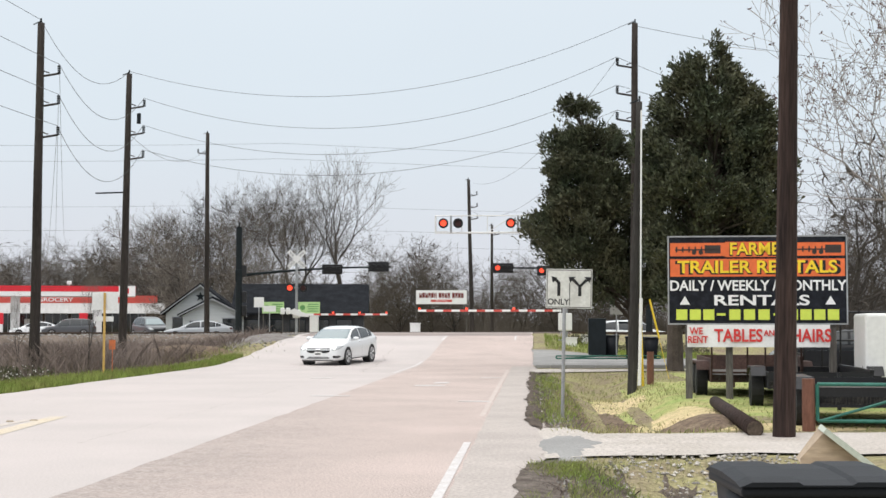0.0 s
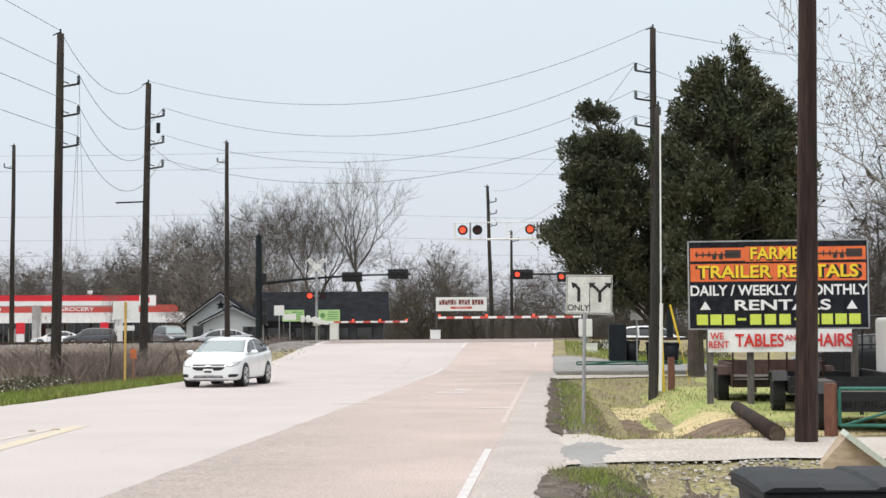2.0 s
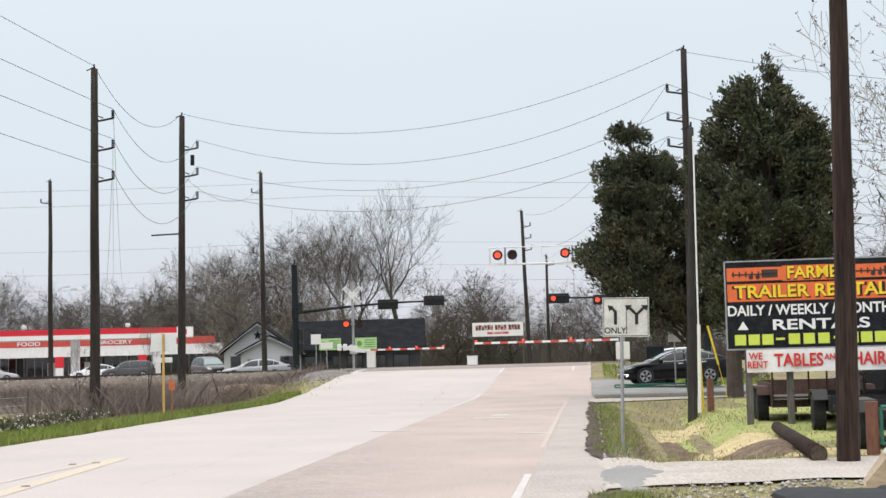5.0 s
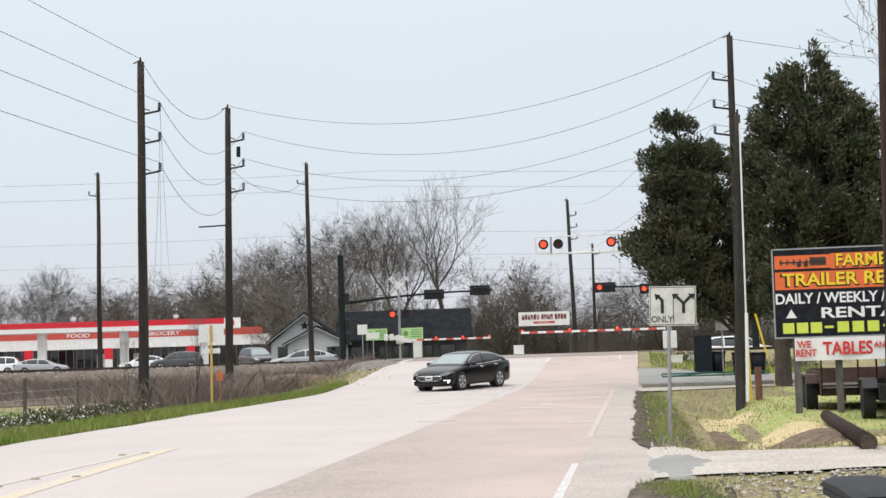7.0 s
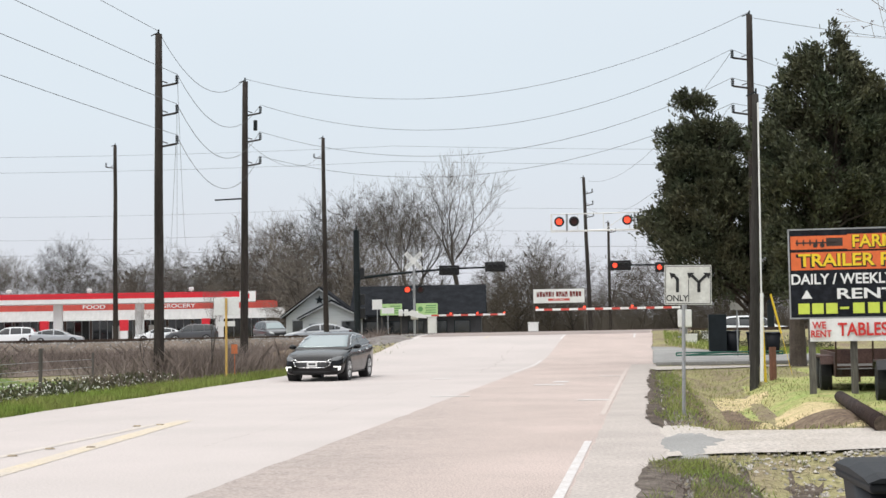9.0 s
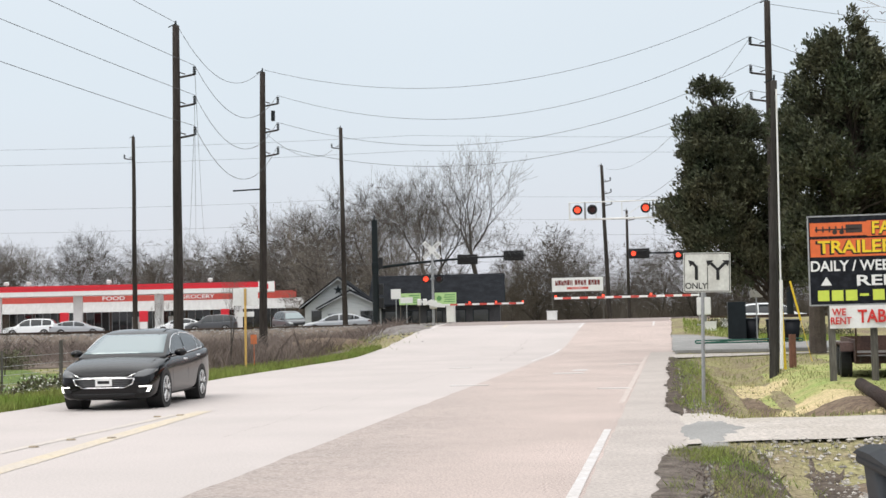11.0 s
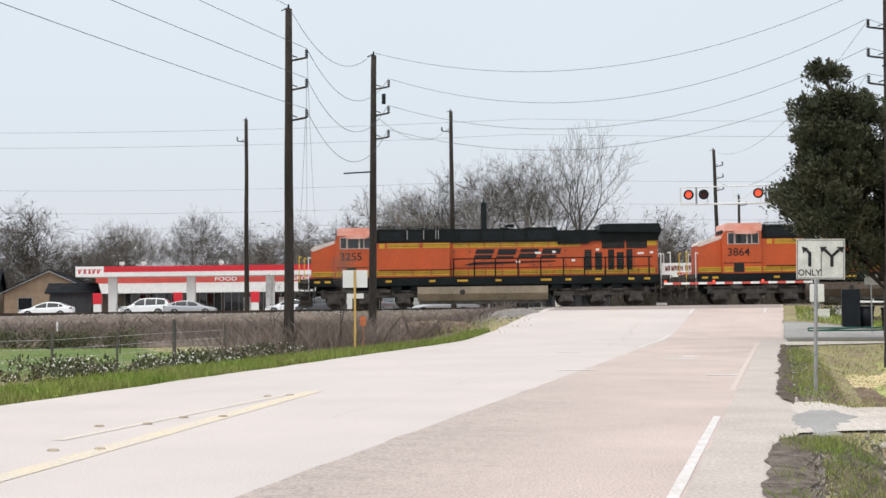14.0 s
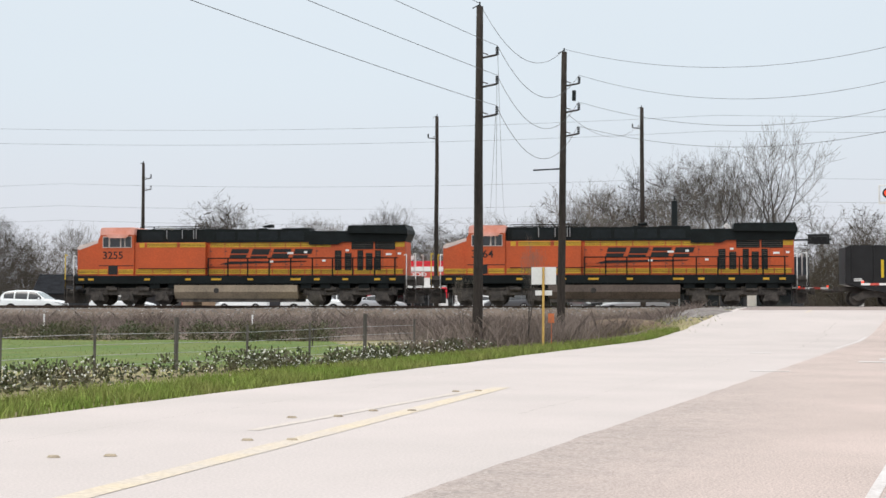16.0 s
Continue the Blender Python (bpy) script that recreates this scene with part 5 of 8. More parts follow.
def mast_arm(name, x, y, top, arm_from, arm_to, heads, rz, label):
    zg = ground_z(x, y)
    p = thing(name, pose(x, y, zg, 0, 0, rz), label, "traffic signal", "traffic signals")
    bm = B()
    rod(bm, (0, 0, 0), (0, 0, top - zg), 0.23, 0.20, seg=14)
    rod(bm, (0, 0, top - zg), (0, 0, top - zg + 0.3), 0.05, seg=8)
    box(bm, -0.22, -0.22, arm_from - zg - 0.35, 0.22, 0.22, arm_from - zg + 0.4, bevel=0.03)
    part("mast", bm, M["dark_steel"], p, "dark steel signal mast")
    bm = B()
    s = 1 if arm_to[0] > 0 else -1
    pts = [(0, arm_from - zg)] + [(arm_to[0] * u, arm_from - zg + (arm_to[1] - arm_from) * (1 - (1 - u) ** 2)) for u in (0.1, 0.25, 0.45, 0.7, 1.0)]
    for k, (a, b) in enumerate(zip(pts, pts[1:])):
        rod(bm, (a[0], 0, a[1]), (b[0], 0, b[1]), 0.11 - 0.012 * k, 0.098 - 0.012 * k, seg=10)
    part("arm", bm, M["dark_steel"], p, "long curved steel arm")
    for hx, hz, lit, mt in heads:
        signal_head(p, hx, hz - zg, 3, lit, mt)
    return p


ml = mast_arm("mast_arm_signal", -18.9, 96.3, 7.9, 4.75, (9.8, 5.35), ((6.0, 5.18, 9, None), (9.0, 5.36, 9, None)), 8, "dark steel mast arm with two black signal heads seen from behind")
for z, s in ((3.5, 1), (2.6, 1), (5.2, 1)):
    signal_head_bm = B()
    box(signal_head_bm, 0.2, -0.15, z - 0.9, 0.5, 0.15, z - 0.2, bevel=0.03)
    part("side_head", signal_head_bm, M["black_paint"], ml)
mast_arm("mast_arm_signal", 7.5, 98.0, 7.6, 4.9, (-10.2, 5.3), ((-9.4, 5.27, 0, M["red_lit"]), (-6.55, 5.1, 0, M["red_lit"])), 0, "dark steel mast arm with two black signal heads showing red")


# ---- signs ----
def post(bm, x, y, z0, z1, r=0.03):
    rod(bm, (x, y, z0), (x, y, z1), r, seg=8)


def arrow(name, parent, m, kind):
    bm = B()
    if kind == "left":
        box(bm, -0.02, -0.004, -0.19, 0.035, 0.004, 0.02)
        prism(bm, [(0.035, 0.0), (0.035, 0.05), (-0.05, 0.13), (-0.08, 0.10), (-0.02, 0.03), (-0.02, 0.0)], -0.004, 0.004)
        prism(bm, [(-0.13, 0.16), (-0.10, 0.04), (-0.02, 0.13)], -0.004, 0.004)
    else:
        box(bm, -0.028, -0.004, -0.19, 0.028, 0.004, 0.0)
        for s in (-1, 1):
            prism(bm, [(s * 0.028, -0.02), (-s * 0.015, 0.0), (s * 0.10, 0.12), (s * 0.14, 0.085)], -0.004, 0.004)
            prism(bm, [(s * 0.20, 0.15), (s * 0.075, 0.155), (s * 0.175, 0.045)], -0.004, 0.004)
    bmesh.ops.transform(bm, matrix=m, verts=bm.verts)
    return part(name, bm, M["lettering_black"], parent)


lane_sign = thing("lane_use_sign", pose(0.60, 27.0, ground_z(0.6, 27) - 0.05, 0, 1.2, -3), "white lane-use sign with black turn arrows on a steel post", "road sign")
zs = 2.24 - (ground_z(0.6, 27) - 0.05)
bm = B()
post(bm, -0.08, 0.03, 0, zs + 0.3, 0.032)
part("post", bm, M["steel"], lane_sign)
bm = B()
box(bm, -0.41, -0.006, zs - 0.35, 0.41, 0.006, zs + 0.35, bevel=0.002)
bmesh.ops.bevel(bm, geom=[e for e in bm.edges if abs(e.verts[0].co.y - e.verts[1].co.y) > 0.009], offset=0.04, segments=3, affect="EDGES")
pl = part("plate", bm, material("grimy_reflective_sheeting", (0.66, 0.67, 0.62), 0.5, 0.10, 3, 20, 0.03, tint=(0.50, 0.50, 0.46)), lane_sign, "grimy white plate with a black border")
bm = B()
for x0, z0, x1, z1 in ((-0.39, 0.325, 0.39, 0.335), (-0.39, -0.335, 0.39, -0.325), (-0.395, -0.33, -0.385, 0.33), (0.385, -0.33, 0.395, 0.33), (0.005, -0.30, 0.017, 0.10)):
    box(bm, x0, -0.010, zs + z0, x1, -0.005, zs + z1)
part("border", bm, M["lettering_black"], pl)
arrow("turn_arrow", pl, pose(-0.19, -0.009, zs + 0.06), "left")
arrow("fork_arrow", pl, pose(0.19, -0.009, zs + 0.06), "fork")
words("lettering", "ONLY", 0.15, M["lettering_black"], pl, pose(-0.19, -0.008, zs - 0.24), 0.95, bold=0.015)

bs = thing("roadside_sign", pose(-13.42, 46.7, ground_z(-13.4, 46.7), 0, 0.3, 0), "blank pale back of a road sign on a yellow wooden post", "road sign")
zb = ground_z(-13.4, 46.7)
bm = B()
box(bm, -0.035, -0.05, -0.1, 0.035, -0.01, 2.6 - zb, bevel=0.004)
part("post", bm, material("yellowed_timber", (0.62, 0.40, 0.12), 0.8, 0.15, 3, 25, 0.3, stretch=(1, 1, 0.2)), bs, "yellow wooden post")
for z0, z1, w in ((2.05, 2.61, 0.41), (1.70, 1.86, 0.28)):
    bm = B()
    box(bm, -w, 0.0, z0 - zb, w, 0.015, z1 - zb, bevel=0.003)
    part("plate", bm, M["white_metal"], bs)
bm = B()
box(bm, 0.08, -0.3, 0.85, 0.28, -0.28, 1.15)
rod(bm, (0.18, -0.27, 0), (0.18, -0.27, 0.9), 0.012, seg=6)
tagged(part("utility_marker", bm, material("orange_plastic", (0.55, 0.16, 0.06), 0.6, 0.1, 3, 20, 0.05)), "small orange marker plate on a stake", "marker").matrix_basis = pose(-13.4, 47.2, ground_z(-13.4, 47.2))

# banner over the far verge
bn = thing("hanging_banner", at(-3.46, 120, 0, 2), "white banner with jagged dark red lettering shapes", "banner")
bm = B()
box(bm, -2.02, -0.015, 3.23, 2.02, 0.015, 4.33)
sh = part("sheet", bm, M["white_paint"], bn)
bm = B()
random.seed(4)
x = -1.75
for wlen in (6, 4, 4):
    for k in range(wlen):
        for q in range(2):
            box(bm, x + q * 0.12, -0.022, 3.72 + random.uniform(-0.03, 0.03), x + q * 0.12 + 0.07, -0.013, 4.12 + random.uniform(-0.03, 0.03))
        box(bm, x, -0.022, random.choice((3.74, 3.9, 4.05)), x + 0.19, -0.013, random.choice((3.96, 4.1, 4.12)))
        x += 0.235
    x += 0.13
part("lettering_shapes", bm, material("dark_red_print", (0.22, 0.03, 0.025), 0.6, 0.1, 3, 20, 0), sh)
bm = B()
box(bm, -0.85, -0.020, 3.40, 0.85, -0.013, 3.58)
part("strip", bm, M["red_faded"], sh)
words("lettering", "EXIT ONLY", 0.15, M["lettering_white"], sh, pose(0, -0.022, 3.49), 1.2)
for x in (-2.0, 2.0):
    bm = B()
    rod(bm, (x, 0.06, 0), (x, 0.06, 4.4), 0.05, seg=8)
    part("post", bm, M["post_grey"], bn)

# pale green notice boards and small signs by the cross street
gb = material("pale_green_print", (0.42, 0.62, 0.28), 0.6, 0.1, 2, 12, 0.02)
for az, tint in ((-9.82, 0), (-8.47, 0)):
    g = thing("notice_board", at(az, 95, 0, 8), "pale green printed notice board on thin posts", "notice board", "notice boards")
    bm = B()
    box(bm, -0.68, -0.02, 2.30, 0.68, 0.02, 3.02)
    bd = part("board", bm, gb, g)
    bm = B()
    for k in range(4):
        box(bm, -0.1 + 0.05 * (k % 2), -0.026, 2.42 + k * 0.14, 0.6, -0.018, 2.48 + k * 0.14)
    rod(bm, (-0.4, -0.026, 2.66), (-0.4, -0.018, 2.66), 0.16, seg=12)
    part("print_bars", bm, material("green_print", (0.12, 0.30, 0.10), 0.6, 0.1, 2, 12, 0), bd)
    bm = B()
    for x in (-0.6, 0.6):
        rod(bm, (x, 0.04, 0.3), (x, 0.04, 3.0), 0.03, seg=6)
    part("posts", bm, M["post_grey"], g)
for az, z, w, h, d in ((-10.35, 2.95, 0.6, 0.6, 92), (-9.95, 2.55, 0.75, 0.35, 91), (1.05, 3.1, 0.5, 0.7, 84), (3.15, 2.2, 0.5, 0.4, 60)):
    g = thing("street_sign", at(az, d, 0, 4), "small pale rectangular sign plate on a thin post", "road sign", "small street signs")
    bm = B()
    box(bm, -w / 2, -0.01, z - h / 2, w / 2, 0.01, z + h / 2)
    part("plate", bm, M["white_metal"], g)
    bm = B()
    rod(bm, (0, 0.02, 0.2), (0, 0.02, z), 0.03, seg=6)
    part("post", bm, M["steel"], g)


# ---- billboard and its banner ----
bb = thing("billboard", pose(4.70, 32.0, 0, 0, 0, -3.5), "orange and black trailer rental billboard on grey timber posts", "billboard")
bm = B()
box(bm, -1.83, -0.03, 1.62, 1.83, 0.03, 3.45)
panel = part("panel", bm, material("dark_patterned_print", (0.008, 0.009, 0.013), 0.6, 0.3, 6, 14, 0.02, tint=(0.018, 0.02, 0.027), spec=0.15), bb, "black printed panel")
OR = material("orange_print", (0.76, 0.155, 0.045), 0.5, 0.08, 3, 14, 0.01)
YE = material("yellow_print", (0.85, 0.60, 0.03), 0.5, 0.05, 3, 14, 0)
for x0, x1, z0, z1 in ((-1.80, 1.80, 2.61, 2.98), (-1.80, -0.66, 3.04, 3.32), (0.75, 1.80, 3.04, 3.32), (-0.66, 0.75, 3.02, 3.34)):
    bm = B()
    box(bm, x0, -0.036, z0, x1, -0.028, z1)
    part("orange_band", bm, OR, panel)
for s, cx in ((1, -1.2), (1, 1.28)):
    bm = B()
    box(bm, cx - 0.5, -0.043, 3.16, cx + 0.42, -0.034, 3.19)
    box(bm, cx + 0.12, -0.043, 3.10, cx + 0.45, -0.034, 3.27)
    for k in range(5):
        box(bm, cx - 0.48 + k * 0.13, -0.043, 3.12, cx - 0.45 + k * 0.13, -0.034, 3.24)
    for k in range(2):
        rod(bm, (cx - 0.1 + 0.14 * k, -0.043, 3.12), (cx - 0.1 + 0.14 * k, -0.034, 3.12), 0.05, seg=10)
    part("trailer_picture", bm, material("dark_print", (0.05, 0.035, 0.03), 0.5, 0.1, 3, 14, 0), panel)
for txt, size, x, z, mt, st in (("FARMER", 0.35, 0.05, 3.18, YE, 0.98), ("TRAILER RENTALS", 0.36, 0, 2.80, YE, 1.13), ("DAILY / WEEKLY / MONTHLY", 0.30, 0.0, 2.41, M["lettering_white"], 0.93),
                                ("RENTALS", 0.30, 0.08, 2.10, M["lettering_white"], 1.62)):
    if mt is YE:
        ob = words("lettering_shadow", txt, size * 1.03, M["lettering_black"], panel, pose(x + 0.015, -0.039, z - 0.015), st, 0.002, bold=0.05)
    words("lettering", txt, size, mt, panel, pose(x, -0.046, z), st, 0.003, bold=0.022)
for x in (-1.5, 1.5):
    bm = B()
    prism(bm, [(x - 0.11, 2.02), (x + 0.11, 2.02), (x, 2.20)], -0.046, -0.034)
    part("triangle", bm, M["lettering_white"], panel)
LG = material("lime_print", (0.62, 0.72, 0.10), 0.5, 0.05, 3, 14, 0)
for x0 in (-1.68, -1.40, -1.12, -0.58, -0.28, 0.02, 0.60, 0.88, 1.16, 1.44):
    bm = B()
    box(bm, x0, -0.040, 1.70, x0 + 0.23, -0.032, 1.92)
    part("number_bar", bm, LG, panel)
for x0 in (-0.84, 0.33):
    bm = B()
    box(bm, x0, -0.040, 1.79, x0 + 0.18, -0.032, 1.84)
    part("number_bar", bm, LG, panel)
bm = B()
for x0, z0, x1, z1 in ((-1.84, 3.44, 1.84, 3.47), (-1.84, 1.60, 1.84, 1.63), (-1.855, 1.60, -1.825, 3.47), (1.825, 1.60, 1.855, 3.47)):
    box(bm, x0, -0.04, z0, x1, 0.04, z1)
part("rim", bm, M["steel"], bb)
for x in (-1.42, -0.58, 0.75, 1.55):
    bm = B()
    box(bm, x - 0.07, 0.04, -0.2, x + 0.07, 0.17, 3.2, bevel=0.01)
    part("post", bm, M["post_grey"], bb, "grey weathered timber post")
nb = thing("rental_banner", pose(4.70, 32.0, 0, 0, 0, -3.5), "white cloth banner with red lettering hung below the billboard", "banner")
bm = B()
n = 24
for k in range(n):
    xa, xb = -1.46 + 2.94 * k / n, -1.46 + 2.94 * (k + 1) / n
    wa, wb_ = 0.02 * math.sin(k * 0.9), 0.02 * math.sin((k + 1) * 0.9)
    vs = [bm.verts.new(v) for v in ((xa, -0.07 + wa, 1.13), (xb, -0.07 + wb_, 1.13), (xb, -0.06 + wb_ * 0.5, 1.60), (xa, -0.06 + wa * 0.5, 1.60))]
    bm.faces.new(vs)
    bk = [bm.verts.new(v.co + Vector((0, 0.006, 0))) for v in vs]
    bm.faces.new(bk[::-1])
cl = part("cloth", bm, M["white_paint"], nb, normals=False)
RP = material("red_print", (0.60, 0.035, 0.03), 0.5, 0.05, 3, 14, 0)
for txt, size, x, z, st in (("TABLES", 0.37, -0.40, 1.36, 0.82), ("CHAIRS", 0.37, 0.98, 1.36, 0.82), ("AND", 0.17, 0.29, 1.42, 0.9), ("WE", 0.20, -1.27, 1.46, 0.9), ("RENT", 0.20, -1.24, 1.28, 0.85)):
    words("lettering", txt, size, RP, cl, pose(x, -0.098, z), st, bold=0.022)


# ---- yard things on the near verge ----
def wheelie_bin(m, lid_open=False, label="dark grey wheeled refuse bin with a domed lid", cat="refuse bin"):
    b = thing("wheeled_bin", m, label, cat, "wheeled bins")
    DK = M["bin"]
    bm = B()
    lo = [(-0.26, -0.24), (0.26, -0.24), (0.26, 0.22), (-0.26, 0.22)]
    hi = [(-0.33, -0.36), (0.33, -0.36), (0.33, 0.34), (-0.33, 0.34)]
    a = [bm.verts.new((x, y, 0.05)) for x, y in lo]
    c = [bm.verts.new((x, y, 0.97)) for x, y in hi]
    bm.faces.new(a[::-1]), bm.faces.new(c)
    for i in range(4):
        bm.faces.new((a[i], a[(i + 1) % 4], c[(i + 1) % 4], c[i]))
    bmesh.ops.bevel(bm, geom=[e for e in bm.edges if abs(e.verts[0].co.z - e.verts[1].co.z) > 0.5], offset=0.06, segments=3, affect="EDGES")
    part("tub", bm, DK, b, smooth=True)
    bm = B()
    box(bm, -0.35, -0.385, 0.955, 0.35, 0.36, 1.0, bevel=0.015)
    part("rim", bm, DK, b)
    bm = B()
    prof = [(-0.40, 1.00), (-0.40, 1.02), (-0.30, 1.035), (0.0, 1.05), (0.28, 1.045), (0.37, 1.02), (0.37, 1.0)]
    rings = []
    for x in (-0.36, -0.31, -0.12, -0.10, 0.10, 0.12, 0.31, 0.36):
        drop = 0.022 if abs(x) > 0.33 else 0.012 if abs(x) == 0.10 else 0.0
        rings.append([bm.verts.new((x, y, max(1.0, z - drop))) for y, z in prof])
    for p, q in zip(rings, rings[1:]):
        for i in range(len(prof)):
            j = (i + 1) % len(prof)
            bm.faces.new((p[i], p[j], q[j], q[i]))
    bm.faces.new(rings[0]), bm.faces.new(rings[-1][::-1])
    part("lid", bm, DK, b, "ribbed domed lid")
    bm = B()
    rod(bm, (-0.28, 0.42, 0.98), (0.28, 0.42, 0.98), 0.016, seg=8)
    for x in (-0.28, 0.28):
        rod(bm, (x, 0.34, 0.96), (x, 0.42, 0.98), 0.016, seg=8)
    part("handle", bm, DK, b)
    for x in (-0.27, 0.27):
        bm = B()
        rod(bm, (x - 0.035, 0.26, 0.13), (x + 0.035, 0.26, 0.13), 0.13, seg=16)
        part("wheel", bm, M["tyre"], b)
    return b


M["bin"] = material("dark_grey_moulded_plastic", (0.012, 0.014, 0.018), 0.55, 0.15, 3, 60, 0.08, spec=0.2)
zb = ground_z(1.17, 6.65)
wheelie_bin(pose(1.17, 6.65, -0.06, 0, 0, 4))
M["board"] = material("weathered_board", (0.46, 0.36, 0.26), 0.85, 0.2, 4, 30, 0.3, stretch=(0.3, 1, 1), tint=(0.34, 0.26, 0.19))
db = thing("discarded_panel", pose(1.68, 8.85, 0, 0, 0, -6), "discarded wooden box panel leaning behind the bin", "panel")
bm = B()
prism(bm, [(-0.20, 0.0), (0.52, 0.0), (0.36, 0.70), (0.0, 0.99), (-0.14, 0.83)], 0.0, 0.03)
part("board", bm, M["board"], db)
bm = B()
prism(bm, [(-0.02, 0.985), (0.0, 1.01), (0.40, 0.70), (0.37, 0.68)], -0.10, 0.30)
part("edge_batten", bm, material("pale_green_edge", (0.50, 0.54, 0.46), 0.7, 0.1, 4, 30, 0.1), db, "pale edge strip")
bm = B()
prism(bm, [(-0.14, 0.80), (0.0, 0.99), (0.02, 0.97), (-0.12, 0.78)], 0.03, 0.4)
part("side_board", bm, M["board"], db)
bm = B()
log_a, log_b = Vector((3.12, 21.6, 0.13)), Vector((3.45, 29.0, 0.14))
bm.clear()
rod(bm, log_a, log_b, 0.125, 0.11, seg=16)
lg = part("cut_log", bm, M["pole_near"], smooth=True)
tagged(lg, "dark cut pole length lying on the grass", "log")
bm = B()
rod(bm, log_a - Vector((0, 0.012, 0)), log_a, 0.11, seg=16)
part("cut_end", bm, material("dark_end_grain", (0.10, 0.075, 0.055), 0.9, 0.3, 9, 40, 0.3), lg)


def utility_trailer(m, L, W, deck, wall, label, mesh_gate=True, mat=None, axles=2, fenders=True, axle_at=0.8):
    t = thing("utility_trailer", m, label, "trailer", "parked trailers")
    mat = mat or M["black_paint"]
    bm = B()
    box(bm, 0, -W / 2, deck - 0.12, L, W / 2, deck)
    part("deck", bm, M["post_grey"], t)
    bm = B()
    for y in (-W / 2, W / 2):
        box(bm, 0, y - 0.02, deck - 0.16, L, y + 0.02, deck + wall, bevel=0.005)
    box(bm, L - 0.03, -W / 2, deck - 0.1, L, W / 2, deck + wall)
    box(bm, 0.0, -W / 2, deck - 0.16, 0.03, W / 2, deck + (wall if not mesh_gate else 0.0))
    part("side_panel", bm, mat, t)
    for x in np.arange(0.05, L, 0.9):
        bm = B()
        box(bm, x, -W / 2 - 0.05, deck - 0.16, x + 0.05, -W / 2 - 0.02, deck + wall + 0.02)
        part("stake", bm, mat, t)
    bm = B()
    box(bm, -0.02, -W / 2 - 0.05, deck + wall, L, -W / 2 + 0.03, deck + wall + 0.05)
    part("top_rail", bm, mat, t)
    cx = axle_at
    for k in range(axles):
        for s in (-1, 1):
            x = cx + 0.88 * k
            bm = B()
            rod(bm, (x, s * (W / 2 + 0.05), 0.36), (x, s * (W / 2 + 0.28), 0.36), 0.36, seg=20)
            wh = part("wheel", bm, M["tyre"], t)
            bm = B()
            rod(bm, (x, s * (W / 2 + 0.27), 0.36), (x, s * (W / 2 + 0.29), 0.36), 0.19, seg=14)
            part("rim", bm, M["dark_steel"], wh)
    if fenders:
        for s in (-1, 1):
            bm = B()
            y0, y1 = s * (W / 2 + 0.02), s * (W / 2 + 0.30)
            prism(bm, [(cx - 0.5, 0.62), (cx - 0.3, 0.80), (cx + 0.88 * (axles - 1) + 0.3, 0.80), (cx + 0.88 * (axles - 1) + 0.5, 0.62), (cx + 0.88 * (axles - 1) + 0.3, 0.76), (cx - 0.3, 0.76)], y0, y1)
            part("fender", bm, mat, t)
    if mesh_gate:
        bm = B()
        for y in np.linspace(-W / 2, W / 2, 6):
            rod(bm, (0, y, deck), (-0.1, y, deck + 1.35), 0.022, seg=6)
        for z in (0.05, 0.7, 1.33):
            rod(bm, (-0.05 * z, -W / 2, deck + z), (-0.05 * z, W / 2, deck + z), 0.022, seg=6)
        part("ramp_gate", bm, mat, t, "open steel ramp gate standing upright")
    bm = B()
    rod(bm, (L, -W / 2 + 0.1, deck - 0.1), (L + 1.1, 0, deck - 0.1), 0.05, seg=8)
    rod(bm, (L, W / 2 - 0.1, deck - 0.1), (L + 1.1, 0, deck - 0.1), 0.05, seg=8)
    rod(bm, (L + 0.9, 0, 0), (L + 0.9, 0, deck + 0.2), 0.04, seg=8)
    part("tongue", bm, mat, t)
    return t


utility_trailer(pose(4.80, 32.9, 0, 0, 0, 88), 4.2, 1.9, 0.52, 0.35, "rusty open utility trailer with an upright ramp gate", mat=material("rusty_brown_steel", (0.09, 0.05, 0.04), 0.8, 0.3, 3, 25, 0.2))
utility_trailer(pose(7.05, 34.2, 0, 0, 0, 86), 4.4, 2.0, 0.55, 0.40, "dark open utility trailer with an upright ramp gate")
utility_trailer(pose(5.42, 29.0, 0, 0, 0, 87), 4.0, 1.9, 0.54, 0.16, "black open trailer with low steel sides", mesh_gate=False, axles=1)
utility_trailer(pose(5.28, 22.95, 0, 0, 0, 86), 4.6, 2.0, 0.52, 0.14, "low black flatbed trailer with twin wheels", mesh_gate=False)
bm = B()
box(bm, 4.9, 23.55, 0.52, 5.5, 23.57, 0.58)
wt = thing("cargo_trailer", pose(6.40, 29.6, 0, 0, 0, -6), "white enclosed cargo trailer parked on the grass", "trailer", "parked trailers")
bm.clear()
box(bm, 0, 0, 0.45, 4.5, 2.1, 1.82, bevel=0.06)
part("body", bm, M["white_metal"], wt)
bm = B()
box(bm, 0.0, -0.01, 0.40, 4.5, 0.02, 0.5)
part("skirt", bm, M["steel"], wt)
for x in (1.6, 2.5):
    bm = B()
    rod(bm, (x, -0.12, 0.34), (x, 0.1, 0.34), 0.34, seg=18)
    part("wheel", bm, M["tyre"], wt)
GG = material("green_painted_steel", (0.03, 0.16, 0.12), 0.5, 0.15, 3, 25, 0.05)


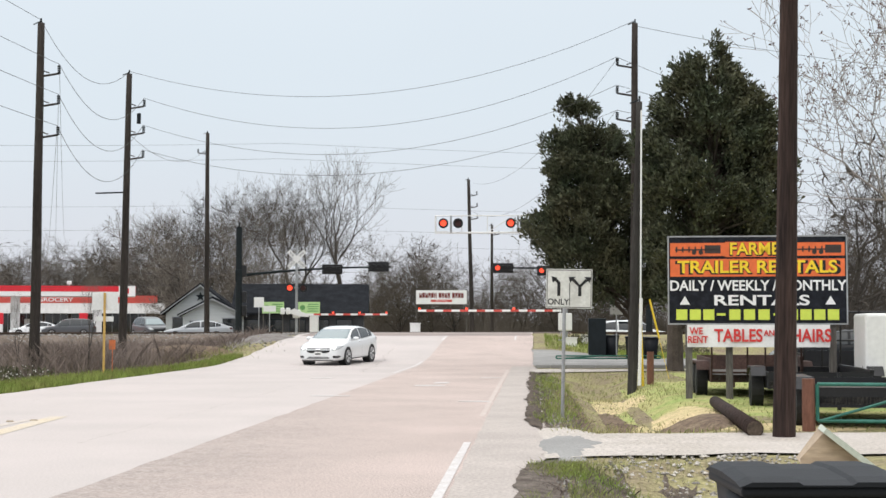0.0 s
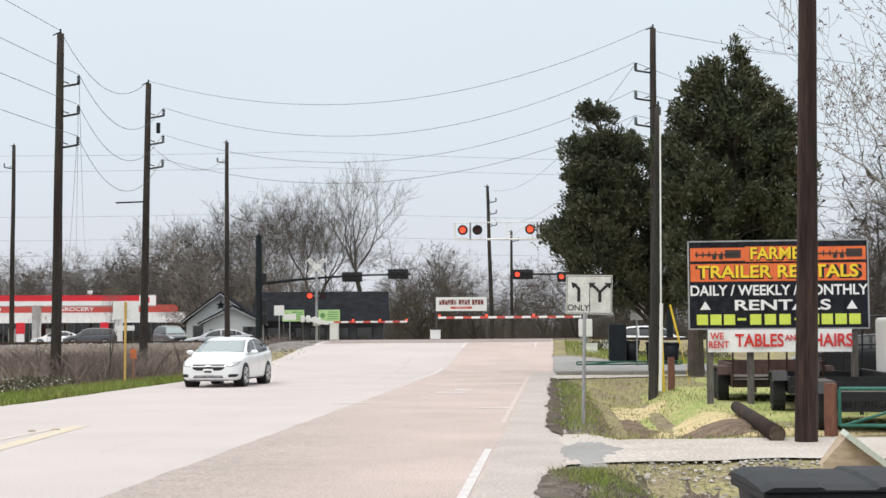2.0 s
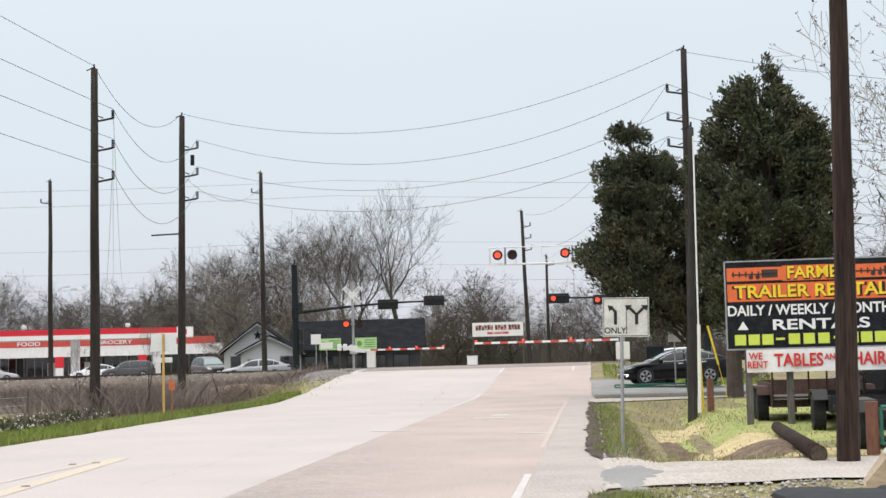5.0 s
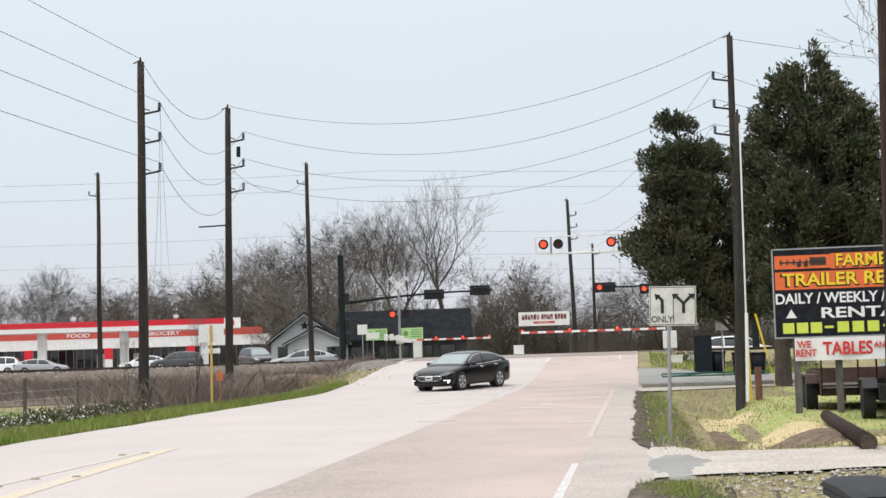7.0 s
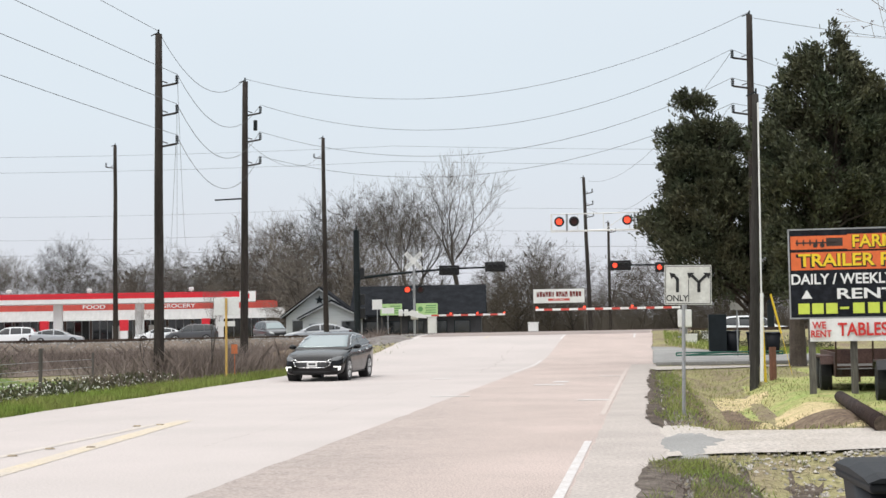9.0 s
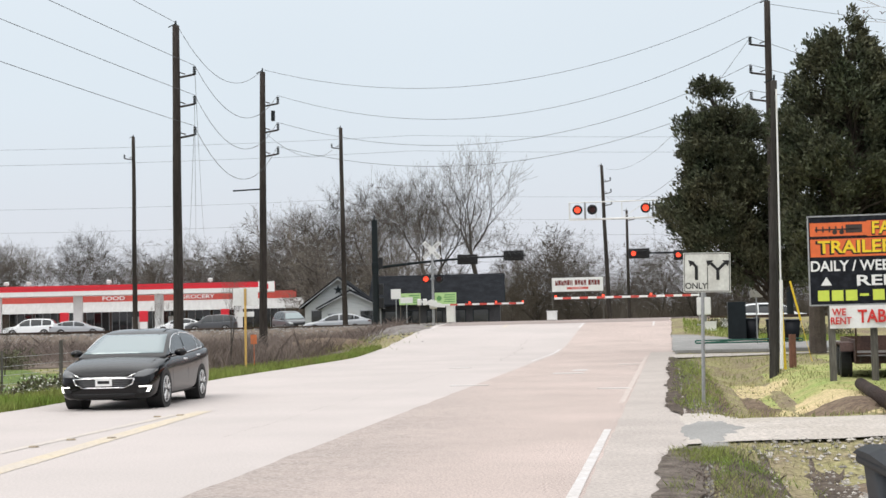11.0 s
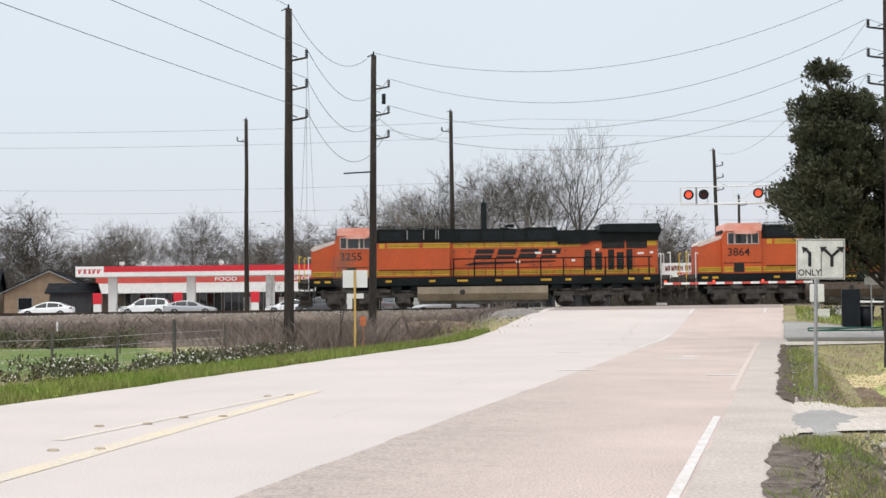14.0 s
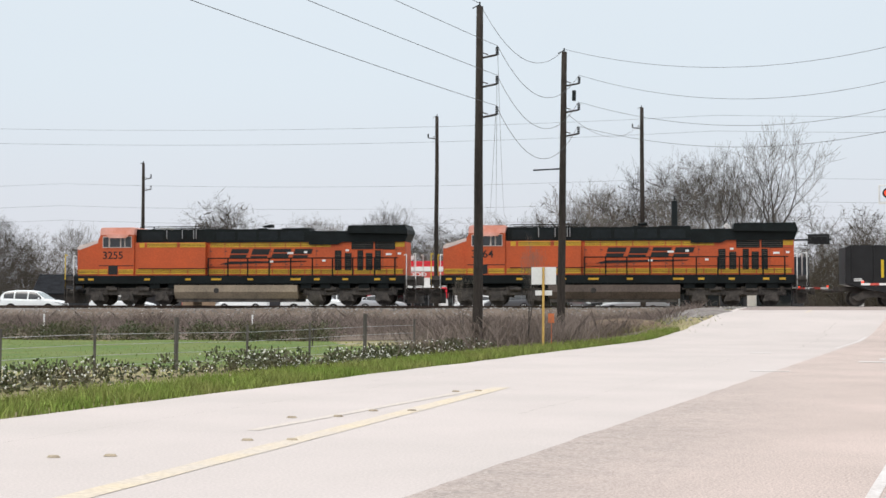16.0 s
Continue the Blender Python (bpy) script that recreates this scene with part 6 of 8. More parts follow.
def tube_gate(m, L, H0, H1, label):
    g = thing("tube_gate", m, label, "gate", "green tube gates")
    bm = B()
    for z in (H0, H1):
        rod(bm, (0, 0, z), (L, 0, z), 0.028, seg=8)
    for x in (0, L):
        rod(bm, (x, 0, H0), (x, 0, H1), 0.028, seg=8)
    rod(bm, (0.05, 0, H0), (L * 0.5, 0, H1), 0.022, seg=8)
    part("gate_frame", bm, GG, g)
    return g


tube_gate(pose(4.20, 22.7, 0, 0, 0, -8), 3.6, 0.18, 0.72, "green tubular steel gate beside a wooden post")
tube_gate(pose(0.9, 58.4, 0, 0, 0, 3), 4.0, 0.30, 0.40, "green tubular barrier across the side road")
for x, y, h in ((4.08, 22.75, 0.80), (3.25, 42.2, 0.85)):
    bm = B()
    rod(bm, (x, y, -0.1), (x, y, h), 0.10, 0.095, seg=12)
    tagged(part("gate_post", bm, material("red_brown_timber", (0.20, 0.09, 0.06), 0.85, 0.25, 4, 30, 0.4, stretch=(1, 1, 0.2))), "short red-brown wooden gate post", "post", "gate posts")
for x, y, rz, s in ((3.6, 70.0, 5, 1.2), (4.6, 70.3, -4, 1.2), (5.4, 70.1, 8, 1.1)):
    b = wheelie_bin(pose(x, y, ground_z(x, y), 0, 0, rz), label="dark wheeled bin standing by the side road")
for x0, x1 in ((3.0, 3.5),):
    bm = B()
    box(bm, 2.55, 69.5, ground_z(2.6, 69.5), 3.35, 70.3, ground_z(2.6, 69.5) + 1.7, bevel=0.03)
    tagged(part("utility_cabinet", bm, M["dark_steel"]), "tall dark steel cabinet by the side road", "cabinet")
bm = B()
rod(bm, (1.2, 50.6, -0.42), (1.2, 53.5, -0.42), 0.30, seg=16)
tagged(part("culvert_pipe", bm, M["dark_steel"]), "dark drain pipe under the side entrance", "pipe")
bm = B()
rod(bm, (0.55, 8.2, -0.05), (1.0, 8.5, -0.1), 0.24, seg=18)
tagged(part("drain_pipe_end", bm, M["board"]), "pale end of a drain pipe in the ditch", "pipe")

# side road, drive and verge patches
M["dark_earth"] = material("dark_damp_soil", (0.055, 0.043, 0.036), 0.95, 0.5, 3, 22, 0.9, tint=(0.13, 0.105, 0.085), spec=0.1)
side = sheet("side_road", axis([(-0.2, 45, 1.2)]), axis([(59.5, 70.5, 1.0)]), ground_z, M["side_road"], lift=0.03)
tagged(side, "grey side road joining at a right angle", "road", kind="structure")
apron = sheet("side_apron", axis([(-0.1, 9, 0.5)]), axis([(50.6, 54.4, 0.45)]), lambda x, y: max(ground_z(x, y), -0.02), M["gravel"], lift=0.03,
              edge=lambda x, y: x + 0.2 * noise.noise((y, x, 3)))
tagged(apron, "pale gravel entrance beside the side road", "gravel", kind="structure")
bm = B()
for k in range(14):
    x = 0.1 + k * 0.55
    box(bm, x, 55.5, 0.0, x + 0.54, 55.75, 0.13, bevel=0.02)
tagged(part("kerb", bm, M["side_road"]), "low dark kerb along the side entrance", "kerb", kind="structure")
drive_ = sheet("gravel_drive", axis([(-0.05, 20, 0.4)]), axis([(18.5, 22.1, 0.3)]), ground_z, M["gravel"], lift=0.03,
               edge=lambda x, y: x)
for v in drive_.data.vertices:
    if v.co.y < 18.7 or v.co.y > 21.9:
        v.co.y += 0.45 * noise.noise((v.co.x * 0.8, v.co.y, 2))
tagged(drive_, "pale gravel drive leading off the road", "gravel", kind="structure")
M["worn_edge"] = material("worn_road_edge", (0.445, 0.40, 0.37), 0.92, 0.22, 0.9, 24, 0.5, tint=(0.385, 0.345, 0.32), spec=0.2)
edge_ = sheet("road_edge", axis([(-0.80, 0.16, 0.06)]), axis([(3.0, 58.0, 0.15)]), lambda x, y: max(ground_z(x, y), -0.006 - 0.12 * max(0, x)), M["worn_edge"], lift=0.010,
              edge=lambda x, y: x + (0.12 * noise.noise((y * 0.4, 7, 2)) + 0.10 * noise.noise((y * 2.2, 9, 2))) * max(0, x + 0.4) * 1.6 + (0.05 * noise.noise((y * 1.1, 3, 2)) if x < -0.7 else 0))
tagged(edge_, "greyish worn outer strip of the pavement with a broken edge", "road", kind="structure")
patch = sheet("road_shoulder", axis([(-0.12, 0.24, 0.045)]), axis([(22.8, 51.0, 0.16)]), lambda x, y: max(ground_z(x, y), 0.0 - 0.35 * max(0, x - 0.05)), M["dark_earth"], lift=0.022,
              edge=lambda x, y: x + 0.14 * noise.noise((y * 0.35, 1, 2)) + 0.12 * noise.noise((y * 1.6, 4, 2)) + 0.30 * max(0, (25.0 - y) / 2.2) ** 2)
tagged(patch, "narrow ragged strip of dark soil along the road edge", "soil", kind="structure")
M["grit"] = material("dark_gritty_soil", (0.17, 0.145, 0.125), 0.95, 0.5, 5, 60, 0.4, tint=(0.08, 0.065, 0.055), spec=0.1)
patch = sheet("near_shoulder", axis([(-0.16, 0.26, 0.035)]), axis([(8.0, 18.2, 0.10)]), lambda x, y: 0.0 - 0.10 * max(0, x), M["grit"], lift=0.014,
              edge=lambda x, y: x + (0.12 * noise.noise((y * 0.5, 1, 8)) + 0.06 * noise.noise((y * 2.1, 4, 8))) * (1 if x < 0.3 else 0.4) + 0.5 * max(0, (y - 16.6) / 1.6) ** 2 * (x < 0.4))
tagged(patch, "ragged strip of dark soil and grit spilling onto the pavement", "soil", kind="structure")


def blob(name, cx, cy, rx, ry, mat, label, lift=0.02, hump=0.0):
    """A ragged patch of ground cover, a little proud of the ground."""
    verts, faces = [], []
    R, S = 8, 72
    for k in range(R + 1):
        for j in range(S):
            a = math.tau * j / S
            q = k / R * (1 + 0.35 * noise.noise((cx + math.cos(a) * 1.5, cy + math.sin(a) * 1.5, 6)) * (k / R) + 0.45 * noise.noise((cx + math.cos(a) * 5, cy + math.sin(a) * 5, 2)) * (k / R) ** 2)
            x, y = cx + rx * q * math.cos(a), cy + ry * q * math.sin(a)
            verts.append((x, y, ground_z(x, y) + lift * (1 - (k / R) ** 6 * 1.6) + hump * (1 - (k / R) ** 2)))
    for k in range(R):
        for j in range(S):
            a, b = k * S + j, k * S + (j + 1) % S
            faces.append((a, b, b + S, a + S))
    me = bpy.data.meshes.new(name)
    me.from_pydata(verts, [], faces)
    me.materials.append(mat)
    me.polygons.foreach_set("use_smooth", [True] * len(me.polygons))
    return tagged(new(name, me), label, "ground", kind="structure")


M["lawn"] = material("bright_short_grass", (0.27, 0.335, 0.11), 0.95, 0.4, 1.1, 16, 0.7, tint=(0.40, 0.36, 0.17), spec=0.1)
blob("grey_gravel_patch", 0.42, 20.4, 0.52, 2.1, M["side_road"], "patch of loose grey gravel where the drive meets the road", 0.05)
blob("corner_gravel", 0.30, 22.7, 0.62, 1.5, M["gravel"], "pale gravel spread round the corner of the drive", 0.045)
blob("yard_lawn", 6.5, 38.0, 3.6, 13.0, M["lawn"], "short bright green grass under the trailers", 0.015)
blob("yard_lawn", 5.0, 76.0, 4.3, 4.5, M["lawn"], "green grass beside the rails", 0.03)
blob("yard_lawn", 2.9, 34.5, 1.5, 9.0, M["lawn"], "short yellow-green turf beside the ditch", 0.012)
blob("straw_patch", 2.6, 28.5, 1.1, 2.6, M["straw"], "dry straw-coloured patch of turf")
blob("straw_patch", 2.0, 36.5, 0.9, 3.5, M["straw"], "dry straw-coloured patch of turf")
blob("straw_patch", 4.2, 23.6, 1.6, 0.9, M["straw"], "dry straw-coloured patch of turf")
blob("earth_mound", 2.55, 25.6, 0.75, 1.9, M["earth"], "low mound of brown earth by the log", 0.03, 0.16)
blob("earth_patch", 1.35, 29.5, 0.85, 6.5, M["earth"], "bare brown earth along the ditch")
blob("earth_patch", 1.15, 14.8, 0.85, 3.0, M["dark_earth"], "dark bare soil with leaf litter at the road edge")
blob("earth_patch", 2.6, 16.0, 0.8, 1.9, M["earth"], "bare brown earth beside the drive")
blob("earth_patch", 2.2, 13.5, 1.2, 2.0, M["gravel"], "patch of pale stones on bare soil")
blob("green_field", -34.0, 44.0, 18.5, 15.5, M["field"], "short green pasture behind a wire fence", 0.05)
blob("mound_patch", -15.6, 76.5, 3.2, 5.0, M["ballast"], "spill of grey stones beside the crossing", 0.05, 0.38)
blob("mound_patch", -16.5, 67.0, 2.6, 3.5, M["earth"], "dry grassy mound beside the crossing", 0.05, 0.70)


# brown weedy ground between the pasture and the rails
M["weedy_ground"] = material("brown_weedy_ground", (0.185, 0.15, 0.125), 0.95, 0.4, 0.9, 14, 0.8, tint=(0.125, 0.10, 0.08), spec=0.1)
wv, wf, cols = [], [], axis([(2.8, 25.0, 0.74)])
spots = axis([(-95, 3.2, 1.0)])
for k in spots:
    for d in cols:
        v = track_pose(k + 0.6 * noise.noise((k * 0.4, d * 0.3, 3)), d + 1.2 * noise.noise((k * 0.25, 1, 3)) * (d > 20)).translation
        xx = min(v.x, ROAD_L - 1.5 - 0.8 * noise.noise((v.y * 0.4, 2, 2)))
        wv.append((xx, v.y, ground_z(xx, v.y) + 0.03))
nc = len(cols)
for a in range(len(spots) - 1):
    for b in range(nc - 1):
        wf.append((a * nc + b, a * nc + b + 1, (a + 1) * nc + b + 1, (a + 1) * nc + b))
me_ = bpy.data.meshes.new("weedy_ground")
me_.from_pydata(wv, [], wf)
me_.materials.append(M["weedy_ground"])
tagged(new("weedy_ground", me_), "brown weedy ground in front of the rail bank", "ground", kind="structure")
bm = B()
box(bm, -0.7, -0.07, 0.0, 0.7, 0.07, 0.045, bevel=0.006)
tagged(part("fallen_board", bm, M["board"]), "short weathered board lying at the road edge", "board").matrix_basis = pose(-12.9, 56.0, ground_z(-12.9, 56.0) + 0.02, 0, 0, 62)


# ---- filling station beyond the rails ----
ST_TURN = 14.9
station = thing("filling_station_canopy", pose(-66.6, 134.4, 0.35, 0, 0, ST_TURN), "long filling station canopy with red and white fascia", "canopy")
bm = B()
box(bm, 0.0, 0.0, 4.0, 29.7, 8.0, 4.75)
part("deck", bm, M["white_metal"], station, "white canopy deck")
bm = B()
box(bm, 2.7, -0.06, 4.38, 28.2, 0.0, 4.92)
box(bm, 29.7, 0.6, 4.38, 29.78, 8.0, 4.92)
part("red_fascia", bm, M["red_paint"], station, "bright red fascia band")
bm = B()
box(bm, 2.7, -0.05, 3.95, 28.2, -0.002, 4.38)
part("white_fascia", bm, M["white_metal"], station)
bm = B()
box(bm, 0.0, -0.08, 3.95, 2.7, 0.0, 4.95)
part("sign_panel", bm, M["white_paint"], station, "white end panel of the fascia")
bm = B()
box(bm, 28.2, -0.08, 3.95, 29.75, 0.0, 4.95)
part("sign_panel", bm, M["white_paint"], station, "white end panel of the fascia")
bm = B()
for k in range(5):
    x = 0.28 + k * 0.45
    prism(bm, [(x, 4.24), (x + 0.12, 4.24), (x + 0.34, 4.68), (x + 0.22, 4.68)], -0.10, -0.075)
    prism(bm, [(x + 0.22, 4.24), (x + 0.34, 4.24), (x + 0.14, 4.68), (x + 0.02, 4.68)], -0.10, -0.075) if k in (1, 2) else box(bm, x, -0.10, 4.24, x + 0.1, -0.075, 4.68)
box(bm, 28.75, -0.10, 4.2, 29.15, -0.075, 4.7)
part("red_mark", bm, M["red_paint"], station, "plain red mark shapes")
for x, y in ((3.3, 1.5), (10.9, 1.5), (18.6, 1.5), (26.2, 1.5)):
    bm = B()
    box(bm, x - 0.42, y - 0.3, 0, x + 0.42, y + 0.3, 4.0, bevel=0.02)
    part("column", bm, M["white_metal"], station)
for x in (2.2, 9.9, 17.3, 25.0):
    pu = thing("fuel_pump", pose(-66.6, 134.4, 0.35, 0, 0, ST_TURN) @ pose(x, -0.6, 0), "red and white fuel pump under the canopy", "fuel pump", "fuel pumps")
    bm = B()
    box(bm, -0.35, -0.3, 0.0, 0.35, 0.3, 1.7, bevel=0.04)
    part("cabinet", bm, M["white_metal"], pu)
    bm = B()
    box(bm, -0.4, -0.34, 1.3, 0.4, 0.34, 2.35, bevel=0.05)
    part("crown", bm, M["red_paint"], pu)
for x in (4.4, 6.5, 14, 23.6):
    lm = thing("floodlight", pose(-66.6, 134.4, 0.35, 0, 0, ST_TURN) @ pose(x, 0.4, 4.75), "small floodlight on the canopy edge", "floodlight", "canopy floodlights")
    bm = B()
    rod(bm, (0, 0, 0), (0, 0, 0.4), 0.04, seg=6)
    box(bm, -0.22, -0.1, 0.35, 0.22, 0.12, 0.62, Matrix.Rotation(0.3, 4, "X"))
    part("head", bm, M["white_metal"], lm)

shop = thing("station_shop", pose(-66.6, 134.4, 0.3, 0, 0, ST_TURN) @ pose(-1.5, 13.0, 0), "low shop with pale metal awning and dark windows", "shop")
bm = B()
box(bm, 0, 0.0, 0, 34, 9, 3.0)
part("wall", bm, material("dull_brown_brick", (0.16, 0.12, 0.10), 0.9, 0.2, 2, 20, 0.3), shop)
bm = B()
prism(bm, [(-1.8, 2.45), (-0.2, 3.55), (0.0, 3.55), (0.0, 2.6), (-1.4, 2.45)], 0, 34.6, Matrix(((0, 1, 0, -0.3), (1, 0, 0, 0), (0, 0, 1, 0), (0, 0, 0, 1))))
# base colour greyed to carry the shade that the canopy throws on the awning
part("awning", bm, material("shade_greyed_ribbed_metal", (0.50, 0.50, 0.49), 0.6, 0.1, 1, 8, 0.1, stretch=(4, 1, 1)), shop, "pale ribbed metal awning")
bm = B()
box(bm, 1.0, -0.25, 3.52, 33.5, 0.3, 4.3)
part("parapet", bm, M["red_faded"], shop, "faded red parapet band")
words("lettering", "FOOD", 0.55, M["lettering_white"], shop, pose(14.6, -0.28, 3.85), 1.5, bold=0.02)
words("lettering", "GROCERY", 0.55, M["lettering_white"], shop, pose(23.2, -0.28, 3.85), 1.4, bold=0.02)
for k in range(11):
    x = 4.0 + k * 2.6
    bm = B()
    box(bm, x, -0.05, 0.3, x + 2.3, 0.0, 2.4)
    w = part("window", bm, M["glass"], shop)
    bm = B()
    for q in (0, 0.76, 1.53, 2.3):
        box(bm, x + q - 0.03, -0.09, 0.25, x + q + 0.03, -0.03, 2.45)
    part("window_frame", bm, M["steel"], w)
for x in (16.5, 20.2):
    bm = B()
    box(bm, x, -0.8, 0.0, x + 0.8, -0.2, 1.9, bevel=0.03)
    tagged(part("ice_freezer", bm, M["white_metal"]), "white ice freezer against the shop front", "freezer", "ice freezers").matrix_basis = shop.matrix_basis.copy()

# price sign
py = thing("price_pylon", at(-30.17, 135, 0.3, 20), "tall white fuel price pylon with blue panels", "sign")
bm = B()
box(bm, -0.62, -0.2, 0, 0.62, 0.2, 7.5, bevel=0.02)
part("column", bm, M["white_metal"], py)
BL = material("blue_sign_panel", (0.03, 0.07, 0.28), 0.4, 0.1, 2, 12, 0)
for z0, z1, mt in ((5.3, 6.1, BL), (4.0, 4.95, BL), (2.9, 3.9, BL), (1.3, 2.6, M["black_paint"])):
    bm = B()
    box(bm, -0.52, -0.23, z0, 0.52, -0.19, z1)
    pp = part("panel", bm, mt, py)
    bm = B()
    box(bm, -0.38, -0.245, (z0 + z1) / 2 - 0.14, 0.38, -0.225, (z0 + z1) / 2 + 0.14)
    part("plain_bar", bm, M["lettering_white"] if mt is BL else M["red_paint"], pp)
bm = B()
for k in range(4):
    box(bm, -0.45 + k * 0.24, -0.23, 6.6, -0.29 + k * 0.24, -0.19, 7.05)
part("red_mark", bm, M["red_paint"], py)


# ---- houses beyond the rails ----
M["pale_trim"] = material("weathered_grey_trim", (0.33, 0.34, 0.35), 0.8, 0.2, 1.5, 12, 0.2)


def house(name, m, L, D, eave, ridge, wall, roof, label, along=True, windows=()):
    h = thing(name, m, label, "house")
    bm = B()
    box(bm, 0, 0, -0.3, L, D, eave)
    part("wall", bm, wall, h)
    bm = B()
    if along:
        prism(bm, [(-0.4, eave - 0.1), (D / 2, ridge), (D + 0.4, eave - 0.1), (D + 0.4, eave + 0.05), (D / 2, ridge + 0.18), (-0.4, eave + 0.05)], -0.4, L + 0.4, Matrix(((0, 1, 0, 0), (1, 0, 0, 0), (0, 0, 1, 0), (0, 0, 0, 1))))
        for x in (0, L - 0.1):
            prism(bm, [(0, eave), (D, eave), (D / 2, ridge)], x, x + 0.1, Matrix(((0, 1, 0, 0), (1, 0, 0, 0), (0, 0, 1, 0), (0, 0, 0, 1))))
    else:
        prism(bm, [(-0.4, eave - 0.1), (L / 2, ridge), (L + 0.4, eave - 0.1), (L + 0.4, eave + 0.05), (L / 2, ridge + 0.18), (-0.4, eave + 0.05)], -0.4, D + 0.4)
    part("roof", bm, roof, h)
    if not along:
        bm = B()
        prism(bm, [(0.0, eave - 0.02), (L, eave - 0.02), (L / 2, ridge - 0.02)], 0.0, 0.15)
        part("gable", bm, wall, h)
        bm = B()
        for s in (0, 1):
            a, b = (0 - 0.4, eave - 0.1), (L / 2, ridge)
            q = [(a[0], a[1] - 0.05), (b[0], b[1] - 0.07), (b[0], b[1] + 0.03), (a[0], a[1] + 0.03)]
            if s:
                q = [(L - x, z) for x, z in q][::-1]
            prism(bm, q, -0.46, -0.41)
        part("bargeboard", bm, M["pale_trim"], h)
    for x, z, w, hh in windows:
        bm = B()
        box(bm, x - 0.06, -0.06, z - 0.06, x + w + 0.06, -0.005, z + hh + 0.06)
        wn_ = part("window", bm, M["dark_steel"] if wall == WALL_DARK else M["pale_trim"], h)
        bm = B()
        box(bm, x, -0.075, z, x + w, -0.05, z + hh)
        part("window_pane", bm, M["glass"], wn_)
    return h


SIDING = material("grey_lap_siding", (0.47, 0.49, 0.50), 0.8, 0.06, 1, 3, 0.2, stretch=(0.2, 0.2, 6))
ROOF_DARK = material("dark_shingle_roof", (0.022, 0.024, 0.028), 0.95, 0.25, 1.5, 12, 0.3, spec=0.05)
WALL_DARK = material("dark_painted_siding", (0.045, 0.045, 0.05), 0.85, 0.2, 1.5, 10, 0.2)
gh = house("gabled_house", pose(-27.4, 111.6, 0.35, 0, 0, 8), 5.1, 7.0, 2.1, 4.2, SIDING, ROOF_DARK, "grey gabled house with a dark star in the gable", False, ((0.5, 0.9, 0.8, 0.9),))
bm = B()
pts = []
for k in range(10):
    a, rr = math.pi / 2 + k * math.pi / 5, 0.38 if k % 2 == 0 else 0.16
    pts.append((2.55 + rr * math.cos(a), 3.35 + rr * math.sin(a)))
prism(bm, pts, -0.06, 0.0)
part("star", bm, M["dark_steel"], gh, "dark metal star")
pc = house("entrance_porch", pose(-25.6, 109.4, 0.35, 0, 0, 8), 4.3, 2.6, 1.95, 3.15, SIDING, ROOF_DARK, "grey gabled entrance porch with a dark doorway", False, ((0.5, 0.3, 0.9, 1.2), (2.9, 0.2, 0.9, 1.5)))
bm = B()
box(bm, 2.05, -0.16, 0.7, 2.45, -0.1, 1.5)
part("yellow_notice", bm, M["yellow_paint"], pc)
house("long_low_building", pose(-22.3, 112.5, 0.35, 0, 0, 6), 9.6, 8.0, 2.1, 4.25, WALL_DARK, ROOF_DARK, "long low dark building with a shingle roof", True,
      tuple((0.6 + k * 1.75, 0.7, 1.1, 0.9) for k in range(5)))
BRK = material("tan_brick", (0.30, 0.22, 0.15), 0.9, 0.15, 1.5, 10, 0.2)
house("brick_cottage", at(-28.9, 168, 0.3, 20), 9.5, 8.0, 2.7, 5.0, BRK, ROOF_DARK, "tan brick cottage with a dark roof", False, ((1.5, 0.9, 1.4, 1.2), (5.6, 0.9, 1.4, 1.2)))
house("brick_cottage", at(-33.2, 172, 0.3, 22), 12, 8.0, 2.7, 5.2, BRK, ROOF_DARK, "tan brick cottage with a dark roof", True, ((1.5, 0.9, 1.4, 1.2), (6.6, 0.9, 1.4, 1.2)))
house("red_barn", at(-31.2, 160, 0.3, 20), 3.6, 5.0, 2.2, 3.8, M["red_faded"], ROOF_DARK, "small dull red barn with a dark roof", False)
house("long_dark_shed", at(-34.9, 138, 0.3, 24), 12, 7.0, 1.7, 3.3, WALL_DARK, ROOF_DARK, "long dark shed with a low shingle roof", True)
house("roofed_shelter", at(-27.3, 152, 0.3, 18), 4.0, 4.0, 2.5, 3.3, WALL_DARK, ROOF_DARK, "dark roadside shelter with a low roof", True)
bm = B()
box(bm, -1.2, -1.2, 0, 1.2, 1.2, 9.0, at(-37.35, 130, 0.3, 20), bevel=0.05)
tagged(part("concrete_tower", bm, material("grey_concrete", (0.33, 0.32, 0.30), 0.9, 0.12, 1, 12, 0.2)), "plain grey concrete tower end", "tower")
cross = sheet("cross_street", [0, 1], [0, 1], lambda x, y: 0.0, M["side_road"])
cross.data.clear_geometry()
cv, cf = [], []
for k in range(31):
    for d in (-13.0, -22.0):
        v = track_pose(-130 + k * 10, d).translation
        cv.append((v.x, v.y, max(ground_z(v.x, v.y), road_z(v.x, v.y) if ROAD_L < v.x < ROAD_R else -1) + 0.06))
for k in range(30):
    cf.append((2 * k, 2 * k + 2, 2 * k + 3, 2 * k + 1))
cross.data.from_pydata(cv, [], cf)
cross.data.materials.clear()
cross.data.materials.append(M["side_road"])
tagged(cross, "grey cross street running beside the rails", "road", kind="structure")
lot = sheet("station_forecourt", axis([(-90, -30, 10)]), axis([(112, 150, 8)]), lambda x, y: max(0.4, ground_z(x, y)), M["concrete_road"], lift=0.03)
tagged(lot, "pale concrete forecourt of the filling station", "forecourt", kind="structure")


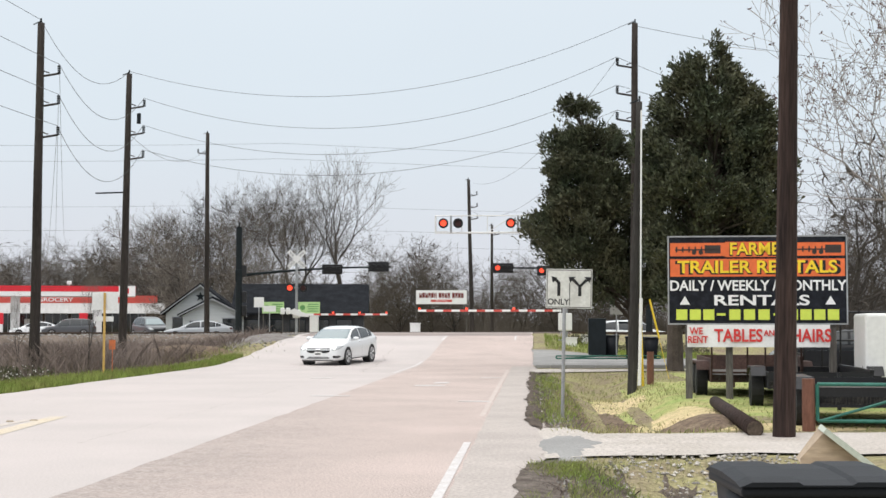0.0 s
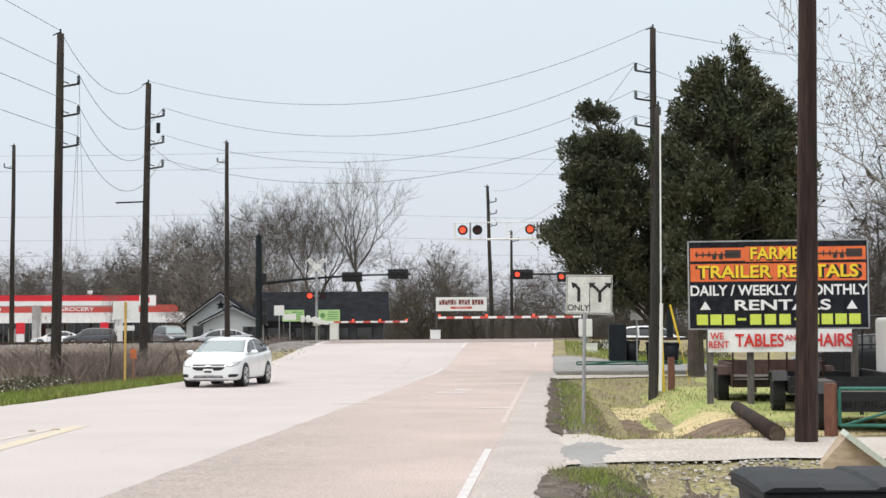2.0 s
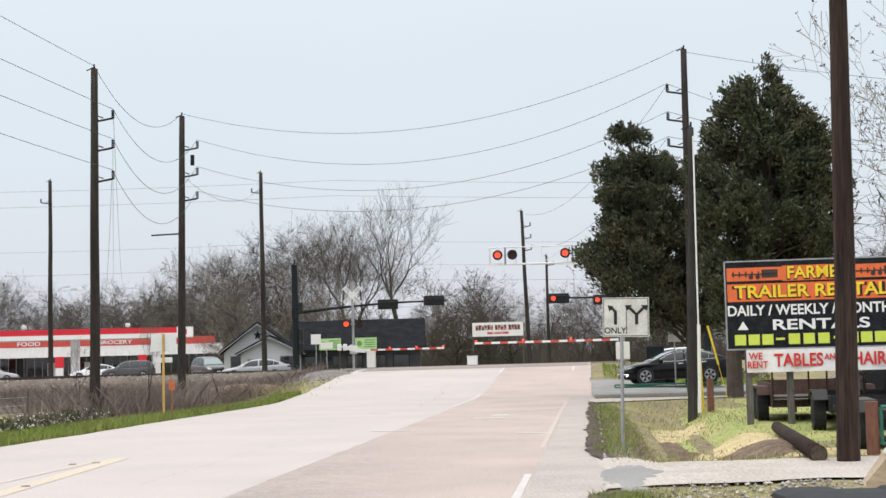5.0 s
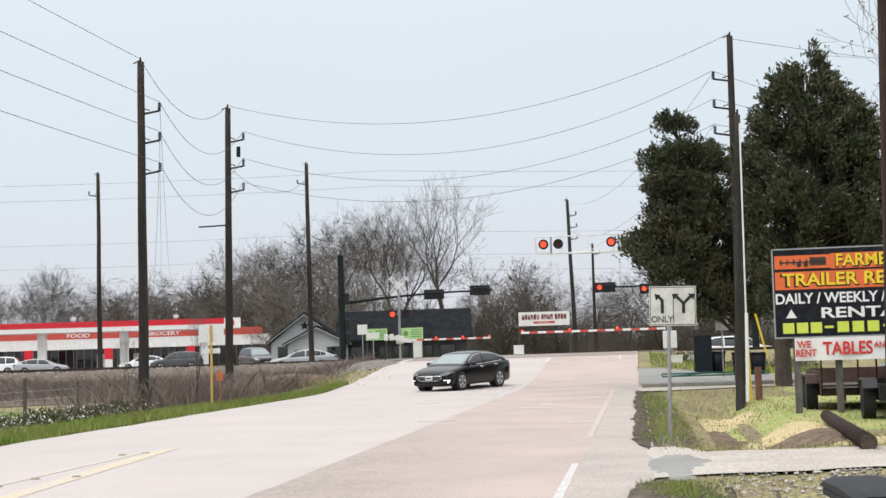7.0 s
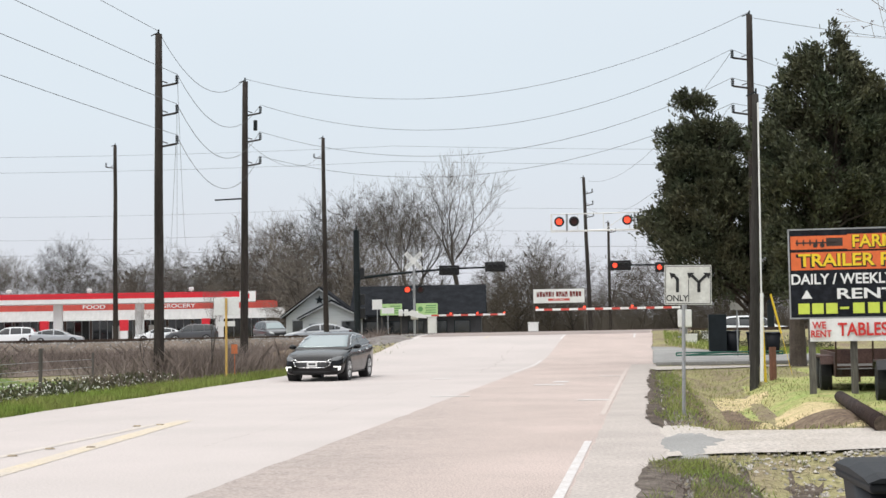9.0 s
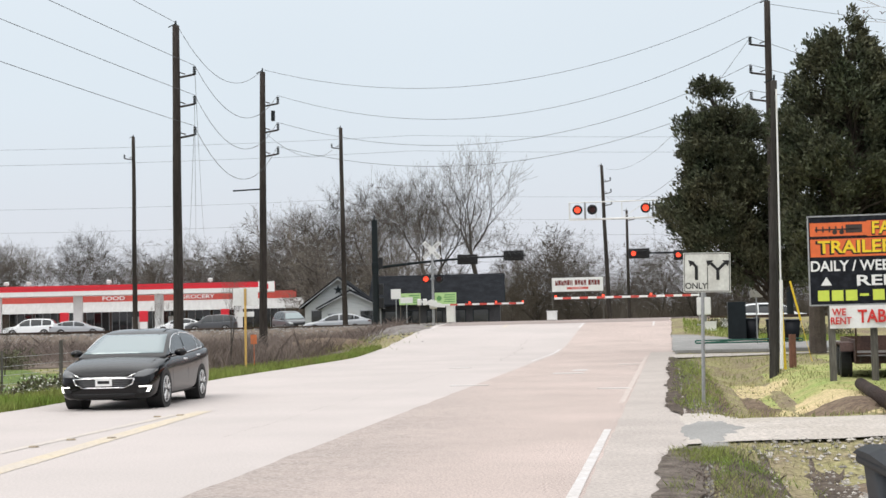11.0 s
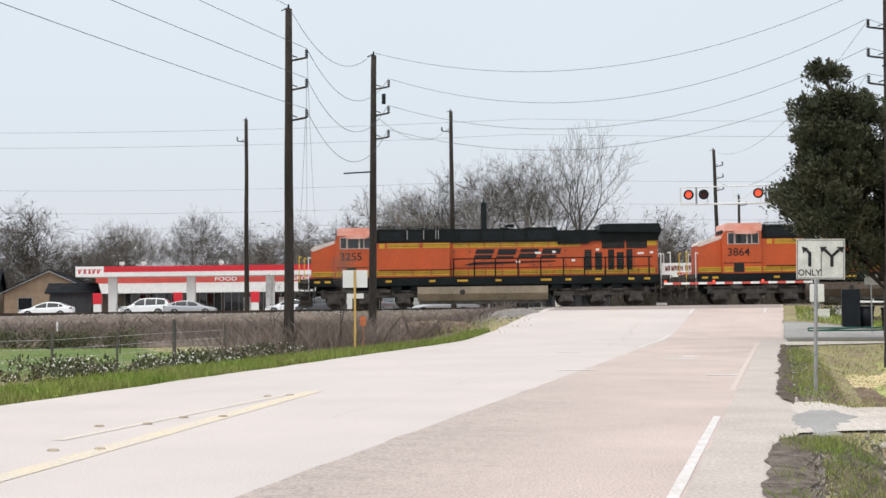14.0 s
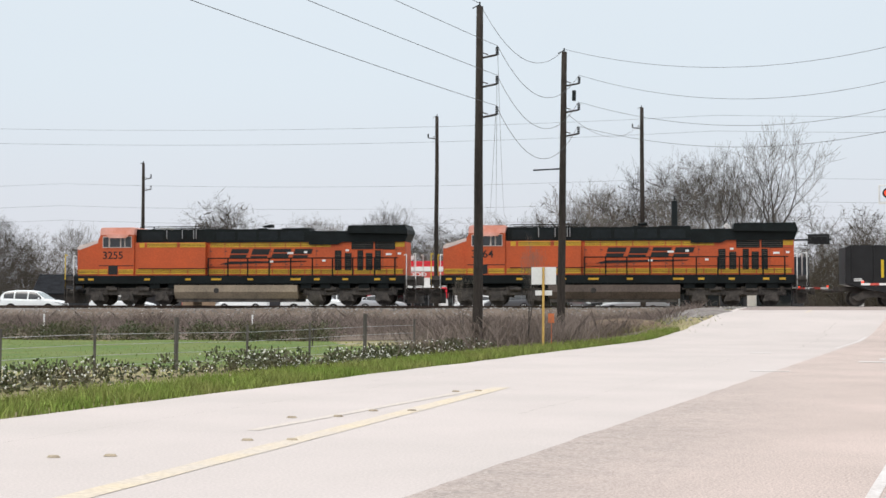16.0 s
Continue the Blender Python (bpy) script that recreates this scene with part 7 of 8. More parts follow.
# ---- parked and passing vehicles beyond the rails ----
def parked(name, label, cat, L, W, H, wb, paint, m, shape="sedan"):
    return vehicle(name, label, cat, L, W, H, wb, paint, m, shape, group="vehicles beyond the rails")


parked("parked_suv", "white sport utility vehicle parked at the pumps", "car", 4.8, 1.9, 1.72, 2.8, M["car_white"], at(-23.85, 143, 0.45, ST_TURN + 180), "suv")
parked("parked_suv", "dark grey sport utility vehicle parked at the pumps", "car", 4.75, 1.9, 1.70, 2.75, M["car_grey"], at(-17.3, 139, 0.45, ST_TURN + 180), "suv")
parked("parked_sedan", "pale silver sedan parked at the pumps", "car", 4.8, 1.82, 1.45, 2.8, M["car_silver"], at(-22.2, 140, 0.45, ST_TURN), "sedan")
parked("parked_sedan", "white sedan parked at the station", "car", 4.7, 1.82, 1.45, 2.8, M["car_white"], at(-18.5, 147, 0.45, ST_TURN + 180), "sedan")
parked("parked_sedan", "white sedan parked at the station", "car", 4.7, 1.82, 1.45, 2.8, M["car_white"], at(-27.4, 136, 0.45, ST_TURN + 180), "sedan")
parked("parked_sedan", "silver sedan parked before the gabled house", "car", 4.85, 1.84, 1.45, 2.8, M["car_silver"], at(-12.6, 106.5, 0.45, 10 + 180), "sedan")
parked("parked_pickup", "dark off-road vehicle parked beside the house", "car", 4.3, 1.9, 1.8, 2.6, M["car_grey"], at(-14.35, 123, 0.45, -55), "suv")
parked("parked_suv", "white van parked behind the side road", "car", 5.0, 1.95, 1.75, 3.0, M["car_white"], at(3.8, 101, 0.15, 5), "suv")
parked("parked_sedan", "black sedan parked behind the trailers", "car", 4.8, 1.85, 1.45, 2.8, M["car_black"], at(11.4, 52, 0.0, 170), "sedan")
parked("waiting_sedan", "white sedan waiting on the cross street", "car", 4.7, 1.82, 1.45, 2.8, M["car_white"], track_pose(-38.2, -17.5, 0.48), "sedan")
parked("waiting_suv", "white sport utility vehicle waiting on the cross street", "car", 4.85, 1.92, 1.72, 2.85, M["car_white"], track_pose(-45.0, -17.5, 0.48), "suv")
PASSING = vehicle("passing_suv", "white sport utility vehicle driving along the cross street", "car", 4.85, 1.92, 1.72, 2.85, M["car_white"], pose(0, 105, 0.5), "suv", group="vehicles beyond the rails")


# ---- bare winter trees ----
BARK = material("grey_brown_bark", (0.095, 0.082, 0.072), 0.95, 0.25, 3, 25, 0.4, random_by="object")
TWIG = material("grey_brown_twigs", (0.135, 0.119, 0.102), 0.95, 0.2, 0.6, 10, 0, spec=0.1, random_by="object")


def tube(verts, faces, pts, radii, sides):
    base = len(verts)
    for k, (p, r) in enumerate(zip(pts, radii)):
        d = (pts[min(k + 1, len(pts) - 1)] - pts[max(k - 1, 0)]).normalized()
        u = d.orthogonal().normalized()
        w = d.cross(u)
        for s in range(sides):
            a = math.tau * s / sides
            verts.append(p + u * (r * math.cos(a)) + w * (r * math.sin(a)))
    for k in range(len(pts) - 1):
        for s in range(sides):
            a, b = base + k * sides + s, base + k * sides + (s + 1) % sides
            faces.append((a, b, b + sides, a + sides))


def bare_tree(seed, H, spread=0.55, forks=(5, 6, 6, 5), label="bare winter tree with fine grey-brown twigs", trunk_frac=0.30):
    rng = random.Random(seed)
    thick, fine = ([], []), ([], [])

    def grow(p, d, length, r, level):
        n = 4 if level < 3 else 2
        pts, radii = [p.copy()], [r]
        tip = 0.4
        for k in range(n):
            wob = Vector((rng.gauss(0, 1), rng.gauss(0, 1), rng.gauss(0, 1))) * (0.09 + 0.05 * level)
            d = (d + wob + Vector((0, 0, (0.02, 0.05, 0.10, 0.10, 0.08, 0.04)[level]))).normalized()
            pts.append(pts[-1] + d * (length / n))
            radii.append(max(0.010, r * (1 - (1 - tip) * (k + 1) / n)))
        tgt = thick if level < 2 else fine
        if level < 4:
            tube(tgt[0], tgt[1], pts, radii, (8, 6, 4, 3)[level])
        else:
            b = len(fine[0])
            w = d.orthogonal().normalized() * 0.012
            fine[0].extend((pts[0] - w, pts[0] + w, pts[1] + w * 0.8, pts[2], pts[1] - w * 0.8))
            fine[1].append((b, b + 1, b + 2, b + 3, b + 4))
        if level >= len(forks):
            return
        for c in range(forks[level]):
            u = rng.uniform(trunk_frac if level == 0 else 0.15, 1.0)
            q = min(n - 1, int(u * n))
            base = pts[q].lerp(pts[q + 1], u * n - q)
            az = rng.uniform(0, math.tau) if level else math.tau * (c / forks[0]) + rng.uniform(-0.5, 0.5)
            side = Vector((math.cos(az), math.sin(az), 0.2))
            tilt = rng.uniform(0.35, 0.95) * (spread / 0.55) if level < 3 else rng.uniform(0.5, 1.3)
            nd = (d * math.cos(tilt) + (side - d * side.dot(d)).normalized() * math.sin(tilt)).normalized()
            grow(base, nd, length * (rng.uniform(0.56, 0.80) if level < 3 else rng.uniform(0.45, 0.75)), max(0.012, r * (0.55 if level == 0 else 0.46) * (1.1 - 0.5 * u)), level + 1)

    grow(Vector((0, 0, -0.2)), Vector((0, 0, 1)), H * 0.52, H * 0.017, 0)
    top = max(v.z for v in fine[0])
    t = thing("bare_tree", None, label, "tree", "bare trees")
    for nm, (vs, fs), mt in (("trunk", thick, BARK), ("crown", fine, TWIG)):
        me = bpy.data.meshes.new(nm)
        me.from_pydata([v * (H / top) for v in vs], [], fs)
        me.materials.append(mt)
        ob = new(nm, me)
        ob.parent = t
    return t


def forked_tree(seed, H, R, levels=9, open_=26.0, label="tall bare tree with forked grey limbs", name="bare_tree", lean=(0.05, 0.0), side_twigs=2):
    """A leafless tree whose trunk and limbs fork again and again, with thin straight twigs at the ends."""
    rng = random.Random(seed)
    thick, fine, ends = ([], []), ([], []), []

    def grow(p, d, length, r, level):
        n = 3 if level < 6 else 2
        pts, radii, q = [p.copy()], [r], d.copy()
        for k in range(n):
            q = (q + Vector((rng.gauss(0, 0.09), rng.gauss(0, 0.09), rng.gauss(0.05, 0.05)))).normalized()
            pts.append(pts[-1] + q * (length / n))
            radii.append(max(0.011, r * (1 - 0.26 * (k + 1) / n)))
        tgt = thick if level < 5 else fine
        tube(tgt[0], tgt[1], pts, radii, 7 if level < 3 else 5 if level < 5 else 3)
        if level >= levels:
            ends.append(pts[-1])
            return
        kids = 3 if rng.random() < (0.45 if level < 2 else 0.22) else 2
        az = rng.uniform(0, math.tau)
        for c in range(kids):
            tilt = radians(open_ * rng.uniform(0.45, 1.35)) * (0.75 if level == 0 else 1.0)
            u = q.orthogonal().normalized()
            u = Matrix.Rotation(az + c * math.tau / kids + rng.uniform(-0.5, 0.5), 3, q) @ u
            nd = (q * math.cos(tilt) + u * math.sin(tilt) + Vector((0, 0, 0.06))).normalized()
            grow(pts[-1], nd, length * rng.uniform(0.66, 0.96), radii[-1] * (0.80 if kids == 2 else 0.70) * rng.uniform(0.85, 1.05), level + 1)
        if level > 2:
            for _ in range(side_twigs):
                w = rng.uniform(0.2, 0.9)
                a, b = pts[0].lerp(pts[-1], w), q.orthogonal().normalized()
                b = Matrix.Rotation(rng.uniform(0, math.tau), 3, q) @ b
                grow(a, (q * 0.6 + b + Vector((0, 0, 0.2))).normalized(), length * 0.5, max(0.012, r * 0.3), max(level + 3, levels - 1))

    grow(Vector((0, 0, -0.2)), Vector((*lean, 1)).normalized(), H * 0.23, R, 0)
    f = H / max(v.z for v in fine[0])
    t = thing(name, None, label, "tree", "bare trees")
    for nm, (vs, fs), mt in (("trunk", thick, BARK), ("crown", fine, TWIG)):
        me = bpy.data.meshes.new(nm)
        me.from_pydata([v * f for v in vs], [], fs)
        me.materials.append(mt)
        ob = new(nm, me)
        ob.parent = t
    return t, [e * f for e in ends]


# ---- leafy clumps: junipers, hedges, brambles ----
def leaf_cloud(rng, verts, faces, centre, radius, count, size, squash=0.85, up=0.3, slim=1.0):
    c = Vector(centre)
    for _ in range(count):
        d = Vector((rng.gauss(0, 1), rng.gauss(0, 1), rng.gauss(0, 1))).normalized()
        rr = radius * rng.uniform(0.45, 1.08) ** 0.7
        p = c + Vector((d.x * rr, d.y * rr, d.z * rr * squash))
        axis_ = (d + Vector((rng.gauss(0, 0.5), rng.gauss(0, 0.5), rng.gauss(up, 0.4)))).normalized()
        side = axis_.orthogonal().normalized()
        side = (Matrix.Rotation(rng.uniform(0, math.tau), 3, axis_) @ side)
        L, Wd = size * rng.uniform(0.7, 1.5), size * rng.uniform(0.22, 0.42) * slim
        b = len(verts)
        verts.extend((p - side * Wd * 0.4, p + side * Wd * 0.4, p + axis_ * L * 0.6 + side * Wd, p + axis_ * L, p + axis_ * L * 0.6 - side * Wd))
        faces.append((b, b + 1, b + 2, b + 3, b + 4))


def mesh_part(name, verts, faces, mat, parent=None):
    me = bpy.data.meshes.new(name)
    me.from_pydata(verts, [], faces)
    me.materials.append(mat)
    ob = new(name, me)
    if parent is not None:
        ob.parent = parent
    return ob



TREES = [forked_tree(14, 17, 0.26, 9, 27, "bare winter tree with fine grey-brown twigs")[0], bare_tree(23, 14, 0.64, (9, 6, 6, 4, 3), trunk_frac=0.14), bare_tree(37, 12, 0.68, (9, 6, 5, 4, 3), trunk_frac=0.10),
         forked_tree(5, 19, 0.44, 8, 28, lean=(0.10, 0.0), side_twigs=1)[0], bare_tree(71, 9, 0.75, (9, 6, 5, 4, 3), trunk_frac=0.06)]
heights = [17, 14, 12, 19, 9]
used = set()


def plant(k, az, dist, H, turn, z=0.2, label=""):
    t = TREES[k]
    m = at(az, dist, z, turn)
    if k not in used:
        used.add(k)
        t.matrix_basis = m
    else:
        t = copy_thing(t, m)
    f = H / heights[k]
    t.scale = (f, f, f)
    if label:
        t["label"] = label
    return t


plant(3, -7.1, 158, 20.3, 20, label="tall bare tree with forked grey limbs")
plant(3, -9.3, 157, 17.2, 140, label="tall bare tree with forked grey limbs")
rt = random.Random(5)
for k, az, d, H in ((0, -9.6, 160, 19.4), (1, -11.0, 163, 19.0), (1, -12.8, 166, 18.6), (2, -14.2, 168, 16.0), (0, -8.2, 165, 17.0), (2, -10.4, 150, 14.5), (2, -13.0, 150, 13.5), (1, -12.0, 175, 17.5), (0, -13.6, 172, 16.5), (0, -10.3, 170, 18.0),
                    (2, -5.0, 152, 11.5), (2, -3.8, 150, 10.8), (1, -2.9, 156, 10.5), (2, -4.4, 165, 11.5), (4, -6.0, 148, 8.0), (2, -1.6, 160, 9.8), (1, -0.4, 158, 10.6), (2, 0.9, 150, 10.5),
                    (1, 2.4, 152, 11.0), (2, 4.0, 150, 11), (1, 6.0, 150, 11), (2, 8.0, 150, 11), (1, 10.0, 140, 11), (2, 12.0, 130, 10), (1, 14.0, 130, 11)):
    plant(k, az, d, H * (0.93 if az < -7.5 else 1.0), rt.uniform(0, 360))
az = -50.0
while az < -13.5:
    d = rt.uniform(185, 225)
    plant(rt.choice((1, 2, 2, 0, 4)), az, d, rt.uniform(12.0, 15.5) * (0.80 if az < -29 else 1.0), rt.uniform(0, 360))
    if rt.random() < 0.6:
        plant(rt.choice((2, 4, 4)), az + 0.3, rt.uniform(172, 184), rt.uniform(8.0, 11.0) * (0.8 if az < -29 else 1.0), rt.uniform(0, 360))
    az += rt.uniform(0.6, 0.95)
az = -14.0
while az < 16:
    plant(rt.choice((2, 4, 1)), az, rt.uniform(185, 215), rt.uniform(8.0, 11.0), rt.uniform(0, 360))
    az += rt.uniform(1.3, 2.0)
PALE = material("pale_mottled_bark", (0.33, 0.30, 0.28), 0.9, 0.25, 3, 20, 0.3, tint=(0.24, 0.21, 0.19))
RUSSET = material("russet_seed_clusters", (0.14, 0.085, 0.075), 0.9, 0.2, 2, 8, 0)
for sd, a, d, H in ((91, 14.2, 55, 14.5), (97, 17.4, 52, 15.5)):
    syc, tips = forked_tree(sd, H, 0.20, 8, 34, "pale bare tree with scattered russet seed clusters", side_twigs=1)
    syc.matrix_basis = at(a, d, 0)
    for o in syc.children:
        o.data.materials.clear()
        o.data.materials.append(PALE)
    rs = random.Random(sd)
    cv_, cf_ = [], []
    for p in tips:
        if rs.random() < 0.55:
            leaf_cloud(rs, cv_, cf_, p, 0.045, 5, 0.075)
    mesh_part("seed_crown", cv_, cf_, RUSSET, syc)
for k, a, d, H, lb in ((2, 11.6, 70, 11.0, ""), (4, 10.3, 72, 7.0, ""), (2, 13.8, 78, 12, "")):
    plant(k, a, d, H, rt.uniform(0, 360), 0.0, lb)


JUN = material("dark_juniper_foliage", (0.050, 0.066, 0.036), 0.8, 0.25, 0.8, 6, 0, tint=(0.080, 0.078, 0.042), random_by="island")


JBARK = material("brown_juniper_bark", (0.085, 0.068, 0.055), 0.95, 0.25, 3, 25, 0.4)


def juniper(x, y, profile, seed, count, label):
    """Upswept sprays of scale foliage round a leaning trunk; profile rows are height, left and right reach from the trunk."""
    rng = random.Random(seed)
    t = thing("juniper_tree", pose(x, y, ground_z(x, y)), label, "tree", "junipers")
    vs, fs, tv, tf = [], [], [], []
    zs = [q[0] for q in profile]
    reach = lambda z: (float(np.interp(z, zs, [q[1] for q in profile])), float(np.interp(z, zs, [q[2] for q in profile])))
    mid = lambda z: Vector((sum(reach(z)) / 2 * sstep(2.5, 6.5, z), 0, z))
    top = zs[-1]
    tube(tv, tf, [Vector((0, 0, -0.2)), mid(1.6), mid(3.2), mid(top * 0.6), mid(top * 0.95)], [0.30, 0.25, 0.21, 0.13, 0.03], 9)
    done = 0
    while done < count:
        z = rng.uniform(zs[0], top)
        a, b = reach(z)
        half, cx = (b - a) / 2, (a + b) / 2
        if rng.random() > (half / 2.6) ** 1.2 + 0.12:
            continue
        an, q = rng.uniform(0, math.tau), rng.random() ** 0.38
        half *= 1 + 0.34 * noise.noise((math.cos(an) * 1.4 + seed, math.sin(an) * 1.4, z * 0.95))
        p = Vector((cx + half * q * math.cos(an), half * 0.85 * q * math.sin(an), z + rng.uniform(-0.25, 0.25)))
        if noise.noise((p.x * 1.25 + seed, p.y * 0.35, p.z * 1.25)) < -0.05 - 0.15 * (1 - q):
            continue
        done += 1
        if done % 9 == 0:
            tube(tv, tf, [mid(max(1.2, z - 1.1)), mid(z - 0.4).lerp(p, 0.55), p], [0.06, 0.035, 0.012], 4)
        out = Vector((math.cos(an), math.sin(an), 0)) * rng.uniform(0.3, 1.0) + Vector((rng.gauss(0, 0.3), rng.gauss(0, 0.3), rng.uniform(0.25, 1.1)))
        out.normalize()
        L = rng.uniform(0.35, 0.85) * (0.75 + 0.25 * min(1, half / 2))
        for _ in range(52):
            u = rng.random() ** 0.8
            w = L * (0.30 * (1 - u) + 0.05)
            c = p + out * (L * (u - 0.25)) + Vector((rng.gauss(0, w), rng.gauss(0, w), rng.gauss(0, w)))
            ax = (out + Vector((rng.gauss(0, 0.55), rng.gauss(0, 0.55), rng.gauss(0.1, 0.5)))).normalized()
            sd = (Matrix.Rotation(rng.uniform(0, math.tau), 3, ax) @ ax.orthogonal().normalized())
            ln, wd = rng.uniform(0.09, 0.19), rng.uniform(0.018, 0.038)
            k = len(vs)
            vs.extend((c - sd * wd * 0.5, c + sd * wd * 0.5, c + ax * ln * 0.6 + sd * wd, c + ax * ln, c + ax * ln * 0.6 - sd * wd))
            fs.append((k, k + 1, k + 2, k + 3, k + 4))
    mesh_part("trunk", tv, tf, JBARK, t)
    mesh_part("crown", vs, fs, JUN, t)
    return t


juniper(4.75, 51.0, ((2.3, -0.3, 2.8), (3.2, -0.7, 3.4), (4.4, -1.0, 3.7), (5.5, -1.1, 3.8), (6.5, -1.1, 3.8), (7.4, -1.0, 3.7), (8.3, -0.7, 3.4), (9.2, -0.3, 2.8), (9.9, 0.2, 2.1), (10.5, 0.8, 1.6), (10.9, 1.1, 1.4)), 21, 2500,
        "large dark green juniper with a ragged upswept crown")
juniper(3.85, 57.5, ((2.6, -1.5, 0.9), (3.3, -2.4, 1.0), (4.1, -3.3, 1.0), (4.9, -3.8, 1.0), (5.5, -3.6, 0.9), (6.1, -3.2, 0.8), (7.0, -3.3, 0.5), (8.0, -3.1, 0.0), (8.8, -2.9, -0.7), (9.5, -2.7, -1.5), (10.0, -2.5, -2.0)), 22, 1700,
        "smaller dark green juniper growing against another")

# ---- grasses, weeds and brambles ----
GRASS = material("bright_spring_grass", (0.20, 0.285, 0.06), 0.8, 0.2, 0.5, 5, 0, spec=0.1, tint=(0.25, 0.255, 0.09), random_by="island")
DRYGRASS = material("mixed_dry_grass", (0.36, 0.315, 0.17), 0.85, 0.2, 0.7, 5, 0, spec=0.1, tint=(0.21, 0.24, 0.085), random_by="island")
WEED = material("dead_brown_weeds", (0.225, 0.185, 0.165), 0.9, 0.2, 0.4, 5, 0, spec=0.1, tint=(0.145, 0.115, 0.10), random_by="island")
BRAMBLE = material("dark_bramble_leaves", (0.055, 0.080, 0.03), 0.7, 0.25, 0.9, 6, 0, tint=(0.12, 0.095, 0.06), random_by="island")
BLOSSOM = material("white_blossom", (0.75, 0.75, 0.70), 0.8, 0.1, 1, 8, 0)


def blades(name, n, place, h0, h1, w, mat, label, seed, lean=0.3, multi=1, patchy=None):
    rng = random.Random(seed)
    vs, fs = [], []
    for _ in range(n):
        x, y = place(rng)
        if patchy is not None and noise.noise((x * 0.9, y * 0.55, seed)) < patchy + rng.uniform(-0.15, 0.15):
            continue
        z = ground_z(x, y) - 0.02
        for _ in range(multi):
            h = rng.uniform(h0, h1)
            a = rng.uniform(0, math.tau)
            ux, uy = math.cos(a) * w / 2, math.sin(a) * w / 2
            lx, ly = rng.gauss(0, lean) * h, rng.gauss(0, lean) * h
            b = len(vs)
            ox, oy = (rng.gauss(0, 0.06), rng.gauss(0, 0.06)) if multi > 1 else (0, 0)
            vs.extend(((x + ox - ux, y + oy - uy, z), (x + ox + ux, y + oy + uy, z), (x + ox + lx * 0.4 + ux * 0.7, y + oy + ly * 0.4 + uy * 0.7, z + h * 0.55), (x + ox + lx, y + oy + ly, z + h), (x + ox + lx * 0.4 - ux * 0.7, y + oy + ly * 0.4 - uy * 0.7, z + h * 0.55)))
            fs.append((b, b + 1, b + 2, b + 3, b + 4))
    return tagged(mesh_part(name, vs, fs, mat), label, "grass" if "grass" in name else "weeds", kind="stuff")


def left_verge(r):
    y = r.uniform(14, 64)
    return ROAD_L - 0.02 - abs(r.gauss(0, 0.9)) * (0.45 if y > 52 else 1.0 if y > 26 else 1.7), y


blades("verge_grass", 26000, left_verge, 0.10, 0.30, 0.022, GRASS, "bright green verge grass along the road edge", 1)
blades("verge_grass", 9000, lambda r: (ROAD_L - 1.2 - r.uniform(0, 2.6), r.uniform(16, 52)), 0.12, 0.34, 0.025, GRASS, "bright green verge grass along the road edge", 2)


def weed_strip(r):
    s, d = r.uniform(-78, 3.5), 5.6 + abs(r.gauss(0, 7.0))
    p = track_pose(s, min(d, 24)).translation
    return (p.x, p.y) if p.x < ROAD_L - 1.8 else (ROAD_L - 2.0 - r.uniform(0, 6), p.y)


blades("dead_weeds", 27000, weed_strip, 0.30, 1.0, 0.020, WEED, "dead brown weeds in front of the rail bank", 3, 0.55, 2)
blades("dead_weeds", 3000, lambda r: (r.uniform(-20, -14.3), 48.0 + r.random() ** 0.8 * 19), 0.2, 1.0, 0.018, WEED, "tall dead brown weeds round the pole bases", 4, 0.75, 3, 0.0)
blades("dead_weeds", 1500, lambda r: (r.gauss(-15.0, 0.8), r.gauss(50, 3.5)), 0.3, 1.5, 0.02, WEED, "tall dead brown weeds round the pole bases", 5, 0.5, 2)
blades("pasture_grass", 9000, lambda r: (r.uniform(-50, -17), r.uniform(27, 57)), 0.05, 0.16, 0.03, GRASS, "short green pasture grass", 6)


def right_verge(r):
    return abs(r.gauss(0.4, 2.2)) + 0.25, r.uniform(22.4, 50.5)


blades("ditch_grass", 9000, right_verge, 0.03, 0.13, 0.020, DRYGRASS, "patchy green and straw-coloured grass along the ditch", 7, patchy=-0.05)
blades("ditch_grass", 2200, lambda r: (0.25 + abs(r.gauss(0, 0.5)), r.uniform(23, 50)), 0.05, 0.18, 0.014, GRASS, "green grass along the broken road edge", 8, patchy=0.08)
blades("yard_grass", 8000, lambda r: (r.uniform(3.0, 11), r.uniform(23, 50)), 0.03, 0.09, 0.02, GRASS, "short green grass under the trailers", 9, patchy=-0.1)
blades("ditch_grass", 6500, lambda r: (0.35 + abs(r.gauss(0, 0.9)), r.uniform(9, 18.2)), 0.03, 0.11, 0.008, DRYGRASS, "patchy grass in the near ditch", 10, patchy=0.0)
blades("ditch_grass", 2600, lambda r: (0.35 + abs(r.gauss(0, 0.35)), r.uniform(9, 17.5)), 0.03, 0.12, 0.008, GRASS, "green tufts at the near road edge", 11, patchy=0.02)
blades("far_grass", 5000, lambda r: (r.uniform(0.6, 9), r.uniform(71, 82)), 0.08, 0.3, 0.03, GRASS, "green grass beside the rails", 12)


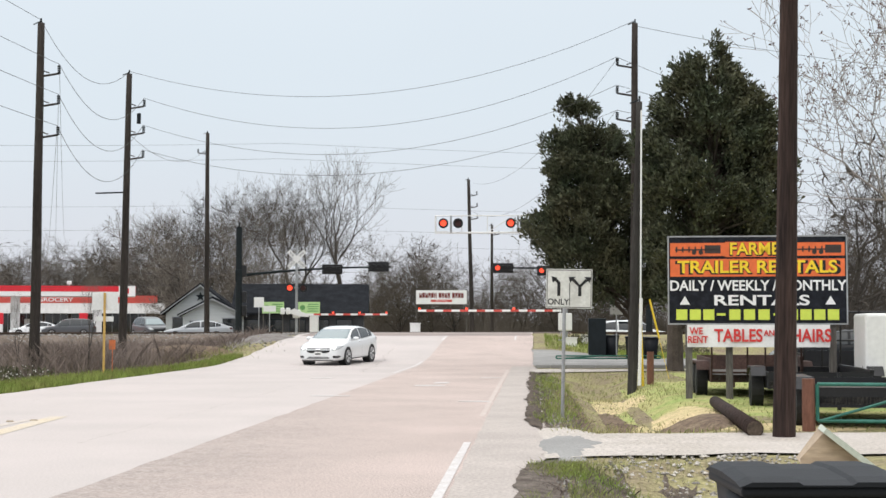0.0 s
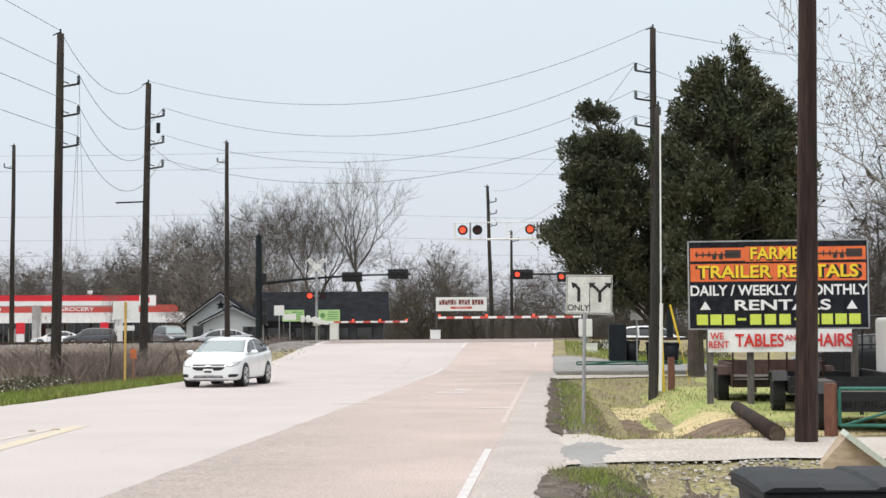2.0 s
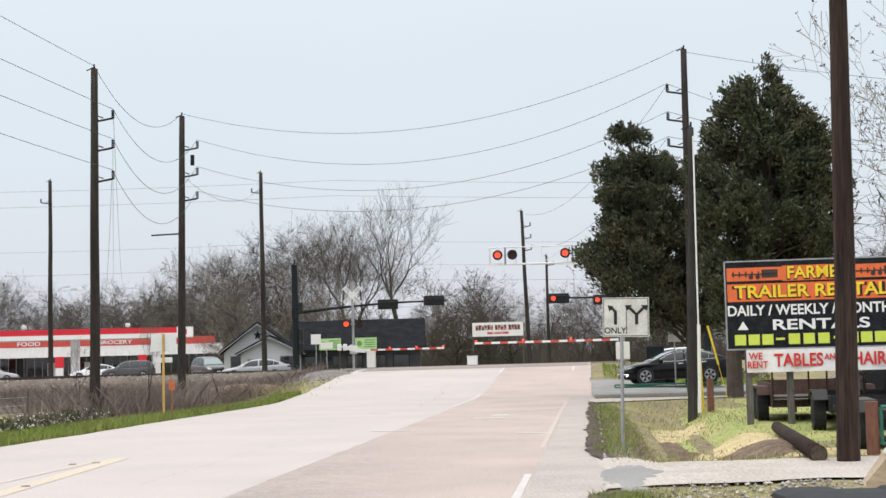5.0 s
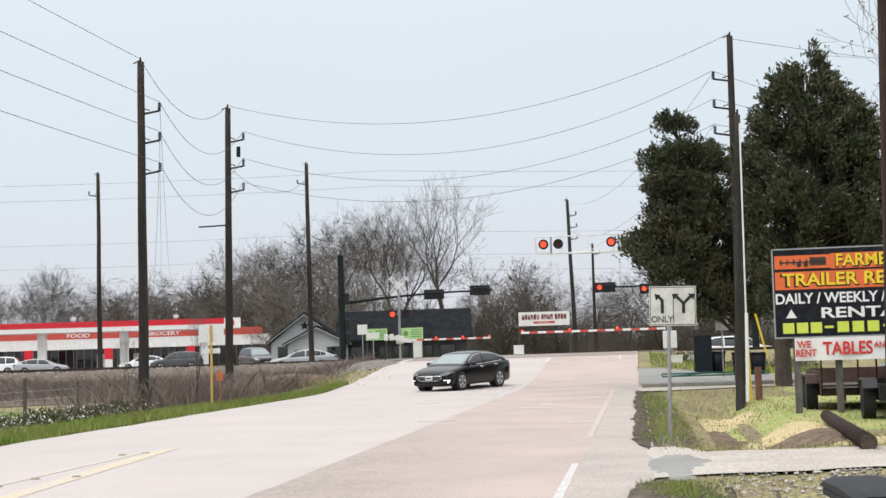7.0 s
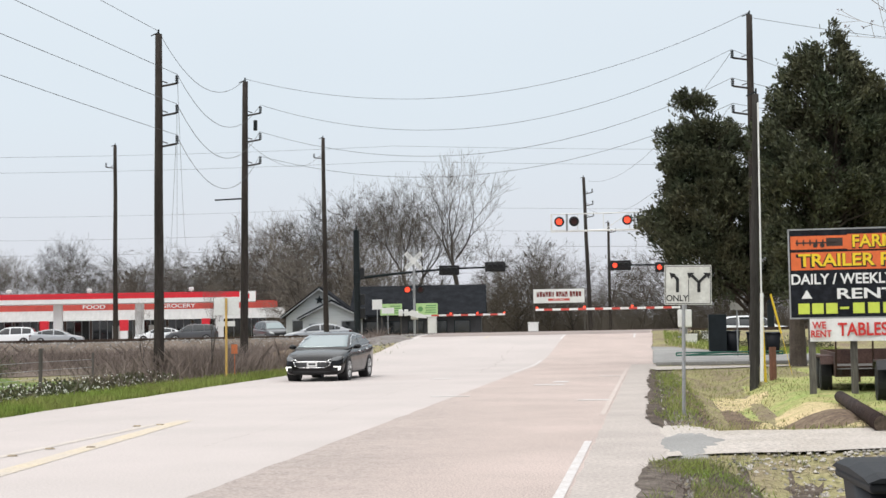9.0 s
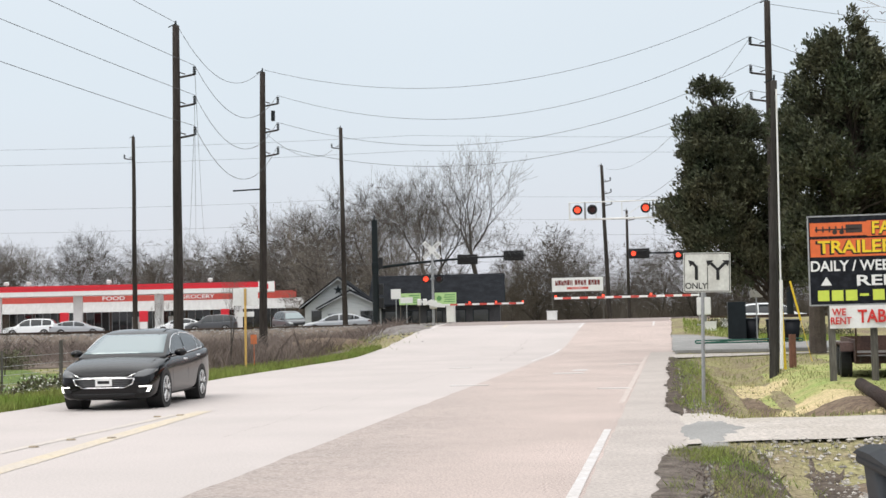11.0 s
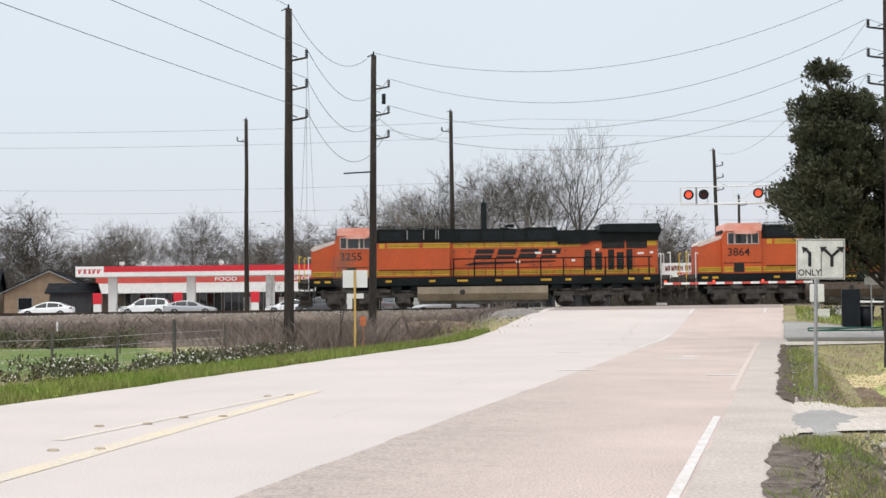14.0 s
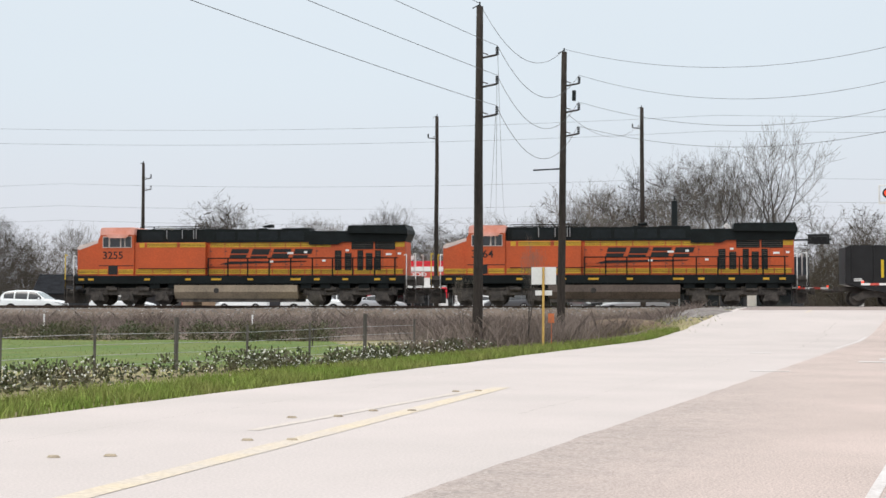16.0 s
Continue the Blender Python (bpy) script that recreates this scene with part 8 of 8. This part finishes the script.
blades("edge_grass", 2400, lambda r: (abs(r.gauss(0, 0.42)) - 0.02, r.uniform(24.6, 50.5)), 0.05, 0.20, 0.012, GRASS, "green grass tufts leaning over the road edge", 13, 0.4, patchy=0.0)
blades("edge_grass", 12000, lambda r: (abs(r.gauss(0, 0.6)) - 0.04, r.uniform(10, 17.6)), 0.04, 0.15, 0.008, GRASS, "green grass tufts in the soil by the road", 14, 0.5, patchy=0.06)
blades("dry_stalks", 4500, lambda r: (abs(r.gauss(0, 0.5)) - 0.05, r.choice((r.uniform(10, 17.8), r.uniform(23.4, 50)))), 0.03, 0.12, 0.010, WEED, "dry brown stalks along the broken road edge", 15, 0.9)


blades("mound_grass", 4200, lambda r: (r.gauss(-16.4, 1.5), r.gauss(67.0, 3.2)), 0.10, 0.42, 0.022, DRYGRASS, "dry straw-coloured grass on the mound by the crossing", 16, 0.6)


def brambles(name, n, place, r0, r1, label, seed, blossom):
    rng = random.Random(seed)
    vs, fs, bv, bf = [], [], [], []
    for _ in range(n):
        x, y = place(rng)
        r = rng.uniform(r0, r1)
        z = ground_z(x, y) + r * 0.45
        leaf_cloud(rng, vs, fs, (x, y, z), r, int(130 * r / 0.4), 0.085, 0.75)
        for _ in range(int(blossom * r / 0.4)):
            d = Vector((rng.gauss(0, 1), rng.gauss(-0.4, 1), abs(rng.gauss(0.4, 0.7)))).normalized()
            p = Vector((x, y, z)) + Vector((d.x * r, d.y * r, d.z * r * 0.75)) * 1.08
            b = len(bv)
            s = rng.uniform(0.015, 0.032)
            bv.extend((p + Vector((s, 0, 0)), p + Vector((0, 0, s)), p + Vector((-s, 0, 0)), p + Vector((0, 0, -s)), p + Vector((0, -s * 0.5, 0))))
            bf.extend(((b, b + 1, b + 4), (b + 1, b + 2, b + 4), (b + 2, b + 3, b + 4), (b + 3, b, b + 4)))
    ob = tagged(mesh_part(name, vs, fs, BRAMBLE), label, "bushes", kind="stuff")
    if bf:
        mesh_part("blossom", bv, bf, BLOSSOM, ob)
    return ob


brambles("bramble_hedge", 150, lambda r: (lambda y: (-15.6 - (46 - y) * 0.13 + r.gauss(0, 0.6), y))(17 + 29 * r.random() + 1.2 * math.sin(r.uniform(0, 40))), 0.14, 0.50, "low bramble hedge dotted with white blossom", 31, 12)
brambles("dark_hedge", 300, lambda r: (lambda s: (track_pose(s, 25 + r.gauss(0, 0.9)).translation.x, track_pose(s, 25).translation.y + r.gauss(0, 0.5)))(r.uniform(-75, -14)), 0.35, 0.75, "dark evergreen bramble bank behind the pasture", 32, 0)
brambles("dark_hedge", 30, lambda r: (r.uniform(2, 9), r.uniform(78, 82)), 0.3, 0.6, "low green bushes beside the rails", 33, 0)


def thicket(n, seed):
    """Dense low scrub under the distant woods."""
    rng = random.Random(seed)
    vs, fs = [], []
    for _ in range(n):
        a, d = radians(rng.uniform(-52, 17)), rng.uniform(150, 200)
        if -16.5 < math.degrees(a) < -2.5 and d < 160:
            d += 15
        if math.degrees(a) < -13.5 and d < 175:
            d += 28
        x, y = d * math.sin(a), d * math.cos(a)
        h = rng.uniform(1.5, 5.5)
        for _ in range(5):
            b = len(vs)
            w = rng.uniform(0.02, 0.05)
            lx, ly = rng.gauss(0, 0.35) * h, rng.gauss(0, 0.2) * h
            ox = rng.gauss(0, 0.5)
            vs.extend(((x + ox - w, y, 0), (x + ox + w, y, 0), (x + ox + lx, y + ly, h * rng.uniform(0.6, 1.0))))
            fs.append((b, b + 1, b + 2))
    return tagged(mesh_part("scrub_thicket", vs, fs, TWIG), "dense leafless scrub under the distant woods", "scrub", kind="stuff")


thicket(9000, 41)
# saplings by the poles
for x, y, H, k in ((-14.4, 48.2, 4.0, 3), (-17.5, 50.5, 3.0, 3), (-24, 52, 2.4, 3)):
    t = copy_thing(TREES[k], pose(x, y, ground_z(x, y), 0, 0, x * 37))
    f = H / heights[k]
    t.scale = (f * 0.45, f * 0.45, f)
    t["label"] = "thin leafless sapling among dead weeds"

# ---- wire fence of the pasture ----
fence = thing("wire_fence", pose(0, 0, 0), "sagging wire fence on thin grey posts", "fence")
prev = None
for k in range(11):
    y = 16 + k * 3.0
    x = -17.6 - (46 - y) * 0.16
    bm = B()
    h = 1.15 if k % 3 else 1.35
    rod(bm, (x, y, ground_z(x, y) - 0.1), (x + 0.02, y, ground_z(x, y) + h), 0.035 if k % 3 else 0.06, seg=7)
    part("fence_post", bm, M["post_grey"], fence)
    if prev:
        bm = B()
        for z in (0.2, 0.45, 0.7, 0.95):
            rod(bm, (prev[0], prev[1], ground_z(*prev) + z), (x, y, ground_z(x, y) + z), 0.006, seg=4)
        part("fence_wire", bm, M["steel"], fence)
    prev = (x, y)
for s, d, h in ((-46, 13, 0.9), (-31, 14, 0.95), (-56, 12, 0.8), (-20, 14, 0.9)):
    v = track_pose(s, d).translation
    bm = B()
    rod(bm, (v.x, v.y, ground_z(v.x, v.y)), (v.x, v.y, ground_z(v.x, v.y) + h), 0.045, seg=8)
    tagged(part("marker_stake", bm, M["white_paint"]), "short white marker stake among the weeds", "stake", "marker stakes")


# ---- loose stones ----
def stones(name, n, place, r0, r1, mat, label, seed):
    rng = random.Random(seed)
    vs, fs = [], []
    for _ in range(n):
        x, y = place(rng)
        rr = rng.uniform(r0, r1)
        z = ground_z(x, y) + rr * 0.25
        b = len(vs)
        for dx, dy, dz in ((1, 0, 0), (0, 1, 0), (-1, 0, 0), (0, -1, 0), (0, 0, 1), (0, 0, -1)):
            j = rng.uniform(0.6, 1.15) * rr
            vs.append((x + dx * j + rng.gauss(0, 0.15) * rr, y + dy * j, z + dz * j * 0.75))
        fs.extend([(b + i, b + (i + 1) % 4, b + 4) for i in range(4)] + [(b + (i + 1) % 4, b + i, b + 5) for i in range(4)])
    return tagged(mesh_part(name, vs, fs, mat), label, "stones", kind="stuff")


STONE = material("mixed_grey_stones", (0.30, 0.285, 0.27), 0.95, 0.3, 2, 20, 0.3, spec=0.1, random_by="island")
PALESTONE = material("pale_broken_stones", (0.46, 0.43, 0.39), 0.95, 0.3, 2, 20, 0.3, spec=0.1, random_by="island")


def bank_spot(r):
    v = track_pose(r.uniform(-75, 5.5), r.uniform(1.6, 7.5)).translation
    return v.x, v.y


stones("ballast_stones", 9000, bank_spot, 0.04, 0.10, STONE, "loose grey ballast stones on the rail bank", 51)
stones("ballast_stones", 1500, lambda r: (r.gauss(-15.6, 1.6), r.gauss(76.0, 3.0)), 0.04, 0.10, STONE, "loose grey stones beside the crossing", 52)
stones("shoulder_gravel", 5000, lambda r: (0.05 + abs(r.gauss(0, 0.28)), r.uniform(9.5, 50)), 0.010, 0.028, STONE, "loose gravel along the road shoulder", 53)
stones("ditch_stones", 1800, lambda r: (r.uniform(0.9, 3.2), r.uniform(10.5, 18.6)), 0.012, 0.045, PALESTONE, "pale broken stones scattered on bare soil", 54)
stones("edge_grit", 3500, lambda r: (r.gauss(0.02, 0.14), r.uniform(9.5, 17.8)), 0.006, 0.022, STONE, "dark grit and pebbles spilling over the road edge", 57)
stones("edge_grit", 1500, lambda r: (r.gauss(0.45, 0.3), r.gauss(20.2, 1.0)), 0.008, 0.025, STONE, "loose grey gravel where the drive joins", 58)
blades("leaf_litter", 3500, lambda r: (r.gauss(1.35, 0.5), r.uniform(23, 38)), 0.02, 0.07, 0.03, WEED, "brown leaf litter along the ditch", 55, 0.9)
blades("leaf_litter", 2200, lambda r: (r.gauss(1.1, 0.5), r.uniform(10.5, 17.5)), 0.015, 0.05, 0.018, WEED, "brown leaf litter on the bare soil", 56, 0.9)


# ---- what moves ----
def drive(car, wheels, r, wb, L, track, spin_until):
    """Rows of seconds, front-axle place and heading turned into poses on the road; the wheels roll between two times."""
    rows = []
    back = L / 2 - 0.92
    for t, x, y, hd in track:
        c = Vector((x - back * math.cos(radians(hd)), y - back * math.sin(radians(hd))))
        slope = math.degrees(math.atan2(road_z(x, y) - road_z(2 * c.x - x, 2 * c.y - y), 2 * back))
        rows.append((t, pose(c.x, c.y, road_z(c.x, c.y) + 0.012, 0, -slope, hd)))
    walk(car, rows)
    dist = [0.0]
    for a, b in zip(track, track[1:]):
        dist.append(dist[-1] + math.hypot(b[1] - a[1], b[2] - a[2]))
    ts = [q[0] for q in track]
    t0, t1 = spin_until
    keys = sorted({0, *range(int(t0 * FPS), int(t1 * FPS) + 1), int(16 * FPS)})
    for w in wheels:
        loc = w.location.copy()
        spin = [float(np.interp(min(max(k / FPS, t0), t1), ts, dist)) / r for k in keys]
        walk(w, [(k / FPS, Matrix.Translation(loc) @ Matrix.Rotation(a % math.tau, 4, "Y")) for k, a in zip(keys, spin)])


def motions():
    suv, suv_wheels, r = PASSING
    way = lambda t: -29.9 + 6.0 * (t - 15.0)
    walk(suv, [(float(t), track_pose(way(t), -17.5, 0.48)) for t in range(0, 17, 2)])
    for w in suv_wheels:
        loc = w.location.copy()
        walk(w, [(k / FPS, Matrix.Translation(loc) @ Matrix.Rotation((way(k / FPS) / r) % math.tau, 4, "Y")) for k in [0, *range(13 * FPS, 16 * FPS + 1, 2)]])
    for thing_, u in train:
        walk(thing_, [(float(t), track_pose(nose_at(t) + u, 0, RAIL_Z)) for t in range(0, 17, 2)])
    k0 = int(11.4 * FPS)
    for ws, u in WHEELSETS:
        loc, r = ws.location.copy(), ws.location.z
        walk(ws, [(k / FPS, Matrix.Translation(loc) @ Matrix.Rotation((-(k - k0) / FPS * TRAIN_SPEED / r) % math.tau, 4, "Y")) for k in [0, *range(k0, 16 * FPS + 1)]])
    drive(*WHITE, [(0.0, -8.08, 59.1, -104.0), (0.5, -8.82, 56.0, -102.0), (1.0, -9.37, 52.6, -98.5), (1.5, -9.78, 48.9, -95.5), (2.0, -10.06, 44.75, -93.3), (2.5, -10.24, 40.1, -91.5), (3.0, -10.35, 34.9, -90.3),
                   (3.5, -10.36, 29.1, -89.7), (4.0, -10.3, 23.0, -89.2), (5.0, -10.1, 11.0, -89.2), (6.0, -9.9, -1.0, -89.3), (8.0, -9.7, -25.0, -89.6), (16.0, -9.5, -120.0, -90.0)], (0.0, 4.6))
    drive(*BLACK, [(0.0, 42.0, 67.5, -180.0), (3.0, 20.0, 67.5, -180.0), (4.2, 9.0, 67.5, -179.0), (5.0, 2.2, 66.9, -170.0), (5.6, -2.2, 64.8, -150.0), (6.0, -4.55, 62.8, -138.0), (6.3, -5.62, 61.5, -130.6), (6.5, -6.23, 60.6, -126.5),
                   (7.0, -7.54, 58.15, -115.4), (7.5, -8.61, 55.4, -106.2), (8.0, -9.31, 52.3, -100.3), (8.5, -9.78, 48.9, -95.6), (9.2, -10.09, 43.4, -90.5), (10.2, -10.3, 34.9, -87.5), (11.3, -10.37, 24.5, -85.7),
                   (11.5, -10.36, 22.5, -86.0), (11.7, -10.34, 20.1, -86.3), (12.0, -10.3, 16.3, -86.6), (13.0, -10.0, 3.3, -88.0), (16.0, -9.6, -36.0, -90.0)], (6.0, 12.4))


WHITE = (*vehicle("white_sedan", "white compact sedan driving with its headlamps on", "car", 4.60, 1.80, 1.476, 2.69, M["car_white"], pose(-8, 57, 0), lit=True), 2.69, 4.60)
BLACK = (*vehicle("black_sedan", "glossy black midsize sedan with chrome grille bars", "car", 4.92, 1.85, 1.46, 2.83, M["car_black"], pose(42, 67.5, 0), chrome=True), 2.83, 4.92)
motions()
